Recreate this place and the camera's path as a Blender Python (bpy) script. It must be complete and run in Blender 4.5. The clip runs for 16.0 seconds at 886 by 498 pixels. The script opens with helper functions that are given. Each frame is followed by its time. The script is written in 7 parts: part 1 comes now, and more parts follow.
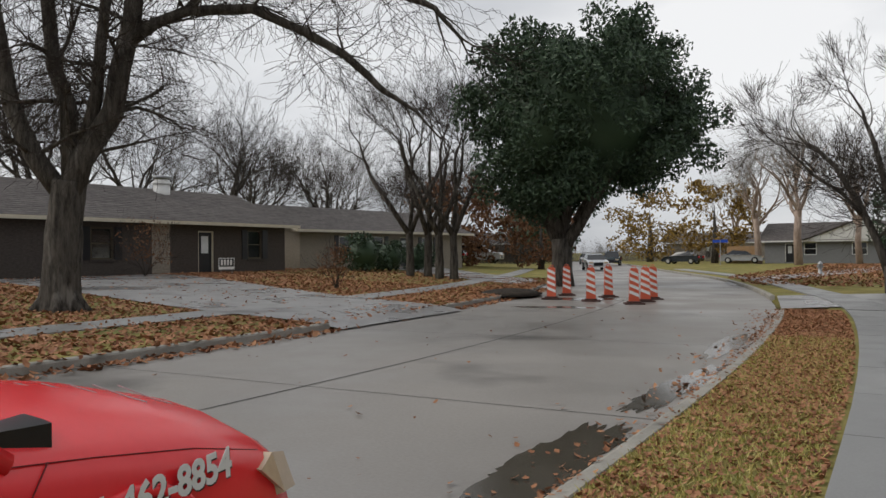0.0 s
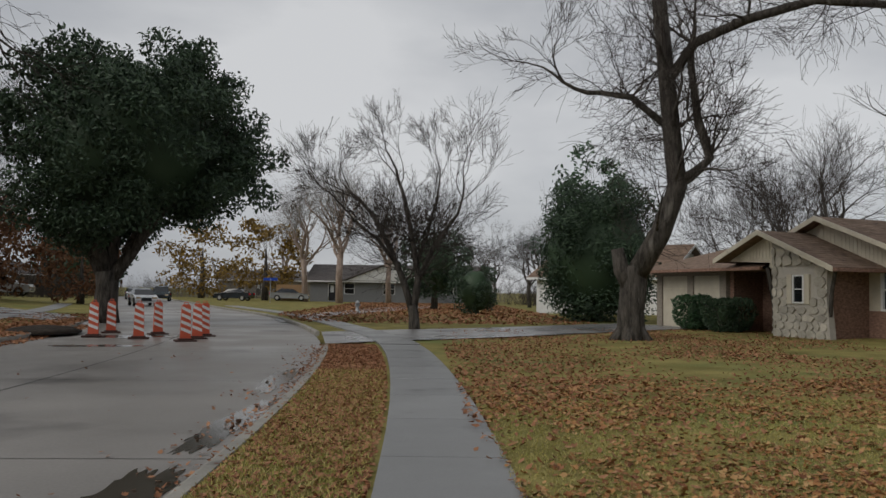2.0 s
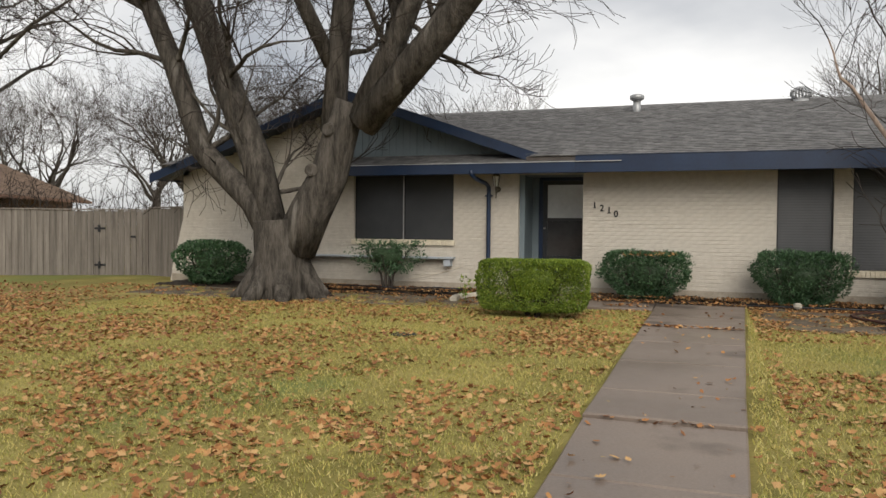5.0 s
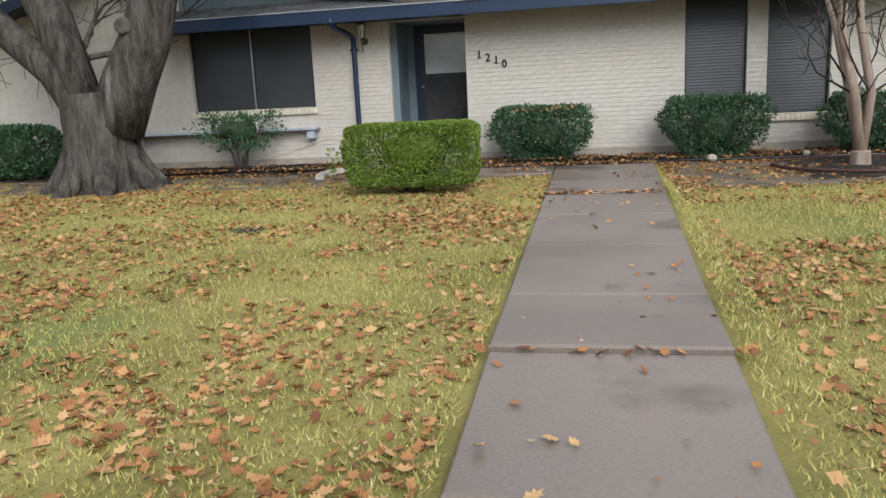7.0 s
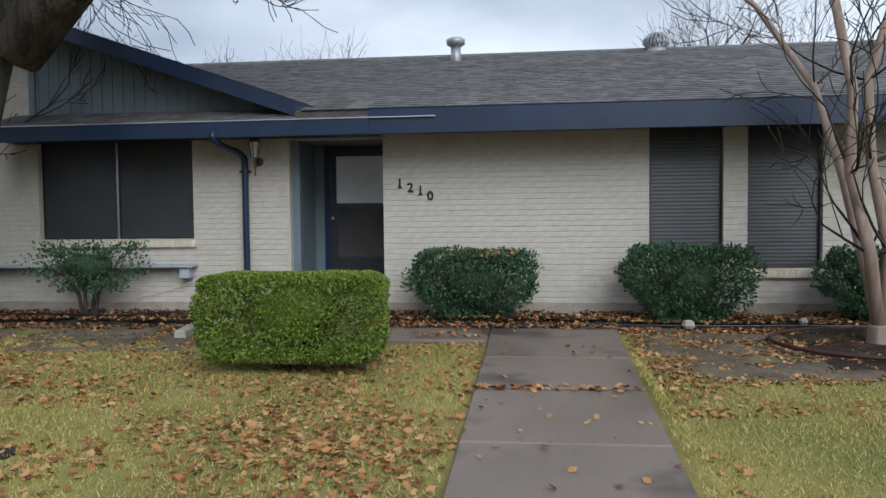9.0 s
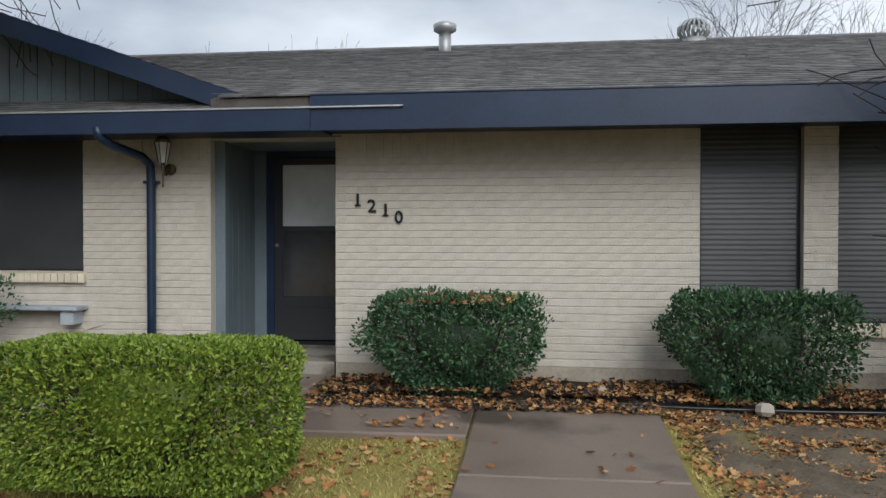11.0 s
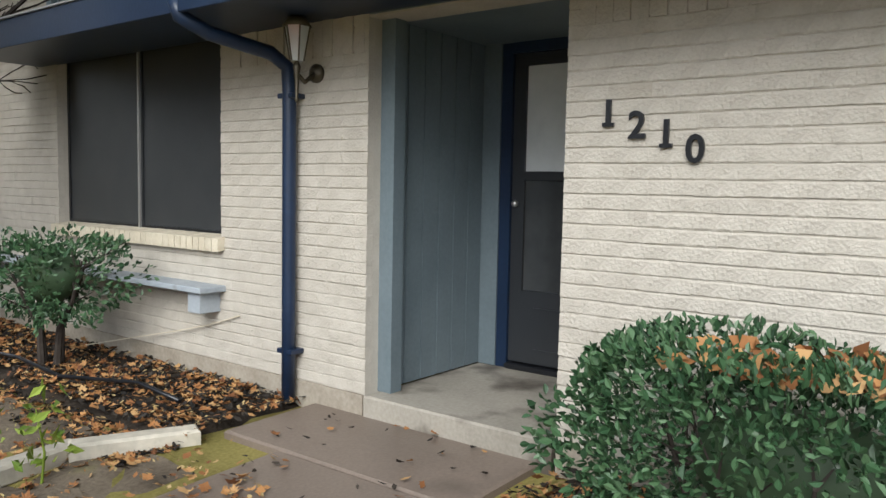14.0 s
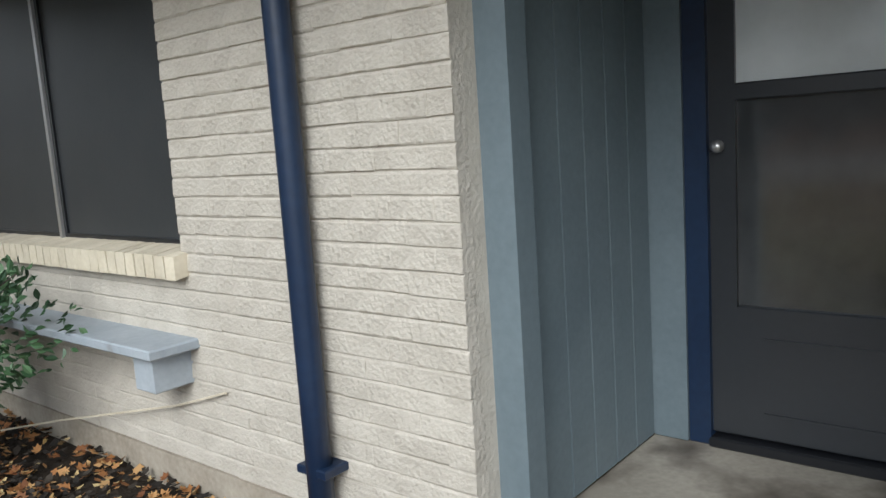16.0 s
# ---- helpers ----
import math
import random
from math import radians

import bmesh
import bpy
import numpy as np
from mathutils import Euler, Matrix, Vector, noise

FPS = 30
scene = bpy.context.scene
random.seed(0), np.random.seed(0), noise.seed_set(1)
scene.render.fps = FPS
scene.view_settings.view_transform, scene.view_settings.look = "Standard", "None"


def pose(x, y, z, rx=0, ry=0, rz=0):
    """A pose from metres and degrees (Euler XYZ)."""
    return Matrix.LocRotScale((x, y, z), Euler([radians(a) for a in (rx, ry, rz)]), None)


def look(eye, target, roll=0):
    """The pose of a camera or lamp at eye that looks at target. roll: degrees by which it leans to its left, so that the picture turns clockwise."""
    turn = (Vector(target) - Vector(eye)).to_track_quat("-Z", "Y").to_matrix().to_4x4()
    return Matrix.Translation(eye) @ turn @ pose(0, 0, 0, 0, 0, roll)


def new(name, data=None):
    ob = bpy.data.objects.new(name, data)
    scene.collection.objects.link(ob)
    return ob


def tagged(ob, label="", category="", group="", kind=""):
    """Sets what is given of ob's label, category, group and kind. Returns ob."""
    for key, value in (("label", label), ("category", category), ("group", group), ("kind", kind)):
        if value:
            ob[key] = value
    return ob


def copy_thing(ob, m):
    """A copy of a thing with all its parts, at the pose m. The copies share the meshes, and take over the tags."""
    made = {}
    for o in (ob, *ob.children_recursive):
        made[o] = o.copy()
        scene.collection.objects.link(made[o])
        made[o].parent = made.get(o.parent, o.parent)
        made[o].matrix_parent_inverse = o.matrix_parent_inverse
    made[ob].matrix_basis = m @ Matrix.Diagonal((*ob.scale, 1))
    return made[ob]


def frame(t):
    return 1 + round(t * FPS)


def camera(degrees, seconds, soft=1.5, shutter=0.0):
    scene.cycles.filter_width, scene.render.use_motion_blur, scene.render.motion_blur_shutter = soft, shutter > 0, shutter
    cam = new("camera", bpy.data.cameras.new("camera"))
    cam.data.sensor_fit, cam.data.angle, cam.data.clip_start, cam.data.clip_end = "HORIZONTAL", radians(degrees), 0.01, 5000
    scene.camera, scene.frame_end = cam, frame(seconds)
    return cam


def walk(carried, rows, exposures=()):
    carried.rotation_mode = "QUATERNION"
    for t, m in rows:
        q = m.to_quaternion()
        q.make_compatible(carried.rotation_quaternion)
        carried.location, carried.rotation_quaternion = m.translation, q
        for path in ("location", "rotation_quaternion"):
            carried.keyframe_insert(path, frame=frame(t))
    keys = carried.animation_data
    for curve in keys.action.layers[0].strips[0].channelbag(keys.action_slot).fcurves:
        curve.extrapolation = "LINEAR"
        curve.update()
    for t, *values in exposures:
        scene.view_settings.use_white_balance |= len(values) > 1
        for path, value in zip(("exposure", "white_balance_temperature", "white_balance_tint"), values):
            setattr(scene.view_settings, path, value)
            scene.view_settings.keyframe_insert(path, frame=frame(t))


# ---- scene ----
cam = camera(59.68, 16.0)
PATH = [
    (0, 0.531, 0.207, 1.413, 31.24, 0.37, 0.50),
    (0.5, 0.513, 0.198, 1.414, 25.27, 1.14, -0.04),
    (1, 0.494, 0.189, 1.415, 18.85, 1.58, -0.12),
    (1.5, 0.473, 0.178, 1.415, 11.08, 1.92, -0.50),
    (2, 0.451, 0.166, 1.416, -1.16, 3.18, -0.89),
    (2.5, 0.432, 0.156, 1.416, -14.60, 3.40, -0.37),
    (3, 0.425, 0.152, 1.416, -27.29, 2.94, -0.15),
    (3.5, 0.445, 0.163, 1.415, -38.70, 2.82, -0.37),
    (4, 0.517, 0.270, 1.413, -52.82, 2.67, -0.85),
    (4.5, 0.669, 0.480, 1.410, -63.55, 1.28, -0.85),
    (5, 0.902, 0.630, 1.400, -70.52, -1.53, -0.52),
    (5.2, 1.023, 0.680, 1.393, -72.42, -2.51, -0.70),
    (7.3, 3.319, 1.037, 1.246, -79.48, -11.78, 2.71),
    (7.5, 3.581, 1.057, 1.262, -79.25, -11.57, 1.79),
    (8, 4.256, 1.084, 1.322, -79.87, -8.37, 0.37),
    (8.5, 4.912, 1.062, 1.390, -82.45, -4.15, 0.30),
    (9, 5.570, 1.088, 1.444, -83.44, -2.50, 0.62),
    (9.5, 6.227, 1.081, 1.484, -84.22, -2.90, 0.69),
    (10, 6.889, 1.107, 1.518, -84.39, -2.16, 0.18),
    (10.2, 7.162, 1.115, 1.528, -84.49, -1.20, 0.09),
    (12.3, 9.878, 0.981, 1.447, -78.54, -2.51, 1.22),
    (12.5, 10.143, 0.982, 1.449, -77.19, -2.63, 1.76),
    (13, 10.814, 1.000, 1.465, -71.41, -4.48, 1.56),
    (13.5, 11.484, 1.092, 1.493, -62.77, -3.93, 0.50),
    (14, 12.135, 1.248, 1.520, -52.59, -4.60, -1.13),
    (14.5, 12.684, 1.531, 1.549, -45.65, -6.12, -0.94),
    (15, 13.092, 1.953, 1.549, -44.10, -6.43, 0.13),
    (15.5, 13.419, 2.443, 1.531, -44.15, -6.82, 1.12),
    (16, 13.733, 2.976, 1.517, -51.15, -8.30, 3.80),
]
EXPOSURES = [(0, 0.2, 6600, 10), (1.5, -0.15, 6500, 10), (2.5, -0.45, 6500, 10), (3.5, 0.0, 6700, 10), (4.5, 0.45, 6850, 10), (5, 0.6, 6950, 10),
             (8, 1.08, 5700, 8), (9, 0.5, 5800, 8), (10, 0.50, 5950, 8), (12.5, 1.0, 6450, 9), (14, 1.27, 6250, 8), (16, 1.18, 6050, 7)]
walk(cam, [(t, pose(x, y, z, 90 + pitch, roll, yaw)) for t, x, y, z, yaw, pitch, roll in PATH], EXPOSURES)

# ---- world and light ----
world = bpy.data.worlds.new("overcast")
scene.world = world
world.use_nodes = True
wn, wl = world.node_tree.nodes, world.node_tree.links
wn.clear()
w_out = wn.new("ShaderNodeOutputWorld")
w_bg = wn.new("ShaderNodeBackground")
w_sky = wn.new("ShaderNodeTexSky")
w_sky.sky_type, w_sky.sun_disc = "NISHITA", False
w_sky.sun_elevation, w_sky.sun_rotation = radians(35), radians(244)
w_co = wn.new("ShaderNodeTexCoord")
w_map = wn.new("ShaderNodeMapping")
w_map.inputs["Scale"].default_value = (1.0, 1.0, 2.6)
w_noise = wn.new("ShaderNodeTexNoise")
w_noise.inputs["Scale"].default_value, w_noise.inputs["Detail"].default_value = 1.7, 7
w_noise.inputs["Roughness"].default_value = 0.48
w_ramp = wn.new("ShaderNodeValToRGB")
w_ramp.color_ramp.elements[0].position, w_ramp.color_ramp.elements[0].color = 0.32, (3.0, 3.25, 3.7, 1)
w_ramp.color_ramp.elements[1].position, w_ramp.color_ramp.elements[1].color = 0.66, (8.1, 8.2, 8.35, 1)
w_mix = wn.new("ShaderNodeMix")
w_mix.data_type = "RGBA"
w_mix.inputs[0].default_value = 0.93
wl.new(w_co.outputs["Generated"], w_map.inputs["Vector"])
wl.new(w_map.outputs[0], w_noise.inputs["Vector"])
wl.new(w_noise.outputs[0], w_ramp.inputs[0])
wl.new(w_sky.outputs[0], w_mix.inputs[6])
wl.new(w_ramp.outputs[0], w_mix.inputs[7])
wl.new(w_mix.outputs[2], w_bg.inputs["Color"])
w_bg.inputs["Strength"].default_value = 0.1
wl.new(w_bg.outputs[0], w_out.inputs[0])

sun = new("sun", bpy.data.lights.new("sun", "SUN"))
sun.data.energy, sun.data.angle, sun.data.color = 1.6, radians(40), (1, 0.96, 0.90)
sun.matrix_world = look((-45, -22, 35), (0, 0, 0))


# ---- materials ----
def material(name, a, b, scale=4.0, rough=0.8, metal=0.0, bump=0.2, fine=60.0, spread=0.0, c=None, spots=0.0, spot_scale=1.2, stretch=(1, 1, 1), island=False, gloss_noise=0.0, spec=0.5, deep=0.02):
    """Two colours mixed by coarse and fine noise, an optional third colour in worn patches, spread: value changes from piece to piece."""
    m = bpy.data.materials.new(name)
    m.use_nodes = True
    n, l = m.node_tree.nodes, m.node_tree.links
    p = n["Principled BSDF"]
    p.inputs["Roughness"].default_value, p.inputs["Metallic"].default_value = rough, metal
    p.inputs["Specular IOR Level"].default_value = spec
    co = n.new("ShaderNodeTexCoord")
    mp = n.new("ShaderNodeMapping")
    mp.inputs["Scale"].default_value = stretch
    l.new(co.outputs["Object"], mp.inputs["Vector"])
    n1, n2 = n.new("ShaderNodeTexNoise"), n.new("ShaderNodeTexNoise")
    n1.inputs["Scale"].default_value, n1.inputs["Detail"].default_value = scale, 6
    n2.inputs["Scale"].default_value, n2.inputs["Detail"].default_value = fine, 4
    l.new(mp.outputs[0], n1.inputs["Vector"])
    l.new(mp.outputs[0], n2.inputs["Vector"])
    add = n.new("ShaderNodeMath")
    add.operation = "MULTIPLY_ADD"
    l.new(n2.outputs[0], add.inputs[0])
    add.inputs[1].default_value = 0.5
    l.new(n1.outputs[0], add.inputs[2])
    ramp = n.new("ShaderNodeValToRGB")
    ramp.color_ramp.elements[0].position, ramp.color_ramp.elements[0].color = 0.52, (*a, 1)
    ramp.color_ramp.elements[1].position, ramp.color_ramp.elements[1].color = 0.98, (*b, 1)
    l.new(add.outputs[0], ramp.inputs[0])
    colour = ramp.outputs[0]
    if c:
        n3 = n.new("ShaderNodeTexNoise")
        n3.inputs["Scale"].default_value, n3.inputs["Detail"].default_value = spot_scale, 5
        l.new(mp.outputs[0], n3.inputs["Vector"])
        r3 = n.new("ShaderNodeValToRGB")
        r3.color_ramp.elements[0].position, r3.color_ramp.elements[1].position = 0.62 - spots, 0.72 - spots * 0.8
        l.new(n3.outputs[0], r3.inputs[0])
        mix = n.new("ShaderNodeMix")
        mix.data_type = "RGBA"
        l.new(r3.outputs[0], mix.inputs[0])
        l.new(colour, mix.inputs[6])
        mix.inputs[7].default_value = (*c, 1)
        colour = mix.outputs[2]
    if spread:
        rnd = n.new("ShaderNodeNewGeometry" if island else "ShaderNodeObjectInfo")
        rng = n.new("ShaderNodeMapRange")
        rng.inputs[3].default_value, rng.inputs[4].default_value = 1 - spread, 1 + spread
        l.new(rnd.outputs["Random Per Island" if island else "Random"], rng.inputs[0])
        hsv = n.new("ShaderNodeHueSaturation")
        l.new(rng.outputs[0], hsv.inputs["Value"])
        l.new(colour, hsv.inputs["Color"])
        colour = hsv.outputs[0]
    l.new(colour, p.inputs["Base Color"])
    if bump:
        bp = n.new("ShaderNodeBump")
        bp.inputs["Strength"].default_value, bp.inputs["Distance"].default_value = bump, deep
        l.new(add.outputs[0], bp.inputs["Height"])
        l.new(bp.outputs[0], p.inputs["Normal"])
    if gloss_noise:
        r4 = n.new("ShaderNodeMapRange")
        r4.inputs[1].default_value, r4.inputs[2].default_value = 0.35, 0.65
        r4.inputs[3].default_value, r4.inputs[4].default_value = rough - gloss_noise, rough + gloss_noise * 0.6
        l.new(n1.outputs[0], r4.inputs[0])
        l.new(r4.outputs[0], p.inputs["Roughness"])
    return m


def pieces(name, stops, rough=0.8, trans=0.0):
    """A material whose pieces take their colour by chance from a row of stops."""
    m = bpy.data.materials.new(name)
    m.use_nodes = True
    n, l = m.node_tree.nodes, m.node_tree.links
    p = n["Principled BSDF"]
    p.inputs["Roughness"].default_value = rough
    p.inputs["Specular IOR Level"].default_value = 0.3
    g, ramp = n.new("ShaderNodeNewGeometry"), n.new("ShaderNodeValToRGB")
    el = ramp.color_ramp.elements
    while len(el) < len(stops):
        el.new(0.5)
    for k, col in enumerate(stops):
        el[k].position, el[k].color = k / (len(stops) - 1), (*col, 1)
    l.new(g.outputs["Random Per Island"], ramp.inputs[0])
    l.new(ramp.outputs[0], p.inputs["Base Color"])
    return m


def plain(name, col, rough=0.5, metal=0.0, spec=0.5):
    return material(name, tuple(x * 0.9 for x in col), tuple(min(1, x * 1.08) for x in col), scale=3, rough=rough, metal=metal, bump=0.04, fine=40, spec=spec)


def glass_like(name, col, rough=0.06, spec=0.5):
    m = plain(name, col, rough, 0.0, spec)
    return m


M = {}
M["lawn"] = material("lawn", (0.13, 0.115, 0.035), (0.30, 0.255, 0.09), scale=0.9, rough=0.95, bump=0.6, fine=45, c=(0.15, 0.165, 0.055), spots=0.08, spot_scale=0.35, spec=0.1)
M["soil"] = material("soil", (0.012, 0.010, 0.008), (0.05, 0.038, 0.028), scale=6, rough=0.9, bump=1.0, fine=50, spec=0.2)
M["road"] = material("road_concrete", (0.17, 0.157, 0.143), (0.25, 0.233, 0.212), scale=0.35, rough=0.5, bump=0.05, fine=30, c=(0.085, 0.078, 0.07), spots=0.03, spot_scale=0.28, gloss_noise=0.2)
M["joint"] = plain("joint_tar", (0.03, 0.028, 0.026), 0.7)
M["kerb"] = material("kerb_concrete", (0.20, 0.19, 0.165), (0.33, 0.31, 0.27), scale=2, rough=0.75, bump=0.2, fine=50, c=(0.09, 0.085, 0.075), spots=0.02, spot_scale=1.5)
M["walk"] = material("walk_concrete", (0.165, 0.165, 0.16), (0.235, 0.235, 0.23), scale=0.8, rough=0.5, bump=0.08, fine=60, spread=0.06, c=(0.11, 0.11, 0.105), spots=0.0, spot_scale=0.7, gloss_noise=0.15)
M["path"] = material("path_concrete", (0.135, 0.105, 0.085), (0.215, 0.172, 0.142), scale=0.9, rough=0.5, bump=0.1, fine=60, spread=0.07, c=(0.075, 0.058, 0.047), spots=0.03, spot_scale=0.9, gloss_noise=0.2)
M["drive"] = material("drive_concrete", (0.17, 0.165, 0.16), (0.26, 0.255, 0.25), scale=0.5, rough=0.4, bump=0.08, fine=40, c=(0.10, 0.095, 0.09), spots=0.05, spot_scale=0.5, gloss_noise=0.2)
M["porch"] = material("porch_concrete", (0.25, 0.23, 0.195), (0.40, 0.37, 0.32), scale=1.6, rough=0.55, bump=0.12, fine=50, c=(0.10, 0.085, 0.07), spots=0.11, spot_scale=2.2)
M["foundation"] = material("foundation", (0.25, 0.215, 0.17), (0.40, 0.36, 0.30), scale=2.5, rough=0.85, bump=0.3, fine=40, c=(0.15, 0.12, 0.09), spots=0.05, spot_scale=1.8)
M["brick"] = material("painted_brick", (0.435, 0.402, 0.350), (0.525, 0.490, 0.432), scale=9, rough=0.75, bump=0.7, fine=70, spread=0.012, island=True, c=(0.41, 0.37, 0.31), spots=-0.02, spot_scale=0.8)
M["brick_piece"] = material("painted_brick_piece", (0.435, 0.402, 0.350), (0.525, 0.490, 0.432), scale=9, rough=0.75, bump=0.7, fine=70, spread=0.012, c=(0.41, 0.37, 0.31), spots=-0.02, spot_scale=0.8)
M["mortar"] = material("painted_mortar", (0.42, 0.388, 0.336), (0.50, 0.468, 0.41), scale=6, rough=0.85, bump=0.5, fine=60)
M["sill"] = material("sill_brick", (0.52, 0.46, 0.35), (0.66, 0.60, 0.48), scale=6, rough=0.75, bump=0.4, fine=50, spread=0.06)
M["navy"] = material("navy_paint", (0.006, 0.016, 0.043), (0.011, 0.027, 0.066), scale=2, rough=0.38, bump=0.08, fine=35)
M["slate"] = material("slate_blue_paint", (0.115, 0.150, 0.172), (0.150, 0.190, 0.214), scale=2.5, rough=0.5, bump=0.1, fine=40)
M["paleblue"] = material("pale_blue_paint", (0.30, 0.34, 0.385), (0.40, 0.44, 0.48), scale=4, rough=0.6, bump=0.2, fine=40, c=(0.22, 0.22, 0.21), spots=-0.02, spot_scale=5)
M["shingle"] = material("grey_shingle", (0.088, 0.088, 0.090), (0.185, 0.183, 0.183), scale=7, rough=0.85, bump=0.4, fine=80, spread=0.22, island=True, spec=0.25)
M["shingle_brown"] = material("brown_shingle", (0.135, 0.092, 0.066), (0.25, 0.175, 0.128), scale=5, rough=0.85, bump=0.4, fine=60, spread=0.2, island=True, spec=0.25)
M["shingle_dark"] = material("dark_shingle", (0.075, 0.066, 0.062), (0.14, 0.125, 0.118), scale=4, rough=0.8, bump=0.3, fine=60, spread=0.15, island=True, spec=0.3)
M["screen"] = material("black_screen", (0.028, 0.031, 0.035), (0.040, 0.043, 0.047), scale=3, rough=0.38, bump=0.05, fine=120)
M["glass"] = plain("dark_glass", (0.012, 0.014, 0.016), 0.05, 0.0, 0.8)
# pale base colour stands for the door's curtain and the sky reflected in it
M["door_glass"] = material("curtain_and_reflection_glass", (0.60, 0.63, 0.64), (0.74, 0.77, 0.78), scale=3, rough=0.07, bump=0.0, fine=10, spec=0.9)
M["black"] = plain("black_paint", (0.010, 0.011, 0.014), 0.3)
M["door_black"] = plain("door_black_paint", (0.030, 0.033, 0.038), 0.3)
M["door_lower"] = material("dark_storm_glass", (0.035, 0.038, 0.041), (0.060, 0.063, 0.066), scale=2.5, rough=0.09, bump=0.0, fine=12, spec=1.0)
M["mulch"] = pieces("dark_mulch", [(0.010, 0.009, 0.008), (0.022, 0.018, 0.015), (0.045, 0.036, 0.028), (0.016, 0.014, 0.012)], 0.85)
M["straw"] = pieces("straw_and_leaf_bits", [(0.20, 0.13, 0.06), (0.36, 0.26, 0.12), (0.44, 0.34, 0.17), (0.28, 0.15, 0.06), (0.15, 0.075, 0.035), (0.40, 0.27, 0.10)], 0.8)
M["seam"] = plain("dark_red_seam", (0.16, 0.006, 0.008), 0.5)
M["alu"] = plain("aluminium", (0.55, 0.55, 0.55), 0.35, 0.8)
M["bronze"] = plain("aged_bronze", (0.10, 0.085, 0.06), 0.45, 0.6)
M["galv"] = plain("galvanised", (0.36, 0.37, 0.38), 0.45, 0.5)
M["bark"] = material("bark", (0.030, 0.027, 0.023), (0.125, 0.111, 0.096), scale=3, rough=0.95, bump=1.0, fine=14, stretch=(3, 3, 0.6), deep=0.07, c=(0.19, 0.175, 0.155), spots=0.0, spot_scale=1.2, spec=0.15)
M["twig"] = material("twig_bark", (0.030, 0.025, 0.022), (0.075, 0.063, 0.055), scale=2, rough=0.95, bump=0.2, fine=20, spec=0.1)
M["pale_bark"] = material("smooth_pale_bark", (0.17, 0.115, 0.085), (0.36, 0.28, 0.225), scale=3, rough=0.7, bump=0.15, fine=14, stretch=(2, 2, 0.5))
M["pale_twig"] = material("pale_twig", (0.13, 0.115, 0.10), (0.22, 0.20, 0.18), scale=2, rough=0.9, bump=0.2, fine=20)
M["fence"] = material("weathered_wood", (0.115, 0.10, 0.088), (0.235, 0.21, 0.185), scale=2, rough=0.9, bump=0.4, fine=18, stretch=(6, 6, 0.35), spread=0.12)
M["cedar"] = material("new_wood", (0.28, 0.165, 0.075), (0.42, 0.26, 0.13), scale=2, rough=0.8, bump=0.3, fine=18, stretch=(6, 6, 0.4))
M["red_brick"] = material("red_brick", (0.13, 0.072, 0.050), (0.33, 0.195, 0.14), scale=9, rough=0.85, bump=0.6, fine=30, spread=0.2, stretch=(1, 1, 2.2))
M["dark_brick"] = material("dark_brick", (0.040, 0.033, 0.029), (0.085, 0.068, 0.058), scale=7, rough=0.85, bump=0.5, fine=30, stretch=(1, 1, 2.5))
M["tan_brick"] = material("tan_brick", (0.20, 0.17, 0.135), (0.33, 0.29, 0.24), scale=7, rough=0.85, bump=0.5, fine=30, stretch=(1, 1, 2.5))
M["stone"] = material("pale_stone", (0.30, 0.28, 0.235), (0.52, 0.48, 0.40), scale=3, rough=0.85, bump=0.6, fine=20, spread=0.2)
M["cream"] = material("cream_paint", (0.50, 0.45, 0.35), (0.60, 0.55, 0.44), scale=3, rough=0.6, bump=0.1, fine=30)
M["white"] = material("white_paint", (0.66, 0.66, 0.645), (0.78, 0.78, 0.765), scale=3, rough=0.55, bump=0.06, fine=30)
M["grey_paint"] = material("grey_paint", (0.16, 0.165, 0.17), (0.21, 0.215, 0.22), scale=3, rough=0.7, bump=0.2, fine=30, stretch=(1, 1, 4))
M["red_car"] = material("red_car_paint", (0.74, 0.018, 0.024), (0.80, 0.026, 0.032), scale=1, rough=0.25, bump=0.0, fine=20, spec=0.7)
M["tyre"] = plain("tyre", (0.012, 0.012, 0.012), 0.8)
M["orange"] = material("orange_plastic", (0.52, 0.085, 0.035), (0.62, 0.11, 0.05), scale=4, rough=0.5, bump=0.05, fine=30, c=(0.33, 0.07, 0.04), spots=0.0, spot_scale=3)
M["rubber"] = plain("rubber", (0.05, 0.018, 0.012), 0.7)
M["lamp_lens"] = plain("lamp_lens", (0.55, 0.42, 0.28), 0.1, 0, 0.8)
M["car_white"] = plain("white_car_paint", (0.72, 0.73, 0.74), 0.2, 0, 0.7)
M["car_dark"] = plain("dark_car_paint", (0.022, 0.028, 0.035), 0.2, 0, 0.7)
M["car_green"] = plain("dark_green_car_paint", (0.02, 0.035, 0.04), 0.2, 0, 0.7)
M["car_silver"] = plain("silver_car_paint", (0.42, 0.43, 0.44), 0.25, 0.4, 0.7)
M["leaf_oak"] = pieces("evergreen_leaves", [(0.016, 0.032, 0.018), (0.030, 0.055, 0.028), (0.044, 0.076, 0.038), (0.065, 0.102, 0.055)], 0.55)
M["leaf_dark"] = pieces("dark_shrub_leaves", [(0.018, 0.042, 0.02), (0.034, 0.080, 0.036), (0.055, 0.115, 0.052), (0.09, 0.16, 0.08)], 0.35)
M["leaf_lime"] = pieces("bright_hedge_leaves", [(0.055, 0.095, 0.012), (0.10, 0.16, 0.02), (0.17, 0.235, 0.03), (0.24, 0.30, 0.05)], 0.45)
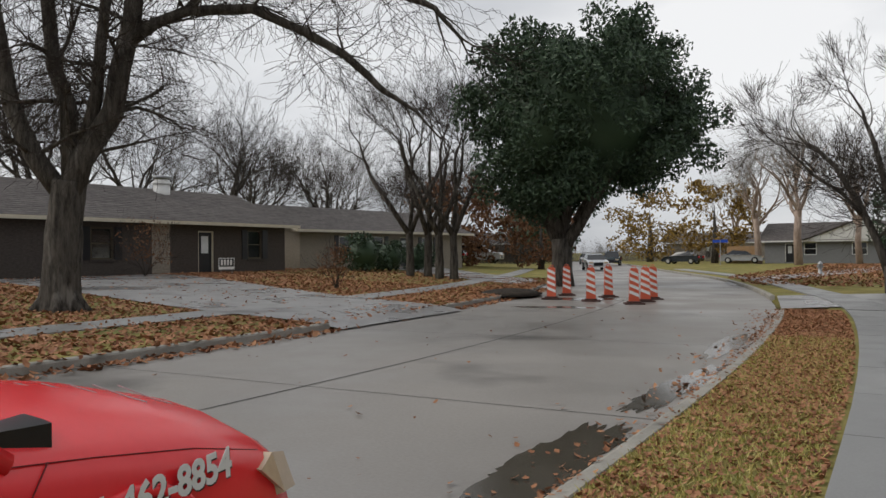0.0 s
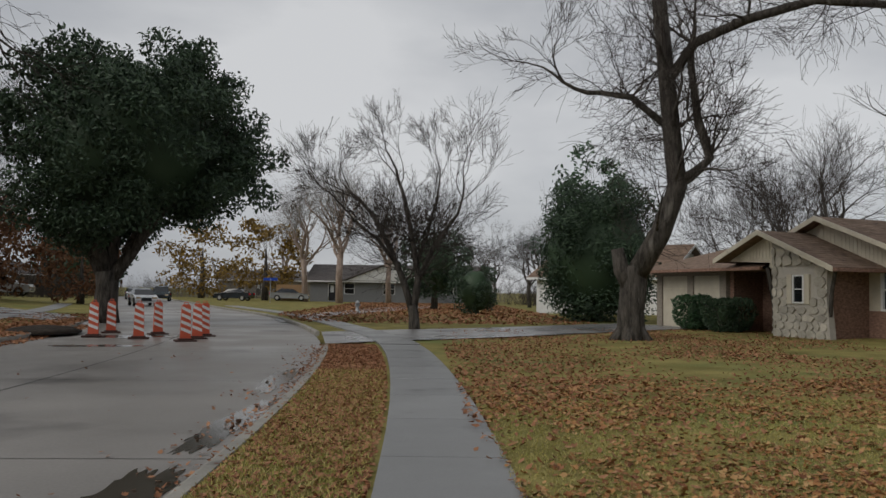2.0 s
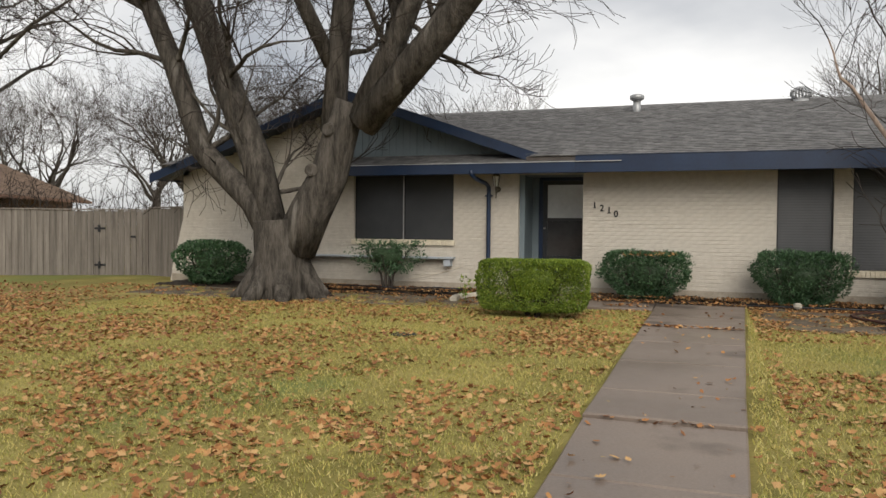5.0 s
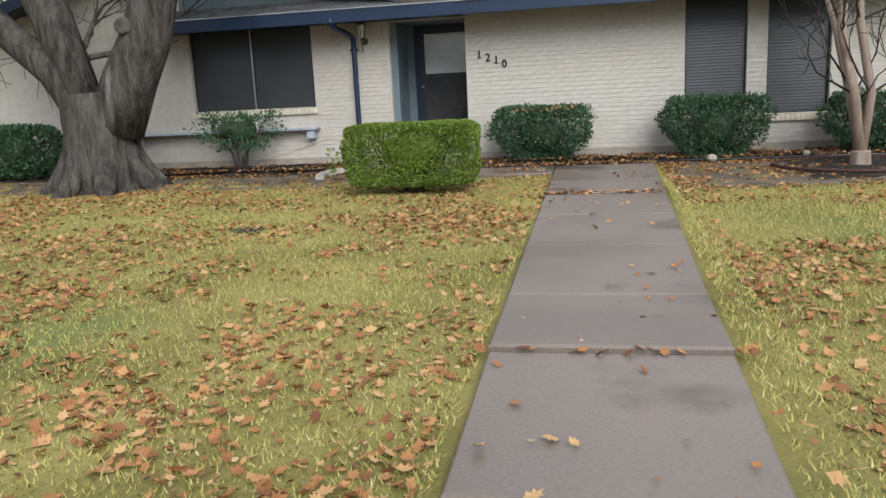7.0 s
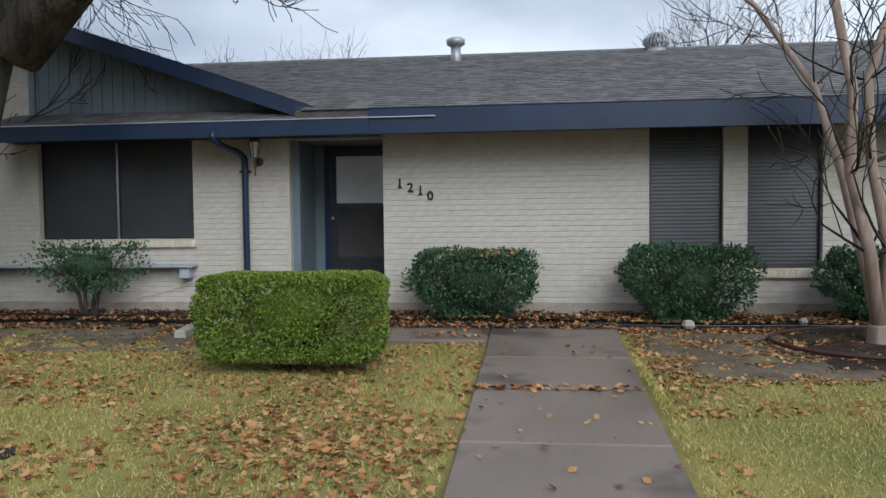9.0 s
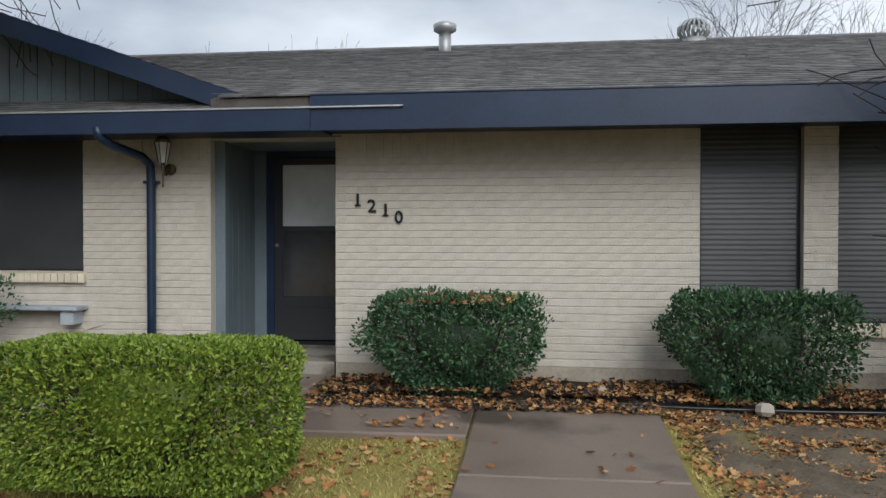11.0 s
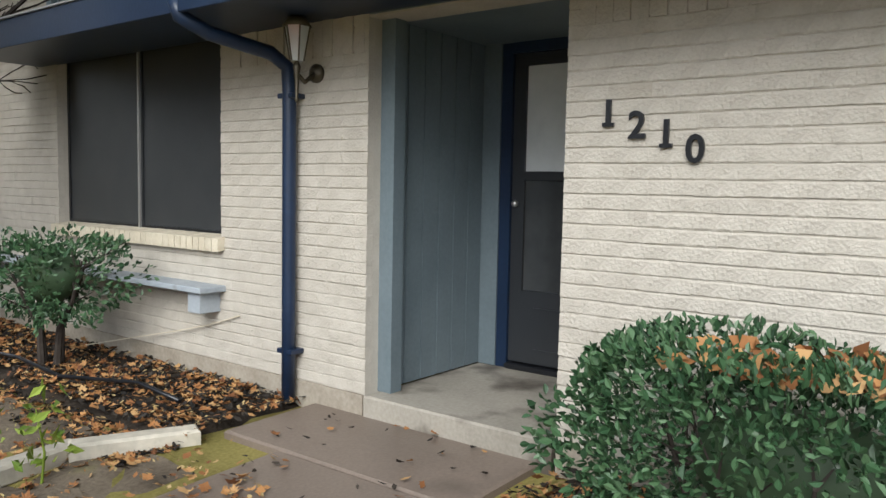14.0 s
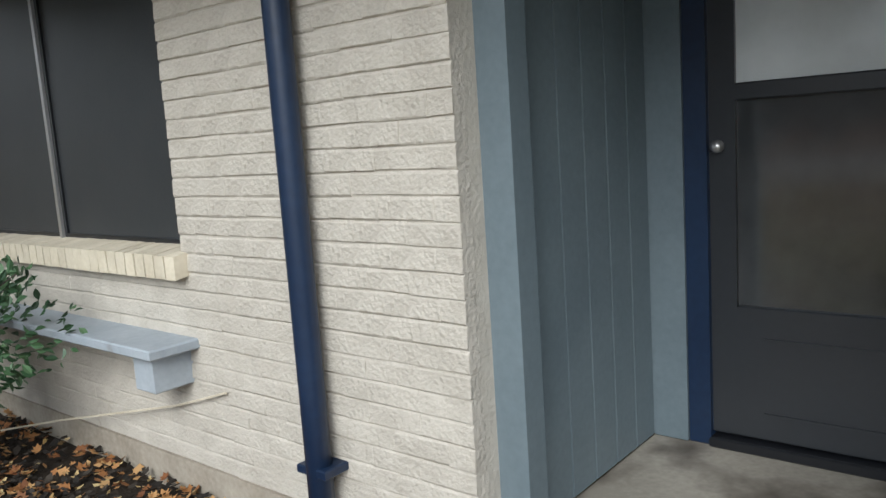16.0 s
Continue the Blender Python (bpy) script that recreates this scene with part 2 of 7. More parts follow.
M["leaf_russet"] = pieces("russet_leaves", [(0.07, 0.030, 0.016), (0.14, 0.062, 0.028), (0.20, 0.10, 0.045), (0.11, 0.055, 0.03)], 0.8)
M["leaf_gold"] = pieces("gold_leaves", [(0.20, 0.12, 0.02), (0.30, 0.19, 0.04), (0.17, 0.11, 0.04), (0.12, 0.08, 0.03)], 0.8)
M["fallen"] = pieces("fallen_leaves", [(0.12, 0.045, 0.018), (0.28, 0.125, 0.045), (0.38, 0.19, 0.07), (0.46, 0.29, 0.13), (0.32, 0.145, 0.05), (0.18, 0.07, 0.028)], 0.7)
M["fallen_street"] = pieces("fallen_leaves_street", [(0.17, 0.068, 0.034), (0.28, 0.125, 0.06), (0.40, 0.21, 0.11), (0.24, 0.10, 0.05)], 0.75)
M["grass"] = pieces("grass_blades", [(0.32, 0.25, 0.07), (0.50, 0.41, 0.14), (0.24, 0.25, 0.055), (0.50, 0.43, 0.19), (0.36, 0.33, 0.075), (0.15, 0.16, 0.035)], 0.75)
M["dirt"] = material("bare_dirt", (0.075, 0.06, 0.045), (0.17, 0.14, 0.105), scale=3, rough=0.95, bump=0.8, fine=40, c=(0.16, 0.145, 0.07), spots=0.03, spot_scale=1.5, spec=0.1)
M["wet"] = material("wet_stain", (0.050, 0.042, 0.032), (0.085, 0.074, 0.060), scale=2, rough=0.14, bump=0.0, fine=20)
M["chip"] = plain("pale_stone_chip", (0.36, 0.33, 0.28), 0.85)
M["blue_sign"] = plain("blue_sign", (0.01, 0.06, 0.42), 0.4)


# ---- mesh tools ----
class Mesh:
    def __init__(self):
        self.v, self.f = [], []

    def add(self, verts, faces):
        k = len(self.v)
        self.v.extend(tuple(p) for p in verts)
        self.f.extend(tuple(i + k for i in q) for q in faces)
        return self

    def box(self, x0, x1, y0, y1, z0, z1, bevel=0.0):
        x0, x1, y0, y1, z0, z1 = min(x0, x1), max(x0, x1), min(y0, y1), max(y0, y1), min(z0, z1), max(z0, z1)
        if not bevel:
            return self.add([(x0, y0, z0), (x1, y0, z0), (x1, y1, z0), (x0, y1, z0), (x0, y0, z1), (x1, y0, z1), (x1, y1, z1), (x0, y1, z1)],
                            [(0, 3, 2, 1), (4, 5, 6, 7), (0, 1, 5, 4), (1, 2, 6, 5), (2, 3, 7, 6), (3, 0, 4, 7)])
        b = bevel
        rings = []
        for z, i in ((z0, b), (z0 + b, 0), (z1 - b, 0), (z1, b)):
            rings.append([(x0 + i + b * 0, y0 + i, z), (x1 - i, y0 + i, z), (x1 - i, y1 - i, z), (x0 + i, y1 - i, z)])
        vs = [p for r in rings for p in r]
        fs = [(3, 2, 1, 0), (12, 13, 14, 15)]
        for r in range(3):
            for k in range(4):
                a, c = r * 4 + k, r * 4 + (k + 1) % 4
                fs.append((a, c, c + 4, a + 4))
        return self.add(vs, fs)

    def prism(self, poly, axis, a, b):
        """A polygon of (u, w) drawn out along an axis from a to b."""
        def put(u, w, s):
            return {"x": (s, u, w), "y": (u, s, w), "z": (u, w, s)}[axis]
        n = len(poly)
        vs = [put(u, w, a) for u, w in poly] + [put(u, w, b) for u, w in poly]
        return self.add(vs, [tuple(range(n - 1, -1, -1)), tuple(range(n, 2 * n))] + [(i, (i + 1) % n, n + (i + 1) % n, n + i) for i in range(n)])

    def tube(self, pts, radii, sides=8, cap=True):
        pts = [Vector(p) for p in pts]
        vs, fs = [], []
        side = None
        for i, p in enumerate(pts):
            d = (pts[min(i + 1, len(pts) - 1)] - pts[max(i - 1, 0)]).normalized()
            if side is None or abs(side.dot(d)) > 0.98:
                side = d.orthogonal().normalized()
            side = (side - d * side.dot(d)).normalized()
            up = d.cross(side)
            r = radii[i] if hasattr(radii, "__len__") else radii
            for k in range(sides):
                a = 2 * math.pi * k / sides
                vs.append(p + (side * math.cos(a) + up * math.sin(a)) * r)
        for i in range(len(pts) - 1):
            for k in range(sides):
                a, b = i * sides + k, i * sides + (k + 1) % sides
                fs.append((a, b, b + sides, a + sides))
        if cap:
            fs += [tuple(range(sides - 1, -1, -1)), tuple(range(len(vs) - sides, len(vs)))]
        return self.add(vs, fs)

    def lathe(self, profile, at=(0, 0, 0), sides=16):
        """Rings of (radius, height) round a standing axis."""
        x, y, z = at
        vs = [(x + r * math.cos(2 * math.pi * k / sides), y + r * math.sin(2 * math.pi * k / sides), z + h) for r, h in profile for k in range(sides)]
        fs = [(i * sides + k, i * sides + (k + 1) % sides, (i + 1) * sides + (k + 1) % sides, (i + 1) * sides + k) for i in range(len(profile) - 1) for k in range(sides)]
        fs += [tuple(range(sides - 1, -1, -1)), tuple(range(len(vs) - sides, len(vs)))]
        return self.add(vs, fs)

    def moved(self, m):
        self.v = [tuple(m @ Vector(p)) for p in self.v]
        return self

    def data(self, name, mat, smooth=False):
        me = bpy.data.meshes.new(name)
        me.from_pydata(self.v, [], self.f)
        me.materials.append(mat)
        if smooth:
            me.polygons.foreach_set("use_smooth", [True] * len(me.polygons))
        me.update()
        return me


def part(name, mesh, mat, parent=None, label="", smooth=False):
    ob = new(name, mesh.data(name, mat, smooth))
    if parent is not None:
        ob.parent = parent
        ob.matrix_parent_inverse = parent.matrix_basis.inverted()
    return tagged(ob, label)


def thing(name, label, category, group="", kind="", m=None):
    ob = new(name)
    ob.empty_display_size = 0.1
    if m is not None:
        ob.matrix_basis = m
    return tagged(ob, label, category, group, kind)


def inside(parent, ob):
    ob.parent = parent
    ob.matrix_parent_inverse = Matrix()
    return ob


def local(name, mesh, mat, parent, label="", smooth=False):
    """A part drawn in its thing's own coordinates."""
    return tagged(inside(parent, new(name, mesh.data(name, mat, smooth))), label)


def text_mesh(body, size, depth, bold=0.0):
    cu = bpy.data.curves.new("lettering", "FONT")
    cu.body, cu.size, cu.extrude, cu.resolution_u, cu.offset = body, size, depth, 3, bold
    ob = bpy.data.objects.new("lettering", cu)
    scene.collection.objects.link(ob)
    bpy.context.view_layer.update()
    me = bpy.data.meshes.new_from_object(ob.evaluated_get(bpy.context.evaluated_depsgraph_get()))
    bpy.data.objects.remove(ob)
    return me


def smooth01(t):
    t = max(0.0, min(1.0, t))
    return t * t * (3 - 2 * t)


# ---- plan of the street ----
def along(y, rows):
    """x of a line along the street at y, eased between its rows."""
    if y <= rows[0][0]:
        return rows[0][1]
    for (ya, xa), (yb, xb) in zip(rows, rows[1:]):
        if y <= yb:
            return xa + (xb - xa) * (y - ya) / (yb - ya)
    (ya, xa), (yb, xb) = rows[-2:]
    return xb + (xb - xa) / (yb - ya) * (y - yb)


def eased(rows):
    return lambda y: sum(along(y + d, rows) for d in (-4, -2, 0, 2, 4)) / 5


right_kerb = eased([(6, -1.3), (12, -1.45), (17, -1.85), (22, -2.35), (31, -4.3), (45, -8.8), (60, -15.6), (85, -26), (130, -46)])
left_kerb = eased([(8, -9.4), (13, -9.65), (26, -11.6), (46, -18), (72, -28.2), (130, -54)])


def ground_z(x, y):
    r, l = right_kerb(y), left_kerb(y)
    if x >= r - 0.01:
        return 0.10 * smooth01((x - 1.2) / 10) + 0.07 * smooth01((x - 12.5) / 2.8)
    if x <= l + 0.01:
        return 0.58 * smooth01((l - x - 0.6) / 17)
    return -0.13


rng = random.Random(7)
# ---- ground, road, kerbs, pavements ----
def build_ground():
    ys = [-1500, -600, -200, -80, -40] + [-20 + 1.0 * k for k in range(0, 86)] + [70, 76, 84, 95, 110, 130, 170, 260, 500, 1000, 2500]
    right = [0.1, 0.5, 1.2, 2.0, 3, 4, 5, 6, 7, 8, 9, 10, 11, 12, 13, 14, 14.8, 15.6, 16.4, 17.5, 20, 25, 35, 60, 150, 500, 2500]
    left = [2500, 500, 150, 60, 40, 30, 24, 20, 17, 14, 12, 10, 8, 6, 4, 2.5, 1.2, 0.5, 0.1]
    vs, fs = [], []
    for y in ys:
        yy = min(max(y, -20), 130)
        l, r = left_kerb(yy), right_kerb(yy)
        low_l, low_r = 13 <= y <= 18, 21 <= y <= 26  # the driveways dip to the street here
        row = [(l - s, -0.25 if low_l and s < 2 else ground_z(l - s, yy)) for s in left] + [(l - 0.06, -0.3), (r + 0.06, -0.3)] + [(r + s, -0.25 if low_r and s < 0.6 else ground_z(r + s, yy)) for s in right]
        for x, z in row:
            bumpy = 0.02 * noise.noise((x * 0.5, y * 0.5, 0)) if z > -0.1 and 1.3 < x < 15 else 0
            vs.append((x, y, z + bumpy))
    w = len(left) + 2 + len(right)
    for i in range(len(ys) - 1):
        for k in range(w - 1):
            a = i * w + k
            fs.append((a, a + 1, a + 1 + w, a + w))
    m = Mesh().add(vs, fs)
    ob = part("ground", m, M["lawn"], None, smooth=False)
    tagged(ob, "yellow-green winter lawn sheet sloping gently to the houses", "ground", kind="structure")


def ribbon(name, edge_a, edge_b, y0, y1, z, thick, mat, step=1.0, parent=None):
    """A slab between two lines along the street."""
    m = Mesh()
    n = max(1, int(round((y1 - y0) / step)))
    vs, fs = [], []
    for i in range(n + 1):
        y = y0 + (y1 - y0) * i / n
        a, b = edge_a(y), edge_b(y)
        za, zb = (z(a, y), z(b, y)) if callable(z) else (z, z)
        vs += [(a, y, za), (b, y, zb), (b, y, zb - thick), (a, y, za - thick)]
    for i in range(n):
        k = i * 4
        fs += [(k, k + 1, k + 5, k + 4), (k + 1, k + 2, k + 6, k + 5), (k + 2, k + 3, k + 7, k + 6), (k + 3, k, k + 4, k + 7)]
    fs += [(3, 2, 1, 0), (n * 4, n * 4 + 1, n * 4 + 2, n * 4 + 3)]
    m.add(vs, fs)
    return part(name, m, mat, parent)


def kerb(y0, y1, line, inward, label):
    n = max(2, int((y1 - y0) / 1.0))
    prof = [(0.0, -0.29), (0.0, -0.02), (0.02, 0.005), (0.05, 0.015), (0.145, 0.015), (0.15, 0.0), (0.15, -0.29)]
    m = Mesh()
    vs, fs = [], []
    for i in range(n + 1):
        y = y0 + (y1 - y0) * i / n
        for u, z in prof:
            vs.append((line(y) + inward * u, y, z))
    w = len(prof)
    for i in range(n):
        for k in range(w - 1):
            a = i * w + k
            q = (a, a + 1, a + w + 1, a + w)
            fs.append(q if inward < 0 else q[::-1])
    fs += [tuple(range(w)), tuple(range(n * w, n * w + w))]
    m.add(vs, fs)
    return tagged(part("kerb", m, M["kerb"]), label, "kerb", kind="structure")


build_ground()
road = ribbon("road", left_kerb, right_kerb, -60, 130, -0.13, 0.1, M["road"])
tagged(road, "damp grey concrete residential street, curving away", "road", kind="structure")
kerb(-40, 20.5, right_kerb, 1, "pale concrete kerb beside the leafy verge")
kerb(26.5, 100, right_kerb, 1, "pale concrete kerb beyond the driveway")
kerb(-40, 12.6, left_kerb, -1, "pale concrete kerb strewn with leaves")
kerb(18.5, 100, left_kerb, -1, "low concrete kerb beside the corner lawn")

# tar joints of the road
def joint(pts, w=0.035):
    m = Mesh()
    for (xa, ya), (xb, yb) in zip(pts, pts[1:]):
        d = Vector((xb - xa, yb - ya)).normalized() * w / 2
        m.add([(xa - d.y, ya + d.x, -0.126), (xa + d.y, ya - d.x, -0.126), (xb + d.y, yb - d.x, -0.126), (xb - d.y, yb + d.x, -0.126)], [(0, 1, 2, 3)])
    return local("joint", m, M["joint"], road)


mid = lambda y: (left_kerb(y) + right_kerb(y)) / 2 - 0.2
joint([(mid(y), y) for y in range(-30, 60)], 0.03)
for y in (-8.0, -3.0, 2.0, 7.0, 13.0, 19.0, 26.0, 33.0):
    joint([(left_kerb(y), y), (right_kerb(y), y + 0.3)], 0.015)

# pavement along the kerb, slab by slab
pavement = thing("pavement", "grey concrete pavement of cast slabs", "pavement", kind="structure")
pave_l = lambda y: right_kerb(y) + 1.42 + 0.10 * smooth01((y - 8) / 20) - 0.5 * smooth01((y - 20) / 12)
pave_r = lambda y: pave_l(y) + 1.06
y = -30.3
k = 0
while y < 62:
    n = 1.95
    ob = ribbon("slab", pave_l, pave_r, y + 0.006, y + n - 0.006, 0.03 if y < 20 else 0.047, 0.12, M["walk"], 0.65)
    inside(pavement, ob)
    y += n

# left pavement and driveways
left_pave = tagged(ribbon("pavement", lambda y: left_kerb(y) - 4.3, lambda y: left_kerb(y) - 3.2, -30, 60, lambda x, y: ground_z(x, y) + 0.03, 0.1, M["walk"]),
                   "wet concrete pavement across the street, strewn with leaves", "pavement", kind="structure")


def slab_to(name, quad, mat, label, cells=10, lift=0.035):
    """A poured slab between four corners, lying on the ground."""
    a, b, c, d = (Vector(p) for p in quad)
    m = Mesh()
    vs, fs = [], []
    for i in range(cells + 1):
        for k in range(cells + 1):
            u, w = i / cells, k / cells
            p = (a * (1 - u) + d * u) * (1 - w) + (b * (1 - u) + c * u) * w
            z = ground_z(p.x, p.y)
            if left_kerb(p.y) - 1.6 < p.x < left_kerb(p.y):
                z = -0.13 + (z + 0.13) * smooth01((left_kerb(p.y) - p.x) / 1.6)
            if right_kerb(p.y) < p.x < right_kerb(p.y) + 1.3:
                z = -0.13 + (z + 0.13) * smooth01((p.x - right_kerb(p.y)) / 1.3)
            vs.append((p.x, p.y, max(z, ground_z(p.x, p.y) - 0.02) + lift))
    for i in range(cells):
        for k in range(cells):
            q = i * (cells + 1) + k
            fs.append((q, q + 1, q + cells + 2, q + cells + 1))
    m.add(vs, fs)
    return tagged(part(name, m, mat), label, "driveway", kind="structure")


slab_to("driveway", [(-9.4, 12.6), (-9.75, 18.2), (-29, 24), (-29, 15)], M["drive"], "wet cracked concrete driveway with leaf litter", 16)
slab_to("driveway", [(-2.2, 20.6), (-3.1, 26.4), (9.0, 35.0), (12.5, 31.5)], M["drive"], "concrete driveway to the tan garage", 16)
slab_to("driveway", [(-12.2, 30), (-14.5, 36), (-34, 54), (-34, 46)], M["drive"], "far concrete driveway across the lawn", 10)
slab_to("driveway", [(-6.2, 36.0), (-7.3, 39.5), (-2, 74), (2, 73)], M["drive"], "pale concrete driveway between leafy lawns", 10)

# front walk of the house
front_walk = thing("front_walk", "brown-grey concrete front walk of cracked slabs", "path", kind="structure")


def walk_slab(x0, x1, ya0, ya1, yb0, yb1, tilt=0.0):
    """ya: the edges at x0, yb: the edges at x1."""
    m = Mesh()
    za, zb = ground_z(x0, 1) + 0.045 + tilt, ground_z(x1, 1) + 0.045
    vs = []
    for drop, i in ((0.0, 0.012), (0.012, 0.0), (0.16, 0.0)):
        vs += [(x0 + i, ya0 + i, za - drop), (x1 - i, yb0 + i, zb - drop), (x1 - i, yb1 - i, zb - drop), (x0 + i, ya1 - i, za - drop)]
    fs = [(0, 1, 2, 3)]
    for r in (0, 4):
        for q in range(4):
            fs.append((r + q, r + 4 + q, r + 4 + (q + 1) % 4, r + (q + 1) % 4))
    m.add(vs, fs)
    return local("slab", m, M["path"], front_walk)


lo = lambda x: 0.40 - 0.25 * (x - 6.9) / 8 - 0.02 * smooth01((7.5 - x) / 3)
hi = lambda x: 1.50 + 0.05 * (x - 6.9) / 8 - 0.02 * smooth01((7.5 - x) / 3)
cuts = [1.05, 2.4, 3.7, 5.0, 6.28, 7.25, 8.6, 9.95, 11.3, 12.6, 14.45]
for k, (a, b) in enumerate(zip(cuts, cuts[1:])):
    walk_slab(a + 0.008, b - 0.008, lo(a), hi(a), lo(b), hi(b), 0.028 if k == 4 else 0.016 if k == 8 else 0.0)
walk_slab(13.42, 14.40, 1.56, 3.0, 1.56, 3.0)
walk_slab(13.6, 14.62, 3.015, 4.15, 3.015, 4.15)
walk_slab(14.64, 15.3, 3.05, 4.6, 3.05, 4.6)


# ---- the brick house ----
house = thing("house", "single-storey white-painted brick house with navy eaves and grey shingle roof", "house")
FX = 15.3           # face of the front wall
BASE = 0.33         # foot of the brickwork
COURSE, BRICK = 0.0688, 0.203
OPENINGS = [(2.97, 4.20, 0.0, 2.44), (5.51, 7.68, 1.15, 2.60), (-1.225, -0.345, 0.74, 2.6), (-2.38, -1.51, 0.74, 2.6)]


def gable_z(y):
    return 4.10 - abs(y - 7.66) * 0.345


def wall_top(y):
    return min(gable_z(y) - 0.1, 4.0) if 7.72 < y < 12.2 else 2.56


def end_y(z):
    """The battered end of the front wall."""
    return 11.72 + max(0.0, (2.3 - z)) * 0.26


def core_wall():
    """The wall behind the bricks, run by run, with its openings left free."""
    runs = []
    x0, x1 = FX + 0.005, FX + 0.22
    ys = sorted({-8.5, 7.72, 11.9, *[o[0] for o in OPENINGS], *[o[1] for o in OPENINGS]})
    for a, b in zip(ys, ys[1:]):
        c = (a + b) / 2
        spans = [(0.05, 2.6)]
        for o in OPENINGS:
            if o[0] < c < o[1]:
                spans = [(0.05, o[2]), (o[3], 2.6)]
        for z0, z1 in spans:
            if z1 - z0 > 0.02:
                runs.append(Mesh().box(x0, x1, a, b, z0, z1))
    runs.append(Mesh().prism([(7.72, 2.6), (11.9, 2.6), (11.9, gable_z(11.9) - 0.12), (7.72, gable_z(7.72) - 0.12)], "x", x0, x1))
    runs.append(Mesh().prism([(11.9, 0.05), (12.29, 0.05), (11.9, 1.6)], "x", x0, x1))
    return runs


wall = [local("wall", run, M["mortar"], house, "white-painted brick front wall") for run in core_wall()][0]


def brick_shape(w, h, d, r):
    """A worn brick: its face slightly cushioned, its edges soft."""
    def j(s):
        return r.uniform(-s, s)
    m = Mesh()
    hw, hh = w / 2 + 0.0035, h / 2 + r.uniform(0.0005, 0.0022)
    vs = [(d, -hw, -hh), (d, hw, -hh), (d, hw, hh), (d, -hw, hh)]
    lip = r.uniform(0.0, 0.0035)
    for x, i in ((0.004, 0.0), (0.0, r.uniform(0.002, 0.006))):
        vs += [(x - lip + j(0.001), -hw + j(0.001), -hh + i + j(0.0025)), (x - lip + j(0.001), hw + j(0.001), -hh + i + j(0.0025)),
               (x + j(0.001), hw + j(0.001), hh - i * 1.6 + j(0.0025)), (x + j(0.001), -hw + j(0.001), hh - i * 1.6 + j(0.0025))]
    fs = [(8, 11, 10, 9)]
    for r0 in (0, 4):
        for q in range(4):
            a, b = r0 + q, r0 + (q + 1) % 4
            fs.append((a, b, b + 4, a + 4))
    return m.add(vs, fs)


brick_rng = random.Random(3)
SHAPES = [brick_shape(BRICK - 0.006, COURSE - 0.006, 0.05, brick_rng) for _ in range(8)]
PIECES = []
rest = Mesh()


def lay(x, y, z, w, near):
    """One brick; whole ones near the door become pieces of their own."""
    dx = brick_rng.uniform(-0.0012, 0.0012)
    if abs(w - BRICK) < 0.002 and near:
        PIECES.append((x + dx, y, z, brick_rng.randrange(8), brick_rng.uniform(-0.6, 0.6)))
    else:
        s = brick_shape(w - 0.006, COURSE - 0.006, 0.05, brick_rng)
        rest.add([(x + dx + p[0], y + p[1], z + p[2]) for p in s.v], s.f)


def courses():
    n = 0
    z = BASE
    while z < 4.0:
        zc = z + COURSE / 2
        start = -8.5 + (BRICK / 2 if n % 2 else 0)
        y = start
        while y < 12.3:
            a, b = y, y + BRICK
            b = min(b, end_y(zc))
            top = wall_top((a + b) / 2)
            y += BRICK
            if b - a < 0.03 or zc > top:
                continue
            if zc > 2.60 and a < 7.72:
                a = max(a, 7.72)
            pieces_here = [(a, b)]
            for o in OPENINGS:
                if o[2] < zc < o[3]:
                    cut = []
                    for p, q in pieces_here:
                        if q <= o[0] or p >= o[1]:
                            cut.append((p, q))
                        else:
                            if p < o[0]:
                                cut.append((p, o[0]))
                            if q > o[1]:
                                cut.append((o[1], q))
                    pieces_here = cut
            for p, q in pieces_here:
                if q - p > 0.025:
                    lay(FX, (p + q) / 2, zc, q - p, -0.4 < p and q < 5.6 and 0.95 < zc < 2.35)
        z += COURSE
        n += 1


courses()
if len(PIECES) > 300:
    brick_rng.shuffle(PIECES)
    for x, y, z, k, turn in PIECES[300:]:
        s = SHAPES[k]
        rest.add([(x + p[0], y + p[1], z + p[2]) for p in s.v], s.f)
    PIECES = PIECES[:300]
tagged(local("brickwork", rest, M["brick"], wall), kind="stuff")
local("foundation", Mesh().box(FX - 0.01, FX + 0.2, -8.5, 2.96, -0.1, BASE).box(FX - 0.01, FX + 0.2, 4.21, 12.2, -0.1, BASE), M["foundation"], house, "stained concrete footing")
# inner walls of the shell
shell = Mesh()
shell.box(FX + 0.23, FX + 10, 11.65, 11.88, 0, 2.6)
shell.box(FX + 0.23, FX + 10, -8.5, -8.3, 0, 2.6)
shell.box(FX + 9.8, FX + 10, -8.3, 11.65, 0, 2.6)
shell.box(FX + 1.25, FX + 1.4, -8.3, 3.05, 0, 2.6).box(FX + 1.25, FX + 1.4, 4.05, 11.6, 0, 2.6).box(FX + 1.25, FX + 1.4, 3.05, 4.05, 2.46, 2.6)
local("inner_wall", shell, M["brick_piece"], house, "plain inner wall")
for yy, s in ((2.97, -1), (4.20, 1)):
    returns = Mesh()
    for k in range(31):
        z = BASE + k * COURSE
        if z + COURSE > 2.5:
            break
        returns.box(FX + 0.002, FX + 0.105, yy - (0.03 if s < 0 else -0.004), yy + (0.0 if s < 0 else 0.03), z + 0.003, z + COURSE - 0.003)
    local("brick_return", returns, M["brick"], wall, "brick return of the porch opening")
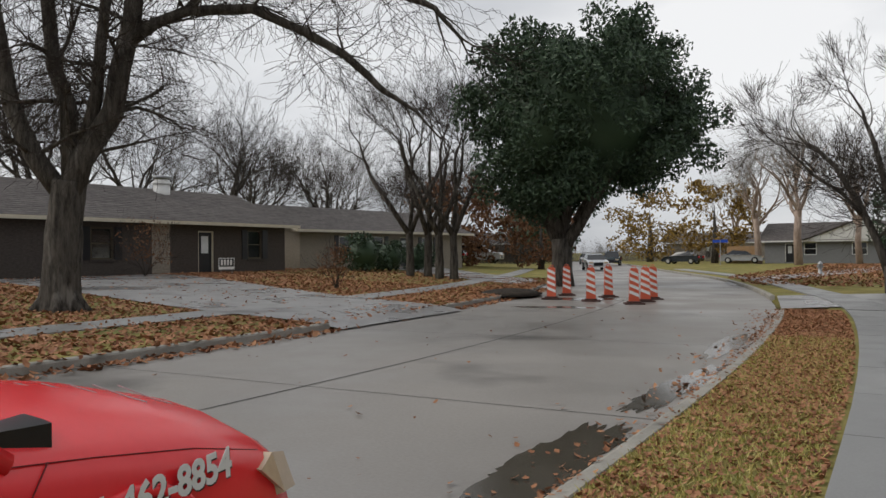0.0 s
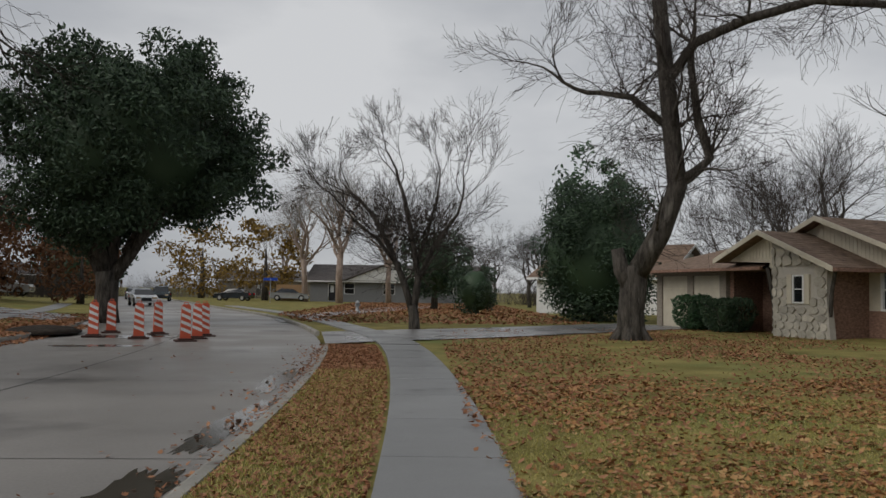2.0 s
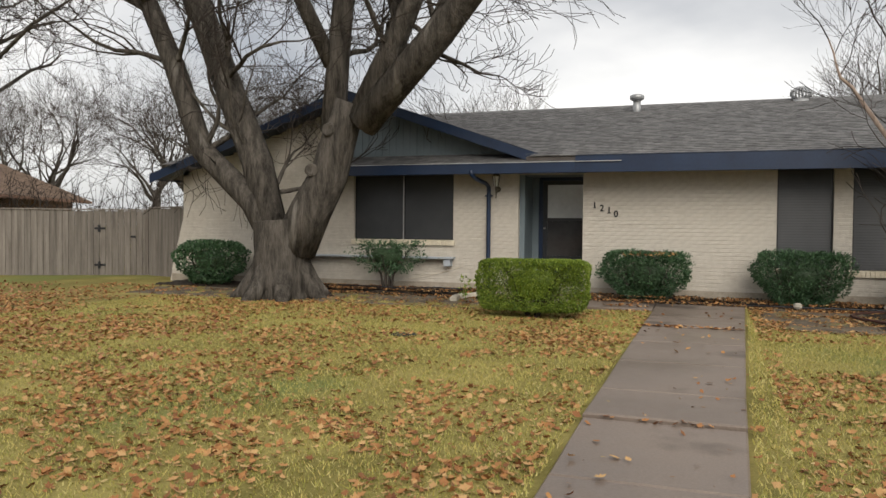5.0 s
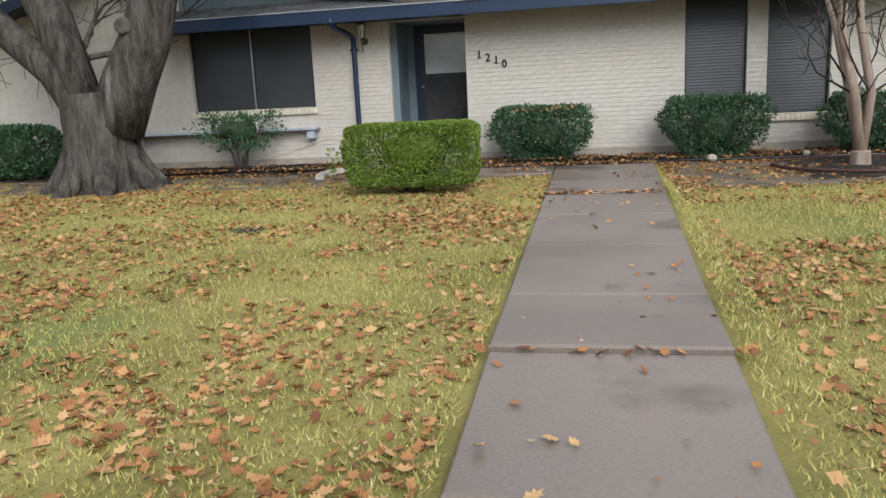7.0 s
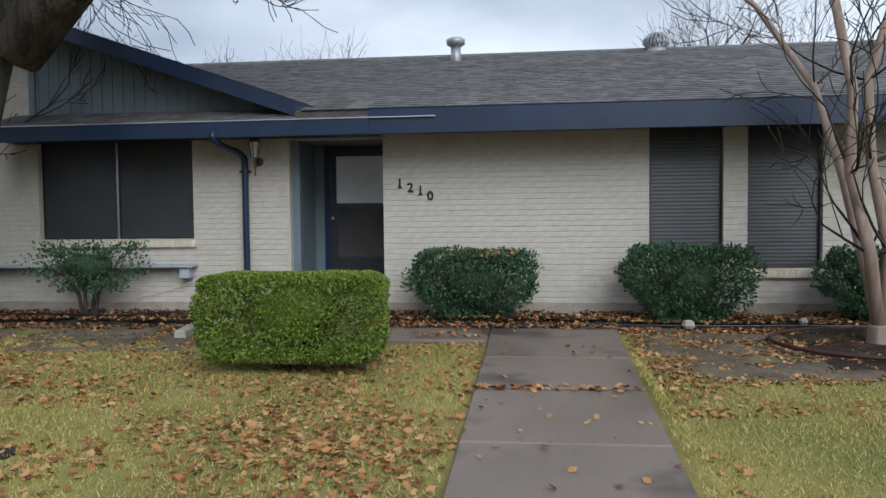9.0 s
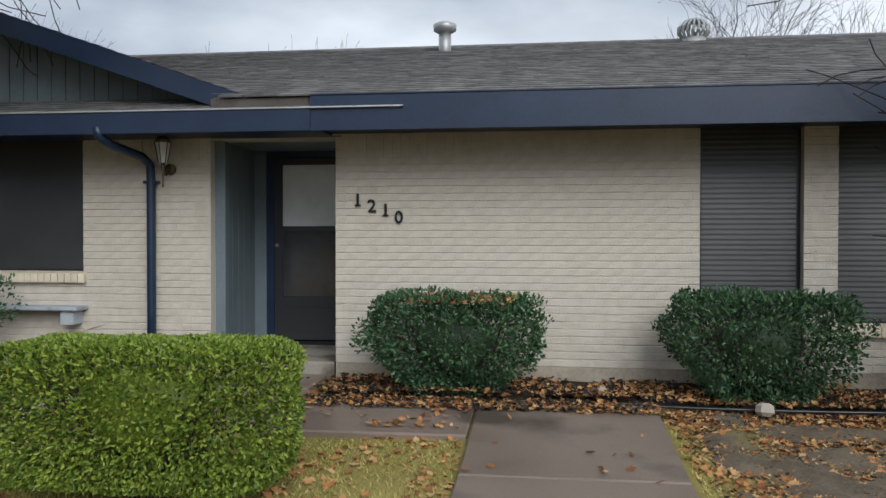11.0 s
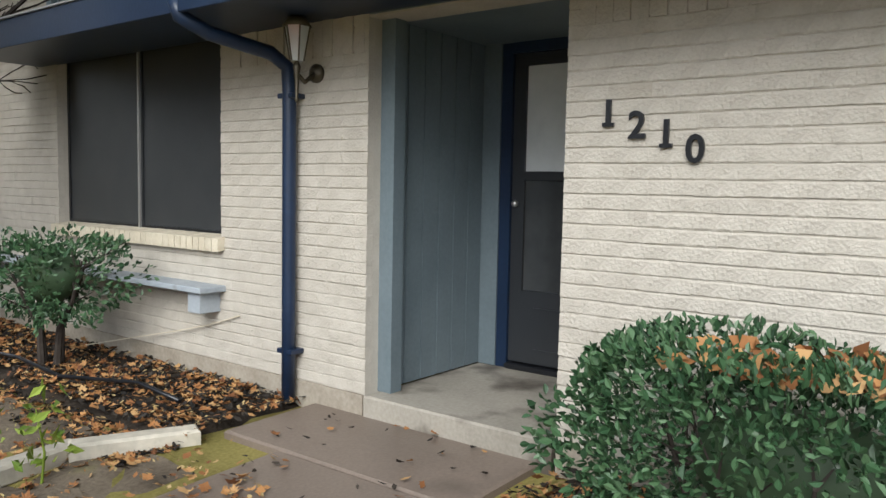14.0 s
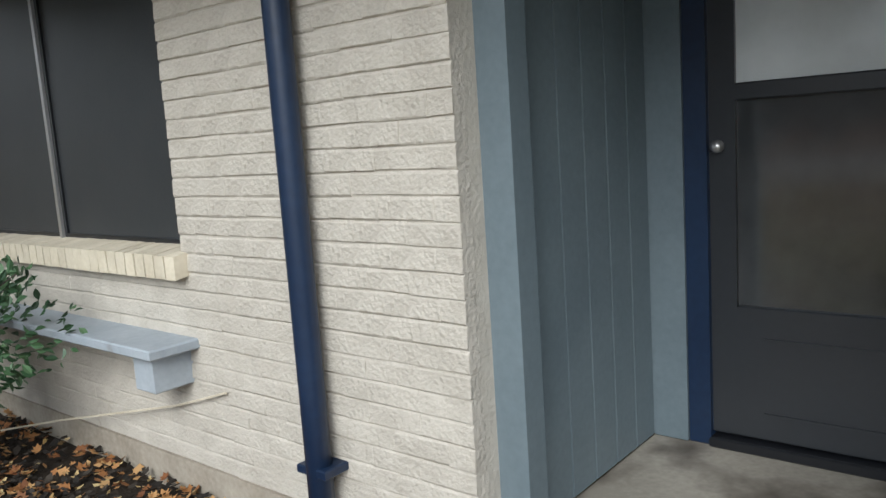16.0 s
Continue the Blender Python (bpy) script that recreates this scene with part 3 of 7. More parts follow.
# soldier course under the soffit
y = -0.2
while y < 5.4:
    if not 2.85 < y < 4.2:
        d = 0.008 if int(round(y / 0.1)) % 2 else 0.0
        local("soldier_brick", Mesh().box(FX - 0.004 - d, FX + 0.03, y + 0.003, y + 0.075, 2.25, 2.47), M["brick_piece"], wall)
    y += 0.082

# porch recess
local("porch_floor", Mesh().box(FX - 0.02, FX + 1.26, 2.98, 4.19, 0.1, 0.335, 0.012), M["porch"], house, "worn concrete porch step")
siding = Mesh()
siding.box(FX + 0.11, FX + 1.25, 4.19, 4.26, 0.34, 2.5)
for k in range(7):
    x = FX + 0.16 + k * 0.155
    siding.box(x, x + 0.145, 4.172, 4.1905, 0.345, 2.45)
local("siding", siding, M["slate"], house, "slate-blue grooved siding of the porch")
local("post", Mesh().box(FX + 0.108, FX + 0.20, 4.10, 4.20, 0.33, 2.5, 0.006), M["slate"], house, "slate-blue corner post")
local("siding_panel", Mesh().box(FX + 1.09, FX + 1.25, 4.042, 4.172, 0.337, 2.45, 0.004), M["slate"], house, "slate-blue panel beside the door")
# unseen side of the recess; assumed white so it bounces light onto the door
local("porch_wall", Mesh().box(FX + 0.11, FX + 1.25, 2.86, 2.975, 0.34, 2.5), M["brick_piece"], house, "unseen inner porch side, made white to bounce light")
local("porch_ceiling", Mesh().box(FX + 0.0, FX + 1.3, 2.9, 4.25, 2.45, 2.5), M["slate"], house, "slate-blue porch ceiling")
DX = FX + 1.13
door = local("door", Mesh().box(DX + 0.03, DX + 0.08, 3.03, 3.98, 0.36, 2.41), M["door_black"], house, "black storm door with a glazed upper half")
fr = Mesh()
fr.box(DX - 0.03, DX + 0.1, 3.96, 4.04, 0.335, 2.45, 0.005).box(DX - 0.03, DX + 0.1, 2.98, 3.04, 0.335, 2.45, 0.005).box(DX - 0.03, DX + 0.1, 3.04, 3.96, 2.38, 2.45)
local("door_frame", fr, M["navy"], house, "navy door frame")
local("door_glass", Mesh().box(DX + 0.012, DX + 0.026, 3.13, 3.87, 1.63, 2.30), M["door_glass"], door, "upper pane painted pale for curtain and reflected sky")
local("door_screen", Mesh().box(DX + 0.014, DX + 0.027, 3.13, 3.87, 0.86, 1.57), M["door_lower"], door, "dark lower pane")
for y0, y1, z0, z1, nm in ((3.04, 3.13, 0.38, 2.38, "door_stile"), (3.87, 3.96, 0.38, 2.38, "door_stile"), (3.13, 3.87, 1.57, 1.63, "door_rail"), (3.13, 3.87, 2.30, 2.38, "door_rail"), (3.13, 3.87, 0.38, 0.86, "kick_panel")):
    local(nm, Mesh().box(DX - 0.005, DX + 0.03, y0, y1, z0, z1, 0.006), M["door_black"], door)
for z in (0.47, 0.74):
    local("moulding", Mesh().box(DX - 0.012, DX - 0.003, 3.22, 3.78, z, z + 0.012), M["door_black"], door)
local("door_handle", Mesh().lathe([(0.012, 0), (0.022, 0.01), (0.022, 0.03), (0.01, 0.04)], sides=12).moved(pose(DX - 0.005, 3.925, 1.42, 0, -90, 0)), M["alu"], door, "small metal latch knob", True)
local("threshold", Mesh().box(DX - 0.05, DX + 0.1, 3.04, 3.96, 0.336, 0.375, 0.006), M["black"], house, "dark threshold")


# windows
def window(y0, y1, z0, z1, panes, label):
    w = local("window", Mesh().box(FX + 0.13, FX + 0.16, y0, y1, z0, z1), M["glass"], house, label)
    n = panes
    step = (y1 - y0) / n
    for k in range(n):
        a, b = y0 + k * step, y0 + (k + 1) * step
        local("window_screen", Mesh().box(FX + 0.095, FX + 0.11, a + 0.03, b - 0.03, z0 + 0.03, z1 - 0.03), M["screen"], w, "black sun screen")
        f = Mesh()
        f.box(FX + 0.085, FX + 0.12, a + 0.004, a + 0.03, z0, z1, 0.004).box(FX + 0.085, FX + 0.12, b - 0.03, b - 0.004, z0, z1, 0.004)
        f.box(FX + 0.085, FX + 0.12, a + 0.03, b - 0.03, z0, z0 + 0.03).box(FX + 0.085, FX + 0.12, a + 0.03, b - 0.03, z1 - 0.03, z1)
        local("window_frame", f, M["black"], w)
    return w


winA = window(5.51, 7.68, 1.16, 2.58, 2, "wide window with two black sun screens")
local("mullion", Mesh().box(FX + 0.07, FX + 0.084, 6.585, 6.61, 1.17, 2.56), M["alu"], winA, "bare aluminium mullion")
winB = window(-1.225, -0.345, 0.745, 2.58, 1, "tall window with a black louvred sun screen")
winC = window(-2.38, -1.51, 0.745, 2.58, 1, "tall window with a black louvred sun screen")
for w, (a, b) in ((winB, (-1.195, -0.375)), (winC, (-2.35, -1.54))):
    sl = Mesh()
    for k in range(38):
        z = 0.79 + k * 0.046
        sl.add([(FX + 0.094, a, z), (FX + 0.094, b, z), (FX + 0.090, b, z - 0.03), (FX + 0.090, a, z - 0.03)], [(0, 1, 2, 3)])
    tagged(local("louvre", sl, M["screen"], w), kind="stuff")


def sill_bricks(y0, y1, z):
    y = y0
    while y < y1 - 0.02:
        m = Mesh().prism([(FX - 0.055, z - 0.10), (FX + 0.10, z - 0.075), (FX + 0.10, z + 0.01), (FX - 0.055, z - 0.012)], "y", y + 0.003, y + 0.066 + rng.uniform(-0.002, 0.002))
        m.v = [(p[0] + rng.uniform(-0.002, 0.002), p[1], p[2] + rng.uniform(-0.0015, 0.0015)) for p in m.v]
        local("sill_brick", m, M["sill"], wall)
        y += 0.07


sill_bricks(5.47, 7.72, 1.165)
sill_bricks(-1.25, -0.32, 0.75)
sill_bricks(-2.41, -1.48, 0.75)
local("header_board", Mesh().box(FX - 0.03, FX + 0.06, 5.5, 7.78, 2.47, 2.62, 0.005), M["slate"], house, "slate-blue board over the wide window")

# bench shelf under the window
bench = thing("bench_shelf", "pale blue peeling wooden shelf along the brick wall", "shelf")
local("board", Mesh().box(FX - 0.20, FX + 0.005, 5.46, 8.85, 0.80, 0.84, 0.006), M["paleblue"], bench)
for y in (5.52, 8.7):
    local("bracket", Mesh().box(FX - 0.16, FX + 0.005, y, y + 0.13, 0.66, 0.80, 0.005), M["paleblue"], bench)

# eaves and roofs
EX = 14.62
SL = (4.30 - 2.72) / (19.5 - EX)
RIDGE = 4.30


def main_z(x):
    return 2.72 + (x - EX) * SL


def shingle_plane(origin, along_v, up_v, length, height, mat, holes=None, tab=0.30, rise=0.14):
    """Overlapping courses of shingles on a roof plane."""
    m = Mesh()
    a, u = Vector(along_v).normalized(), Vector(up_v).normalized()
    n = a.cross(u).normalized()
    if n.z < 0:
        n = -n
    o = Vector(origin)
    r = random.Random(11)
    rows = int(height / rise) + 1
    for k in range(rows):
        s = -((k * 0.37) % 1.0) * tab
        h0, h1 = k * rise, min((k + 1) * rise + 0.03, height)
        while s < length:
            w = tab * r.choice((0.5, 0.75, 1.0))
            p, q = max(s, 0), min(s + w - 0.006, length)
            s += w
            if q - p < 0.01:
                continue
            c = o + a * ((p + q) / 2) + u * (h0 + 0.07)
            if holes and holes(c):
                continue
            lift = r.uniform(0.009, 0.014)
            low, high = lift + 0.004, 0.004
            vs = [o + a * p + u * h0 + n * low, o + a * q + u * h0 + n * low, o + a * q + u * h1 + n * high, o + a * p + u * h1 + n * high,
                  o + a * p + u * h0 - n * 0.002, o + a * q + u * h0 - n * 0.002]
            m.add(vs, [(0, 1, 2, 3), (4, 5, 1, 0)])
    return m


up_main = Vector((19.5 - EX, 0, RIDGE - 2.72))
gable_cut = lambda c: 3.4 < c.y < 11.9 and c.z < gable_z(c.y) - 0.01
roof = local("roof", Mesh().prism([(EX, 2.70), (19.5, RIDGE - 0.02), (24.4, 2.70), (24.4, 2.62), (EX + 0.02, 2.62)], "y", -9.0, 3.9)
             .prism([(17.2, 2.70), (17.2, main_z(17.2) - 0.03), (19.5, RIDGE - 0.02), (24.4, 2.70)], "y", 3.9, 12.1), M["shingle_dark"], house, "low-pitched shingle roof")
tagged(local("shingle", shingle_plane((EX - 0.03, -9.0, 2.712), (0, 1, 0), up_main, 20.9, up_main.length, M["shingle"], gable_cut), M["shingle"], roof), kind="stuff")
local("ridge_cap", Mesh().prism([(19.3, RIDGE - 0.06), (19.5, RIDGE + 0.025), (19.7, RIDGE - 0.06)], "y", -9.0, 11.9), M["shingle"], roof)
local("fascia", Mesh().box(EX - 0.03, EX, -9.0, 3.0, 2.41, 2.71, 0.004), M["navy"], house, "deep navy fascia board")
local("soffit", Mesh().box(EX, FX + 0.02, -9.0, 3.0, 2.478, 2.60), M["navy"], house, "navy soffit")
local("drip_edge", Mesh().box(EX - 0.04, EX + 0.05, -9.0, 3.0, 2.712, 2.72), M["navy"], house)

# skirt roof over the wide window
SX = 14.60
skirt = local("skirt_roof", Mesh().prism([(SX, 2.60), (FX + 0.05, 2.84), (FX + 0.05, 2.60), (SX, 2.54)], "y", 3.0, 7.95), M["shingle_dark"], house, "shallow skirt roof over the window")
tagged(local("shingle", shingle_plane((SX - 0.02, 3.0, 2.605), (0, 1, 0), (FX + 0.05 - SX, 0, 0.24), 4.97, 0.80, M["shingle"]), M["shingle"], skirt), kind="stuff")
local("fascia", Mesh().box(SX - 0.03, SX, 3.0, 7.98, 2.41, 2.60, 0.004), M["navy"], house, "navy fascia of the skirt roof")
local("soffit", Mesh().box(SX, FX + 0.02, 3.0, 7.95, 2.455, 2.54), M["navy"], house, "navy soffit")
local("drip_edge", Mesh().box(SX - 0.045, SX + 0.03, 2.2, 7.98, 2.60, 2.612), M["alu"], house, "bare metal drip edge")
# gable wing
local("gable_panel", Mesh().prism([(3.6, 2.60), (7.72, 2.60), (7.72, gable_z(7.72) - 0.1), (3.6, gable_z(3.6) - 0.05)], "x", FX + 0.03, FX + 0.1), M["slate"], house, "slate-blue grooved gable panel")
for k in range(26):
    y = 3.9 + k * 0.15
    if y < 7.7:
        local("gable_board", Mesh().box(FX + 0.018, FX + 0.031, y, y + 0.135, 2.7, gable_z(y) - 0.12), M["slate"], house)
local("gable_trim", Mesh().box(FX - 0.03, FX + 0.05, 7.68, 7.76, 2.62, 4.0, 0.004), M["slate"], house, "slate-blue upright trim")
wing = Mesh()
GX = 14.75
for s in (1, -1):
    e = 4.65 if s > 0 else 4.25
    y1 = 7.66 + s * e
    z1 = gable_z(y1) + 0.0
    wing.add([(GX, 7.66, 4.13), (GX, y1, z1 + 0.03), (20.5, y1, z1 + 0.03), (20.5, 7.66, 4.13), (GX, 7.66, 4.05), (GX, y1, z1 - 0.05), (20.5, y1, z1 - 0.05), (20.5, 7.66, 4.05)],
             [(0, 1, 2, 3), (4, 7, 6, 5), (0, 4, 5, 1), (1, 5, 6, 2), (3, 2, 6, 7)])
wing_ob = local("wing_roof", wing, M["shingle_dark"], house, "gabled shingle roof of the front wing")
for s in (1, -1):
    e = 4.65 if s > 0 else 4.25
    up = Vector((0, -s * e, 4.10 - gable_z(7.66 + s * e)))
    cut = lambda c: c.z < main_z(c.x) - 0.02 and c.y < 7.66
    tagged(local("shingle", shingle_plane((GX - 0.02, 7.66 + s * e, gable_z(7.66 + s * e) + 0.034), (1, 0, 0), up, 5.6, up.length, M["shingle"], cut), M["shingle"], wing_ob), kind="stuff")
    y1 = 7.66 + s * (e + 0.03)
    local("barge_board", Mesh().prism([(7.66, 4.14), (y1, gable_z(y1) + 0.04), (y1, gable_z(y1) - 0.15), (7.66, 3.95)], "x", GX - 0.03, GX), M["navy"], house, "navy barge board")
    local("rake_soffit", Mesh().prism([(7.66, 4.04), (y1, gable_z(y1) - 0.06), (y1, gable_z(y1) - 0.085), (7.66, 4.015)], "x", GX, FX + 0.02), M["navy"], house)
local("side_fascia", Mesh().box(GX, 20.5, 12.31, 12.34, 2.40, 2.56), M["navy"], house)

# roof vents
def roof_vent(x, y, z, turbine=False):
    v = thing("roof_vent", "grey metal turbine vent on the shingle roof" if turbine else "grey metal flue pipe with a cap on the roof", "vent")
    if turbine:
        local("base", Mesh().lathe([(0.20, -0.15), (0.16, 0.05)], (x, y, z)), M["galv"], v, smooth=True)
        t = Mesh()
        for k in range(18):
            a = 2 * math.pi * k / 18
            pts = [(x + r * math.cos(a + tw), y + r * math.sin(a + tw), z + h) for r, h, tw in ((0.14, 0.05, 0), (0.21, 0.13, 0.08), (0.21, 0.2, 0.16), (0.12, 0.29, 0.24))]
            t.tube(pts, 0.018, 5)
        local("vane", t, M["galv"], v)
        local("cap", Mesh().lathe([(0.13, 0.28), (0.10, 0.31), (0.02, 0.325)], (x, y, z)), M["galv"], v, smooth=True)
    else:
        local("pipe", Mesh().lathe([(0.085, -0.25), (0.085, 0.22)], (x, y, z)), M["galv"], v, smooth=True)
        local("cap", Mesh().lathe([(0.10, 0.20), (0.155, 0.23), (0.16, 0.31), (0.10, 0.34), (0.03, 0.35)], (x, y, z)), M["galv"], v, smooth=True)


roof_vent(18.7, 2.35, main_z(18.7) + 0.05)
roof_vent(19.3, -1.05, main_z(19.3) - 0.02, True)

# downspout
spout = thing("downspout", "navy-painted metal downspout strapped to the brick wall", "downspout")
local("pipe", Mesh().tube([(14.58, 4.93, 2.48), (14.60, 4.92, 2.40), (14.75, 4.88, 2.33), (15.12, 4.80, 2.27), (15.22, 4.77, 2.20), (15.235, 4.77, 2.05), (15.235, 4.77, 0.80), (15.235, 4.77, 0.20)], 0.042, 12), M["navy"], spout, smooth=True)
for z in (2.02, 0.50):
    local("strap", Mesh().box(15.200, 15.3, 4.705, 4.835, z, z + 0.03, 0.004), M["navy"], spout)

# wall lantern
lamp = thing("wall_lantern", "aged bronze carriage lantern with glass panes on the brick wall", "lamp")
LX, LY = 15.14, 4.60
local("backplate", Mesh().lathe([(0.055, 0), (0.055, 0.02), (0.03, 0.035)], sides=16).moved(pose(15.3, LY, 2.16, 0, -90, 0)), M["bronze"], lamp, smooth=True)
local("arm", Mesh().tube([(15.28, LY, 2.16), (15.20, LY, 2.10), (15.14, LY, 2.14), (LX, LY, 2.20)], 0.014, 8), M["bronze"], lamp, smooth=True)
local("finial", Mesh().lathe([(0.004, -0.20), (0.014, -0.185), (0.008, -0.17), (0.014, -0.05), (0.022, 0.0), (0.012, 0.03)], (LX, LY, 2.18)), M["bronze"], lamp, smooth=True)
cage = Mesh()
for k in range(6):
    a = math.pi * k / 3
    cage.tube([(LX + 0.04 * math.cos(a), LY + 0.04 * math.sin(a), 2.21), (LX + 0.075 * math.cos(a), LY + 0.075 * math.sin(a), 2.40)], 0.005, 5)
local("cage", cage, M["bronze"], lamp)
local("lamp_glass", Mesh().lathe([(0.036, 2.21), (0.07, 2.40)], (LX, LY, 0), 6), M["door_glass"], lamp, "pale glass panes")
local("roof", Mesh().lathe([(0.085, 2.40), (0.05, 2.45), (0.03, 2.47), (0.012, 2.50)], (LX, LY, 0), 12), M["bronze"], lamp, smooth=True)

# house number
for ch, y, z in (("1", 2.795, 1.80), ("2", 2.66, 1.745), ("1", 2.53, 1.705), ("0", 2.405, 1.64)):
    me = text_mesh(ch, 0.165, 0.007, 0.003)
    me.materials.append(M["black"])
    ob = new("house_number", me)
    ob.matrix_basis = Matrix.Translation((FX - 0.014, y, z)) @ Matrix(((0, 0, -1, 0), (-1, 0, 0, 0), (0, 1, 0, 0), (0, 0, 0, 1)))
    if ch == "1":
        low = [v.co.x for v in me.vertices if v.co.y < 0.004]
        stem = (min(low) + max(low)) / 2
        inside(ob, new("serif", Mesh().box(stem - 0.027, stem + 0.027, -0.002, 0.014, -0.0068, 0.0068).data("serif", M["black"])))
    tagged(ob, "black metal house number " + ch + " fixed to the brick wall", "house number", "house number digits")
# ---- trees and shrubs ----
def grow(wood, fine, p, d, r, length, level, rg, up=0.08, bend=0.22, kids=4, ratio=0.68, open_=0.75):
    """A bough and, by chance, the boughs that leave it."""
    n = 5 if level > 2 else 3
    pts, radii = [Vector(p)], [r]
    d = Vector(d).normalized()
    step = length / n
    dirs = []
    for i in range(n):
        d = (d + Vector((rg.gauss(0, bend), rg.gauss(0, bend), rg.gauss(0, bend) + up))).normalized()
        dirs.append(d.copy())
        pts.append(pts[-1] + d * step)
        radii.append(max(0.0055, r * (1 - 0.6 * (i + 1) / n)))
    big = r > 0.028
    (wood if big else fine).tube(pts, radii, 9 if r > 0.12 else 6 if r > 0.05 else 4 if big else 3, False)
    if level <= 0:
        return
    for k in range(kids if level > 1 else kids + 1):
        s = rg.uniform(0.35, 1.0) if k else 1.0
        i = min(n - 1, int(s * n))
        q = pts[i].lerp(pts[i + 1], s * n - i) if s < 1 else pts[-1]
        side = Vector((rg.gauss(0, 1), rg.gauss(0, 1), rg.gauss(0, 0.6)))
        side = (side - dirs[i] * side.dot(dirs[i])).normalized()
        spread = open_ * rg.uniform(0.6, 1.25) if k else open_ * 0.35
        nd = dirs[i] + side * spread
        grow(wood, fine, q, nd, radii[min(i + 1, n)] * rg.uniform(0.55, 0.8) if k else radii[-1], length * ratio * rg.uniform(0.75, 1.2), level - 1, rg, up, bend, kids, ratio, open_)


def root_flare(m, x, y, z, r, rg, h=0.5, n=7):
    for k in range(n):
        a = 2 * math.pi * (k + rg.uniform(-0.25, 0.25)) / n
        c, s = math.cos(a), math.sin(a)
        m.tube([(x + c * r * 0.55, y + s * r * 0.55, z + h * 1.5), (x + c * r * 0.9, y + s * r * 0.9, z + h * 0.6), (x + c * r * 1.25, y + s * r * 1.25, z + h * 0.15), (x + c * r * 1.7, y + s * r * 1.7, z - 0.08)],
               [r * 0.28, r * 0.34, r * 0.28, r * 0.12], 7)


def tree(x, y, trunk_pts, trunk_r, limbs, seed, label, level=4, kids=4, ratio=0.66, open_=0.75, up=0.08, bark="bark", twig="twig", flare=True, name="tree", group="", sprays=0, fall=0.0, reach=1.3):
    """trunk_pts and limbs are given as offsets from the foot; each limb: points, start radius, length of its growth."""
    rg = random.Random(seed)
    z = ground_z(x, y)
    t = thing(name, label, "tree", group, m=pose(x, y, z))
    trunk, wood, fine = Mesh(), Mesh(), Mesh()
    rr = [trunk_r * (1.12 if i == 0 else 1 - 0.12 * i / max(1, len(trunk_pts) - 1)) for i in range(len(trunk_pts))]
    ring = []
    n = 14 * (len(trunk_pts) - 1)
    for k in range(n + 1):
        s = k / 14
        i = min(int(s), len(trunk_pts) - 2)
        ring.append((Vector(trunk_pts[i]).lerp(Vector(trunk_pts[i + 1]), s - i), rr[i] + (rr[i + 1] - rr[i]) * (s - i)))
    trunk.tube([q for q, _ in ring], [q for _, q in ring], 30)
    trunk.v = [tuple(Vector(p) * 1.0 + Vector((p[0] - trunk_pts[0][0], p[1] - trunk_pts[0][1], 0)) * (0.16 * noise.noise((p[0] * 4 / (trunk_r + 0.2), p[1] * 4 / (trunk_r + 0.2), p[2] * 0.9 + seed)) + 0.07 * noise.noise((p[0] * 12, p[1] * 12, p[2] * 3)))) for p in trunk.v]
    if flare:
        root_flare(trunk, trunk_pts[0][0], trunk_pts[0][1], 0, trunk_r, rg, trunk_r * 0.9)
    for pts, r, length in limbs:
        n = len(pts)
        rad = [r * (1 - 0.35 * i / (n - 1)) for i in range(n)]
        wood.tube(pts, rad, 10)
        d = Vector(pts[-1]) - Vector(pts[-2])
        if length > 0:
            grow(wood, fine, pts[-1], d, rad[-1], length, level, rg, up, 0.2, kids, ratio, open_)
            for i in range(1, n - 1):
                q = Vector(pts[i])
                for share in (0.8, 0.65):
                    out = Vector((rg.gauss(0, 1), rg.gauss(0, 1), 0.5)).normalized()
                    grow(wood, fine, q, out, min(0.06, rad[i] * 0.35), length * share, level - 1, rg, up, 0.22, kids, ratio, open_)
            for _ in range(sprays):
                u = rg.uniform(0.3, 1.0) * (n - 1)
                i = min(int(u), n - 2)
                q = Vector(pts[i]).lerp(Vector(pts[i + 1]), u - i)
                out = Vector((rg.gauss(0, 1), rg.gauss(0, 1), rg.uniform(-0.1, 0.9))).normalized()
                grow(wood, fine, q, out, 0.020, reach * rg.uniform(0.7, 1.3), 2, rg, fall, 0.28, 4, 0.75, 0.8)
    local("trunk", trunk, M[bark], t, smooth=True)
    local("limb", wood, M[bark], t, smooth=True)
    tagged(local("twig", fine, M[twig], t), kind="stuff")
    return t


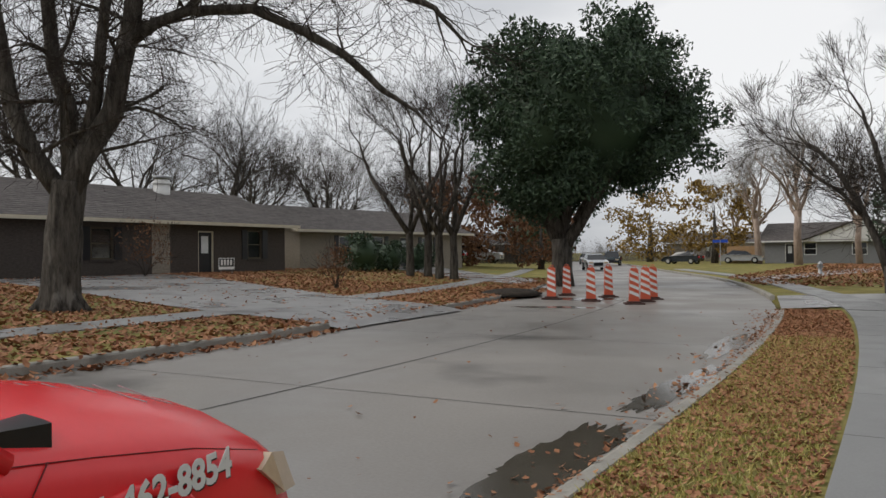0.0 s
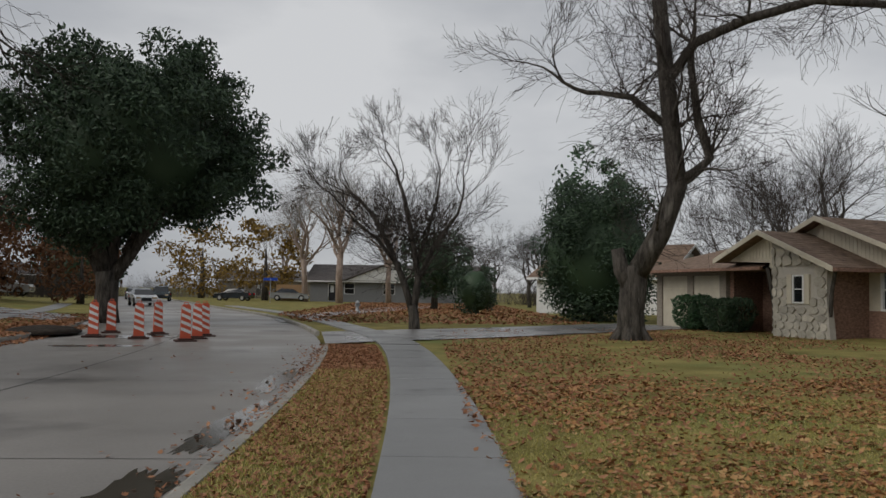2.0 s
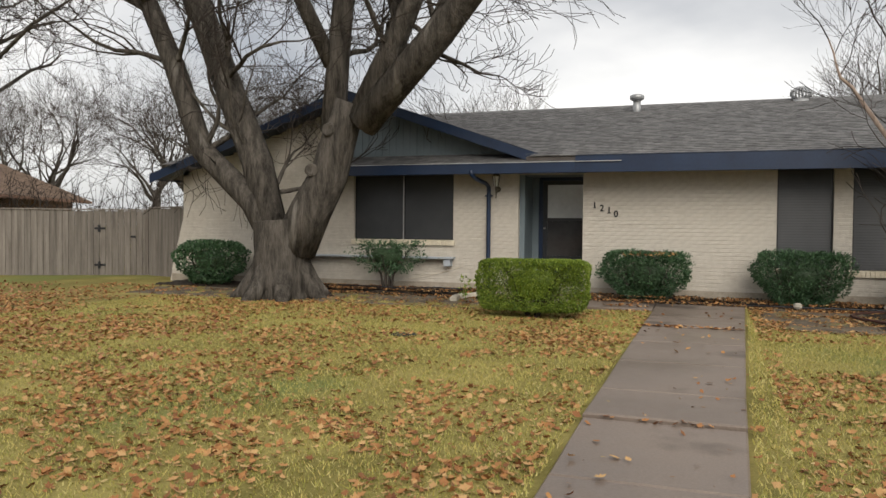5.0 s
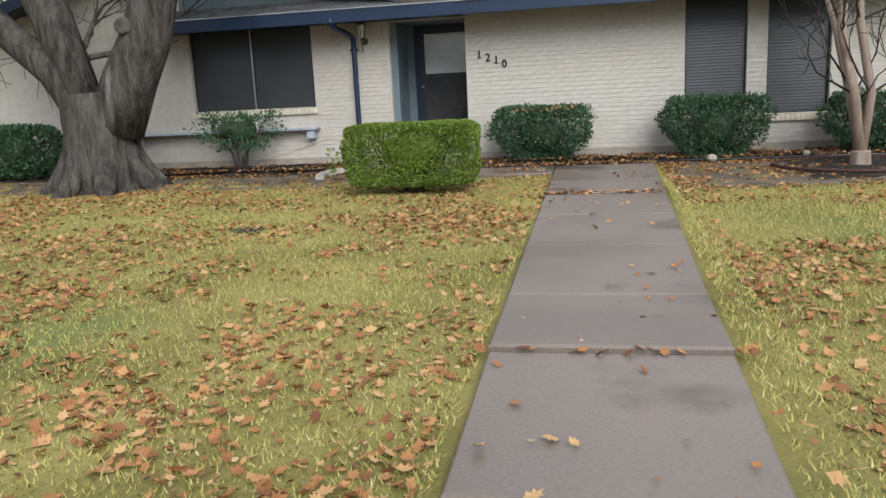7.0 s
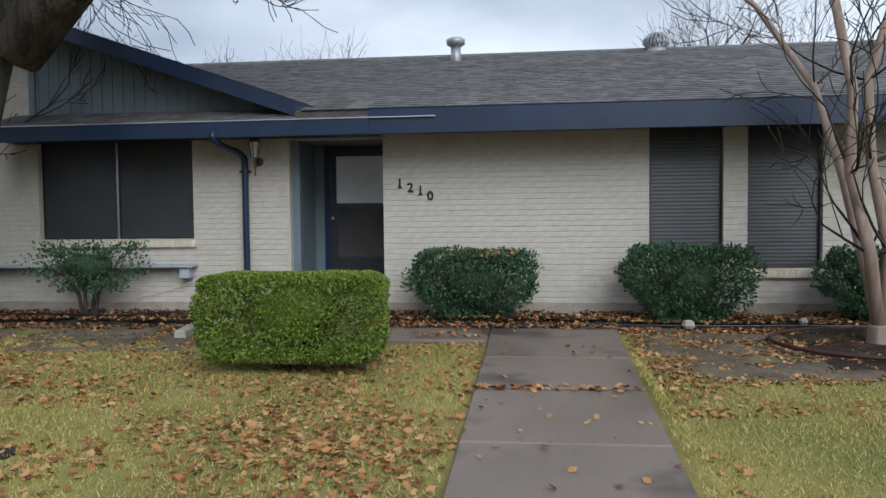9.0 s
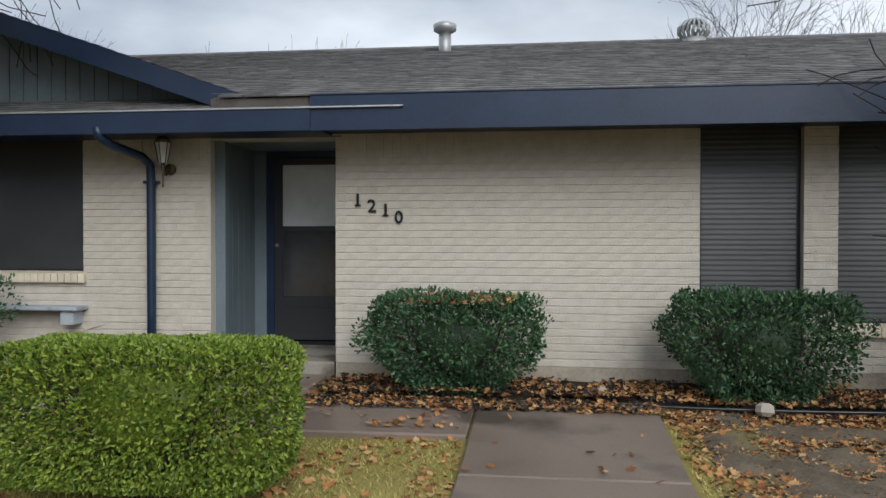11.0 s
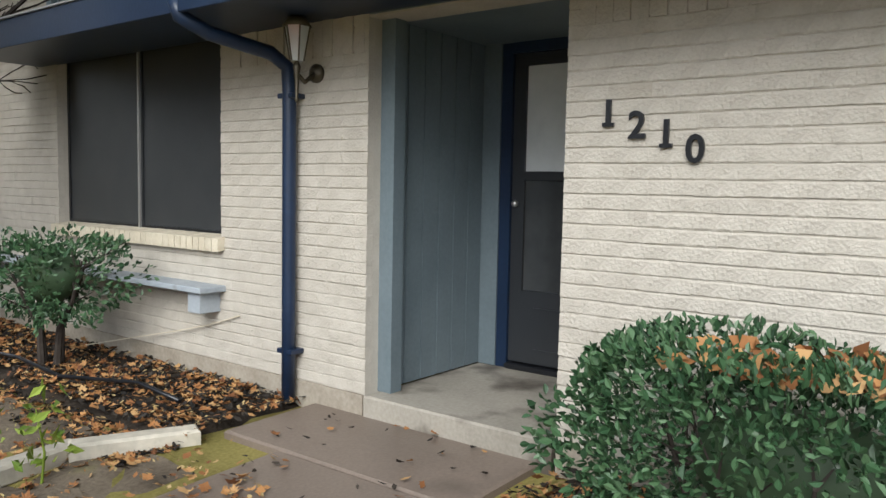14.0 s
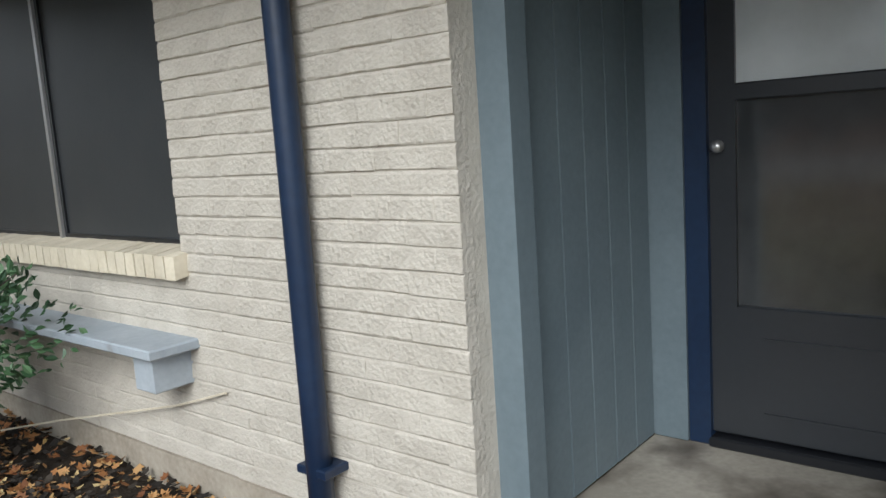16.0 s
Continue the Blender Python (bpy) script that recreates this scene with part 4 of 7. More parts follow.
# broad tree before the house: heavy trunk forking low
tree(13.25, 8.12, [(0, 0, -0.1), (0, 0, 0.5), (0, -0.02, 1.0), (0, 0.0, 1.4)], 0.56,
     [([(0, 0.15, 1.0), (-0.05, 0.60, 1.75), (-0.1, 1.65, 2.7), (-0.15, 2.25, 4.3), (-0.2, 2.8, 5.5), (-0.3, 3.7, 6.0)], 0.25, 2.4),
      ([(0.05, 0.25, 1.2), (0.1, 0.60, 2.5), (0.2, 1.35, 4.05), (0.35, 2.15, 5.75), (0.5, 3.0, 6.9), (0.5, 3.6, 8.2)], 0.31, 2.8),
      ([(0.35, 2.1, 5.6), (0.3, 2.0, 6.8), (0.2, 2.2, 8.2)], 0.17, 2.4),
      ([(0, -0.25, 0.9), (0, -0.60, 1.6), (0, -0.95, 2.2), (0.05, -1.2, 3.1), (0.05, -1.35, 3.5)], 0.41, 0),
      ([(0.05, -1.0, 3.0), (0.15, -1.05, 4.3), (0.2, -1.25, 6.7), (0.2, -1.4, 8.2)], 0.23, 2.8),
      ([(0.1, -0.95, 4.2), (-0.2, -0.3, 5.7), (-0.5, 0.65, 6.4), (-0.8, 1.3, 6.6)], 0.15, 1.8),
      ([(0.05, -1.5, 3.2), (-0.1, -2.2, 4.35), (-0.2, -2.6, 5.1), (-0.3, -2.45, 6.3), (-0.3, -2.5, 8.0)], 0.23, 2.6),
      ([(0.05, -2.1, 4.2), (0.3, -2.15, 5.0), (0.5, -1.8, 6.3), (0.7, -1.6, 7.8)], 0.16, 2.2),
      ([(0.0, -1.6, 3.1), (-0.25, -3.1, 4.5), (-0.45, -4.1, 5.55), (-0.7, -5.1, 5.9), (-1.0, -6.2, 6.3)], 0.29, 2.4),
      ([(-0.25, -3.0, 4.4), (-0.1, -3.3, 5.3), (0.1, -3.7, 6.4), (0.2, -4.0, 8.0)], 0.17, 2.4)],
     5, "broad bare tree with a thick grey-brown trunk forking low", level=4, kids=4, ratio=0.66, sprays=10, fall=-0.05)
knots = thing("branch_stub", "pale sawn branch collars on the bare tree's limbs", "branch stub")
for p, rx, rz in (((13.0, 7.05, 3.1), 0, 0), ((13.05, 9.75, 3.0), 0, 40), ((12.95, 7.35, 2.4), 0, 10)):
    local("stub", Mesh().lathe([(0.13, -0.08), (0.12, 0.03), (0.09, 0.05), (0.06, 0.03)], sides=14).moved(pose(*p, 0, -80, rz)), M["bark"], knots, smooth=True)

# leaning tree with a sawn stub at the neighbour's drive
tree(6.6, 23.4, [(0, 0, -0.1), (0, 0, 0.8), (0.05, -0.02, 1.6), (0.15, -0.05, 2.2)], 0.40,
     [([(0.1, -0.05, 1.4), (-0.3, 0.0, 2.1), (-0.42, 0.0, 2.75)], 0.30, 0),
      ([(0.15, -0.05, 2.0), (0.8, -0.3, 3.2), (1.25, -0.5, 4.6), (1.1, -0.45, 6.2), (0.95, -0.4, 8.0), (0.75, -0.3, 10.5)], 0.34, 2.6),
      ([(1.2, -0.5, 4.7), (1.7, -0.7, 5.0), (2.1, -0.85, 5.4), (1.8, -0.7, 6.6), (1.6, -0.7, 8.2)], 0.17, 1.6),
      ([(1.0, -0.45, 7.8), (1.7, -0.75, 8.9), (3.0, -1.4, 9.4), (4.6, -2.2, 9.7), (6.2, -3.0, 9.3)], 0.17, 2.2),
      ([(1.0, -0.4, 6.4), (0.0, 0.0, 7.4), (-0.9, 0.3, 7.6)], 0.12, 2.0)],
     8, "tall leaning bare tree with a sawn-off stub beside the trunk", level=4, kids=4, ratio=0.68, open_=0.7, sprays=26, fall=-0.06, reach=1.5)

# slim tree before the wooden fence
slim_rng = random.Random(19)
slim_limbs = [([(0.05, -0.05, 4.2), (0.1, -0.1, 6.0), (0.05, 0.0, 8.0), (0.0, 0.05, 9.8)], 0.15, 1.8)]
for k in range(17):
    z, a = 3.7 + 0.30 * k, 2.4 * k + slim_rng.uniform(-0.4, 0.4)
    far = (2.9 - 0.13 * k) * slim_rng.uniform(0.85, 1.15)
    c, w = math.cos(a) * far, math.sin(a) * far
    slim_limbs.append(([(0.05, -0.05, z), (c * 0.35, w * 0.35, z + 0.35 * far), (c * 0.75, w * 0.75, z + 0.62 * far), (c, w, z + 0.72 * far)], 0.062 - 0.0015 * k, 1.1))
tree(15.6, 18.9, [(0, 0, -0.1), (0, 0, 1.5), (0.0, -0.05, 3.0), (0.05, -0.05, 4.4)], 0.20, slim_limbs,
     9, "slim upright bare tree before the wooden fence", level=2, kids=4, ratio=0.72, flare=False, sprays=5, fall=0.03, reach=1.0)

# vase-shaped tree at the corner drive
tree(0.0, 29.0, [(0, 0, -0.1), (-0.02, 0, 0.5), (-0.1, 0, 0.9)], 0.20,
     [([(-0.1, 0, 0.7), (-0.45, 0.1, 1.8), (-0.95, 0.2, 3.0), (-1.6, 0.3, 4.2)], 0.14, 1.9), ([(-0.05, 0, 0.7), (0.1, 0, 1.9), (-0.1, 0.2, 3.2), (-0.4, 0.4, 4.6)], 0.14, 1.9),
      ([(0.1, 0, 1.8), (0.6, -0.2, 3.0), (1.3, -0.3, 4.0)], 0.10, 1.9), ([(0, 0.1, 2.4), (0.4, 0.7, 3.6), (0.7, 1.2, 4.8)], 0.08, 1.8), ([(-0.7, 0.2, 2.4), (-1.4, -0.3, 3.3), (-2.2, -0.6, 3.9)], 0.08, 1.7)],
     12, "vase-shaped bare street tree on the corner lawn", level=4, kids=4, ratio=0.70, open_=0.62, flare=False, sprays=18, fall=0.06, reach=1.2)

# heavy tree across the street, its boughs arching over the verge
def swept(*runs):
    """Points across the street's line of sight, from (sideways, height) pairs."""
    return [(0.855 * u, 0.519 * u, h) for u, h in runs]


tree(-16.4, 10.95, [(0, 0, -0.1), (0.02, 0.02, 0.9), (0.1, 0.06, 2.0), (0.2, 0.12, 3.0)], 0.42,
     [(swept((0.13, 2.6), (-0.6, 3.6), (-1.12, 4.8), (-1.4, 6.4), (-1.7, 8.0)), 0.24, 2.2), (swept((0.26, 2.9), (0.2, 4.8), (-0.13, 5.7), (-0.26, 7.2), (-0.4, 8.6)), 0.21, 2.2),
      (swept((0.25, 2.7), (0.5, 3.5), (1.25, 4.6), (1.42, 5.6), (1.7, 6.7), (1.85, 8.2)), 0.30, 2.4), (swept((0.5, 3.6), (0.85, 4.9), (1.0, 6.4), (1.2, 8.0)), 0.17, 2.2),
      (swept((1.6, 6.2), (2.2, 6.65), (2.96, 6.95), (4.5, 7.0), (5.7, 6.45), (6.65, 5.9), (7.2, 5.4)), 0.14, 1.4),
      (swept((1.75, 7.3), (3.9, 8.0), (6.5, 7.8), (8.2, 7.2)), 0.13, 1.6), (swept((2.9, 6.9), (3.6, 7.6), (5.0, 8.6), (6.6, 9.2)), 0.10, 1.8)],
     15, "heavy dark bare tree forking above the leafy verge", level=3, kids=4, ratio=0.72, open_=0.75, up=-0.03, sprays=24, fall=-0.10, reach=1.4)
for x, y, s, lean in ((-22.6, 34.9, 21, 0.5), (-21.7, 35.3, 22, -0.2), (-20.2, 34.0, 23, 0.1), (-19.5, 34.3, 24, 0.4)):
    tree(x, y, [(0, 0, -0.1), (0.02, 0, 1.2), (-0.1 * lean, 0, 2.4)], 0.21,
         [([(0, 0, 2.2), (-0.8 * lean - 0.3, -0.6, 3.6), (-1.6 * lean - 0.8, -1.2, 5.2)], 0.16, 2.2), ([(0, 0, 2.2), (0.5, 0.4, 3.8), (0.7 + lean, 0.9, 5.4)], 0.14, 2.2), ([(0, 0, 2.3), (-0.2, 0.6, 4.2), (-0.3, 0.7, 6.2)], 0.12, 2.0)],
         s, "dark bare tree in a clump on the corner lawn", level=4, kids=4, ratio=0.74, open_=0.75, flare=False, group="clump of lawn trees")


def leaf_quads(m, centre, radius, count, size, rg, flat=0.8):
    """Leaves on and in an uneven clump."""
    cx, cy, cz = centre
    for _ in range(count):
        v = Vector((rg.gauss(0, 1), rg.gauss(0, 1), rg.gauss(0, 1))).normalized() * (radius * rg.uniform(0.45, 1.05))
        p = Vector((cx + v.x, cy + v.y, cz + v.z * flat))
        a = Vector((rg.gauss(0, 1), rg.gauss(0, 1), rg.gauss(0, 1))).normalized()
        b = a.orthogonal().normalized()
        s = size * rg.uniform(0.6, 1.3)
        n = a.cross(b) * s * 0.2
        m.add([p - a * s, p + b * s * 0.45 + n, p + a * s, p - b * s * 0.45 + n], [(0, 1, 2), (0, 2, 3)])


def crown(centres, per, size, seed):
    m = Mesh()
    rg = random.Random(seed)
    for c, r in centres:
        leaf_quads(m, c, r, int(per * r * r), size, rg)
    return m


# evergreen oak behind the traffic panels
OX, OY = -13.4, 33.8
oz = ground_z(OX, OY)
oak = thing("evergreen_oak", "large evergreen oak with a dense dark green crown beside the street", "tree", m=pose(OX, OY, oz))
rg = random.Random(31)
ow, of = Mesh(), Mesh()
local("trunk", Mesh().tube([(0, 0, -0.1), (0, 0, 0.7), (0.05, 0, 1.5), (0.0, 0, 2.2)], [0.62, 0.5, 0.46, 0.46], 14), M["bark"], oak, smooth=True)
for p in ([(0, 0, 1.8), (-0.9, 0.2, 3.4), (-2.2, 0.4, 5.4)], [(0.05, 0, 1.7), (0.9, 0.1, 2.9), (2.0, -0.2, 4.4), (3.2, -0.4, 5.6)], [(0, 0, 2.0), (0.2, 0.4, 4.2), (0.1, 0.5, 7.4)], [(0, 0, 2.1), (-0.4, -0.7, 4.0), (-0.8, -1.6, 6.0)], [(0.9, 0, 3.0), (1.3, 1.2, 4.6), (1.8, 2.0, 6.4)]):
    ow.tube(p, [0.33, 0.27, 0.2, 0.14][:len(p)], 9)
    grow(ow, of, p[-1], Vector(p[-1]) - Vector(p[-2]), 0.12, 2.0, 3, rg)
local("limb", ow, M["bark"], oak, smooth=True)
tagged(local("twig", of, M["twig"], oak), kind="stuff")
cs = []
for k in range(230):
    a, h = rg.uniform(0, 2 * math.pi), rg.uniform(0, 1)
    prof = 5.3 * math.sin(math.pi * min(0.97, 0.10 + 0.72 * h + 0.03)) ** 0.75
    rad = prof * math.sqrt(rg.uniform(0.25, 1.0))
    z = 3.9 + 7.8 * h + 0.7 * math.cos(a) * (1 - h)
    cs.append(((rad * math.cos(a) + 0.9, rad * math.sin(a), z), rg.uniform(0.55, 1.05)))
cs += [((3.4 + rg.gauss(0, 0.7), rg.gauss(0, 0.9), 11.4 + rg.uniform(-1.2, 0.9)), 0.6) for _ in range(12)]
cs += [((5.6 + rg.gauss(0, 0.8), rg.gauss(0, 1.2), 6.0 + rg.uniform(-0.7, 1.8)), 0.75) for _ in range(16)]
local("inner_foliage", Mesh().lathe([(0.6, 4.6), (2.6, 5.4), (3.5, 6.8), (3.5, 8.6), (2.6, 10.2), (1.0, 11.0)], (0.9, 0, 0), 16), M["leaf_oak"], oak, smooth=True)
tagged(local("leaf", crown(cs, 330, 0.12, 32), M["leaf_oak"], oak, "dark green leathery foliage"), kind="stuff")


def shrub(name, x, y, half, height, z0, mat, label, seed, count, size, category="shrub", stems=7, square=4.0, turn=0.0, waist=0.75, messy=0.05):
    """A clipped or ragged bush: stems, and leaves in an outer layer of uneven depth."""
    rg = random.Random(seed)
    z = ground_z(x, y)
    t = thing(name, label, category, m=pose(x, y, z, 0, 0, turn))
    ax, ay = half
    mid_z = (z0 + height) / 2
    hz = (height - z0) / 2
    m, dead = Mesh(), Mesh()
    for k in range(count):
        v = Vector((rg.uniform(-1, 1), rg.uniform(-1, 1), rg.uniform(-1, 1)))
        v[rg.choices((0, 1, 2), (ay * hz, ax * hz, ax * ay))[0]] = rg.choice((-1, 1, 1)) if rg.random() < 0.2 else rg.choice((-1, 1))
        n = (abs(v.x) ** square + abs(v.y) ** square + abs(v.z) ** square) ** (1 / square)
        v /= n
        if rg.random() < 0.25:
            v *= rg.uniform(0.7, 0.92)
        zz = v.z
        nar = waist + (1 - waist) * smooth01((zz + 1) / 1.1)
        lump = 1 + messy * 2.2 * noise.noise((v.x * 2.3 + seed, v.y * 2.3, v.z * 2.3)) + max(-1.5, min(1.5, rg.gauss(0, 1))) * messy * 0.4
        p = Vector((v.x * ax * nar * lump, v.y * ay * nar * lump, mid_z + zz * hz * lump))
        out = Vector((v.x / ax, v.y / ay, v.z / hz + 0.4)).normalized()
        d = (out + Vector((rg.gauss(0, 0.6), rg.gauss(0, 0.6), rg.gauss(0, 0.6)))).normalized()
        b = d.cross(Vector((rg.gauss(0, 1), rg.gauss(0, 1), rg.gauss(0, 1)))).normalized()
        s = size * rg.uniform(0.65, 1.3)
        nn = d.cross(b) * s * 0.18
        m.add([p - d * s * 0.5, p + b * s * 0.30 + nn, p + b * s * 0.27 + d * s * 0.35 + nn, p + d * s * 0.75, p - b * s * 0.27 + d * s * 0.35 + nn, p - b * s * 0.30 + nn],
              [(0, 1, 2, 3), (0, 3, 4, 5)])
    tagged(local("leaf", m, M[mat], t), kind="stuff")
    st = Mesh()
    for k in range(stems):
        a = 2 * math.pi * k / stems + rg.uniform(-0.3, 0.3)
        e = (ax * 0.65 * math.cos(a), ay * 0.65 * math.sin(a), mid_z + hz * rg.uniform(0.1, 0.6))
        st.tube([(0.06 * math.cos(a), 0.06 * math.sin(a), -0.05), (e[0] * 0.3, e[1] * 0.3, z0 * 0.6 + 0.1), (e[0] * 0.7, e[1] * 0.7, (z0 + mid_z) / 2), e], [0.030 if count < 3000 else 0.025, 0.022, 0.014, 0.006], 6)
        for _ in range(5):
            q = Vector(e) * rg.uniform(0.6, 1.0)
            st.tube([q, q + Vector((rg.gauss(0, 0.12), rg.gauss(0, 0.12), rg.uniform(0.0, 0.2)))], [0.007, 0.003], 3)
    local("stem", st, M["twig"], t)
    core = Mesh()
    rings = [(-0.6, 0.25), (-0.35, 0.42), (0.1, 0.50), (0.42, 0.46), (0.6, 0.25)]
    sides = 12
    vs = [(ax * r * (waist + (1 - waist) * smooth01((h + 1) / 1.1)) * math.cos(2 * math.pi * k / sides), ay * r * (waist + (1 - waist) * smooth01((h + 1) / 1.1)) * math.sin(2 * math.pi * k / sides), mid_z + hz * h) for h, r in rings for k in range(sides)]
    fs = [(i * sides + k, i * sides + (k + 1) % sides, (i + 1) * sides + (k + 1) % sides, (i + 1) * sides + k) for i in range(len(rings) - 1) for k in range(sides)] + [tuple(range(sides - 1, -1, -1)), tuple(range(len(vs) - sides, len(vs)))]
    local("inner_foliage", core.add(vs, fs), M["leaf_oak" if mat != "leaf_lime" else mat], t, smooth=True)
    return t


shrub("hedge", 12.12, 3.17, (0.34, 0.80), 0.84, 0.11, "leaf_lime", "bright lime-green box hedge clipped square beside the walk", 41, 30000, 0.026, "hedge", 9, 8, 0, 0.96, 0.025)
shrub("shrub", 14.70, 1.78, (0.38, 0.70), 0.82, 0.03, "leaf_dark", "dark green clipped shrub with dead leaves on top", 42, 13000, 0.034, square=6, waist=0.5, messy=0.10)
shrub("shrub", 14.70, -0.70, (0.38, 0.70), 0.86, 0.03, "leaf_dark", "dark green clipped shrub under the tall windows", 43, 12000, 0.034, square=6, waist=0.5, messy=0.10)
shrub("shrub", 14.72, -2.72, (0.38, 0.55), 0.84, 0.12, "leaf_dark", "ragged dark green shrub beside the tall window", 44, 7000, 0.036, square=3.5, waist=0.6, messy=0.12)
shrub("shrub", 14.72, 6.66, (0.36, 0.66), 0.95, 0.40, "leaf_dark", "thin open shrub on bare stems under the wide window", 45, 2200, 0.038, stems=4, square=3.0, waist=0.6, messy=0.26)
shrub("shrub", 14.5, 10.6, (0.42, 0.75), 0.92, 0.08, "leaf_dark", "dark green round shrub at the wall's end", 46, 5000, 0.055, square=3.5, waist=0.6, messy=0.08)
# dead leaves caught on the clipped shrub
m = Mesh()
rg = random.Random(77)
for _ in range(150):
    p = Vector((14.70 + rg.uniform(-0.24, 0.24), 1.72 + rg.uniform(-0.45, 0.45), ground_z(14.7, 1.7) + 0.83 + rg.uniform(-0.02, 0.02)))
    a = Vector((rg.gauss(0, 1), rg.gauss(0, 1), rg.gauss(0, 0.4))).normalized()
    b = a.orthogonal().normalized()
    s = rg.uniform(0.03, 0.06)
    m.add([p - a * s, p + b * s * 0.6, p + a * s, p - b * s * 0.6], [(0, 1, 2), (0, 2, 3)])
tagged(part("dead_leaves", m, M["fallen"]), "brown dead leaves caught on top of the clipped shrub", "leaves", kind="stuff")
# sapling sprout
rg = random.Random(5)
sp = thing("sprout", "pale green leafy sprout beside the stone edging", "plant", m=pose(13.75, 4.75, ground_z(13.75, 4.75)))
local("stem", Mesh().tube([(0, 0, -0.03), (0.02, 0, 0.15), (0.0, 0.03, 0.35)], [0.008, 0.006, 0.003], 5), M["leaf_lime"], sp)
lm = Mesh()
for k in range(26):
    leaf_quads(lm, (rg.gauss(0, 0.07), rg.gauss(0, 0.07), rg.uniform(0.1, 0.42)), 0.03, 2, 0.04, rg)
tagged(local("leaf", lm, M["leaf_lime"], sp), kind="stuff")

# crape myrtle with smooth pale stems
tree(13.55, -2.30, [(0, 0, -0.1), (0.0, 0.0, 0.2)], 0.12,
     [([(0, 0, 0.05), (-0.05, 0.12, 0.9), (-0.02, 0.30, 1.7), (0.0, 0.28, 2.5), (0.1, 0.42, 3.4)], 0.068, 1.3), ([(0, 0, 0.05), (0.1, -0.12, 0.9), (0.12, 0.05, 1.8), (0.1, 0.1, 2.6), (0.2, -0.2, 3.5)], 0.062, 1.3),
      ([(0, 0, 0.05), (0.15, 0.1, 0.8), (0.2, 0.3, 1.7), (0.4, 0.5, 2.6), (0.6, 0.9, 3.3)], 0.05, 1.2)],
     51, "crape myrtle with smooth pale tan stems in a ringed bed", level=3, kids=3, ratio=0.72, bark="pale_bark", twig="twig", flare=False, name="crape_myrtle")

# small russet shrubs on the lawns across the street
for x, y, h, s in ((-17.6, 22.5, 1.55, 61), (-27.2, 21.6, 2.3, 62)):
    rg = random.Random(s)
    z = ground_z(x, y)
    t = thing("shrub", "small russet shrub holding brown winter leaves on the leafy lawn", "shrub", "russet lawn shrubs", m=pose(x, y, z))
    w, f = Mesh(), Mesh()
    for k in range(8):
        a = rg.uniform(0, 6.28)
        grow(w, f, (0, 0, 0), (0.45 * math.cos(a), 0.45 * math.sin(a), 1), 0.022, h * 0.6, 2, rg, kids=3)
    tagged(local("twig", f, M["twig"], t), kind="stuff")
    tagged(local("leaf", crown([((rg.gauss(0, h * 0.2), rg.gauss(0, h * 0.2), h * rg.uniform(0.25, 1.0)), h * 0.17) for _ in range(34)], 14 / (h * h * 0.03), 0.055, s), M["leaf_russet"], t), kind="stuff")


# dark round evergreens and far foliage
def leafy(x, y, z0, height, half, mat, label, seed, size, lumps=90, name="evergreen_tree", trunk_h=1.0, per=150, core=0.0):
    rg = random.Random(seed)
    z = ground_z(x, y)
    t = thing(name, label, "tree", m=pose(x, y, z))
    cs = []
    for _ in range(lumps):
        a, h = rg.uniform(0, 6.283), rg.uniform(0, 1)
        rad = half * math.sin(math.pi * (0.13 + 0.72 * h)) ** 0.7 * math.sqrt(rg.uniform(0.3, 1))
        cs.append(((rad * math.cos(a), rad * math.sin(a), z0 + (height - z0) * h), half * rg.uniform(0.16, 0.30)))
    local("trunk", Mesh().tube([(0, 0, -0.1), (0.05, 0, trunk_h), (0, 0, height * 0.75)], [half * 0.08 + 0.06, half * 0.07 + 0.04, 0.03], 8), M["bark"], t, smooth=True)
    if core:
        rings = [(half * core * math.sin(math.pi * (0.1 + 0.8 * k / 7)) ** 0.7, z0 + (height - z0) * (0.06 + 0.86 * k / 7)) for k in range(8)]
        local("inner_foliage", Mesh().lathe(rings, sides=14), M[mat], t, smooth=True)
    tagged(local("leaf", crown(cs, per, size, seed), M[mat], t), kind="stuff")
    return t


leafy(8.9, 38.5, 0.2, 6.6, 3.2, "leaf_oak", "dense rounded dark evergreen beside the tan garage", 71, 0.10, 170, per=260, core=0.78)
leafy(11.5, 52, 5.0, 11.0, 2.6, "leaf_dark", "tall green pine-like tree behind the garage", 72, 0.22, 50, trunk_h=4, per=60)
leafy(3.6, 50, 0.1, 3.0, 1.8, "leaf_oak", "low dark rounded bush before the white garage", 73, 0.11, 60, "bush", 0.4, 260, 0.6)
leafy(1.0, 62, 1.2, 6.0, 3.0, "leaf_oak", "dark spreading evergreen behind the corner lawn", 74, 0.14, 90, per=120, core=0.55)
for k, (x, y, h, w, mt) in enumerate(((-27.0, 36.6, 2.0, 1.5, "leaf_oak"), (-27.2, 39.5, 1.7, 1.4, "leaf_oak"), (-27.4, 43.0, 1.6, 1.4, "leaf_oak"))):
    leafy(x, y, 0.1, h, w, mt, "dark evergreen bush against the tan house", 80 + k, 0.11, 40, "bush", 0.3, 260, 0.6)
leafy(-33, 58, 0.5, 7.5, 4.2, "leaf_russet", "russet tree behind the parked pickup", 85, 0.22, 80, "russet_tree", 1.2, 45)
leafy(-27, 62, 0.5, 5.5, 3.4, "leaf_russet", "russet tree holding brown leaves at the lawn's edge", 86, 0.22, 60, "russet_tree", 1.0, 45)
leafy(-20, 98, 1.5, 9.5, 5.0, "leaf_gold", "tree with yellow autumn leaves at the far bend", 87, 0.28, 60, "yellow_tree", 2.0, 30)
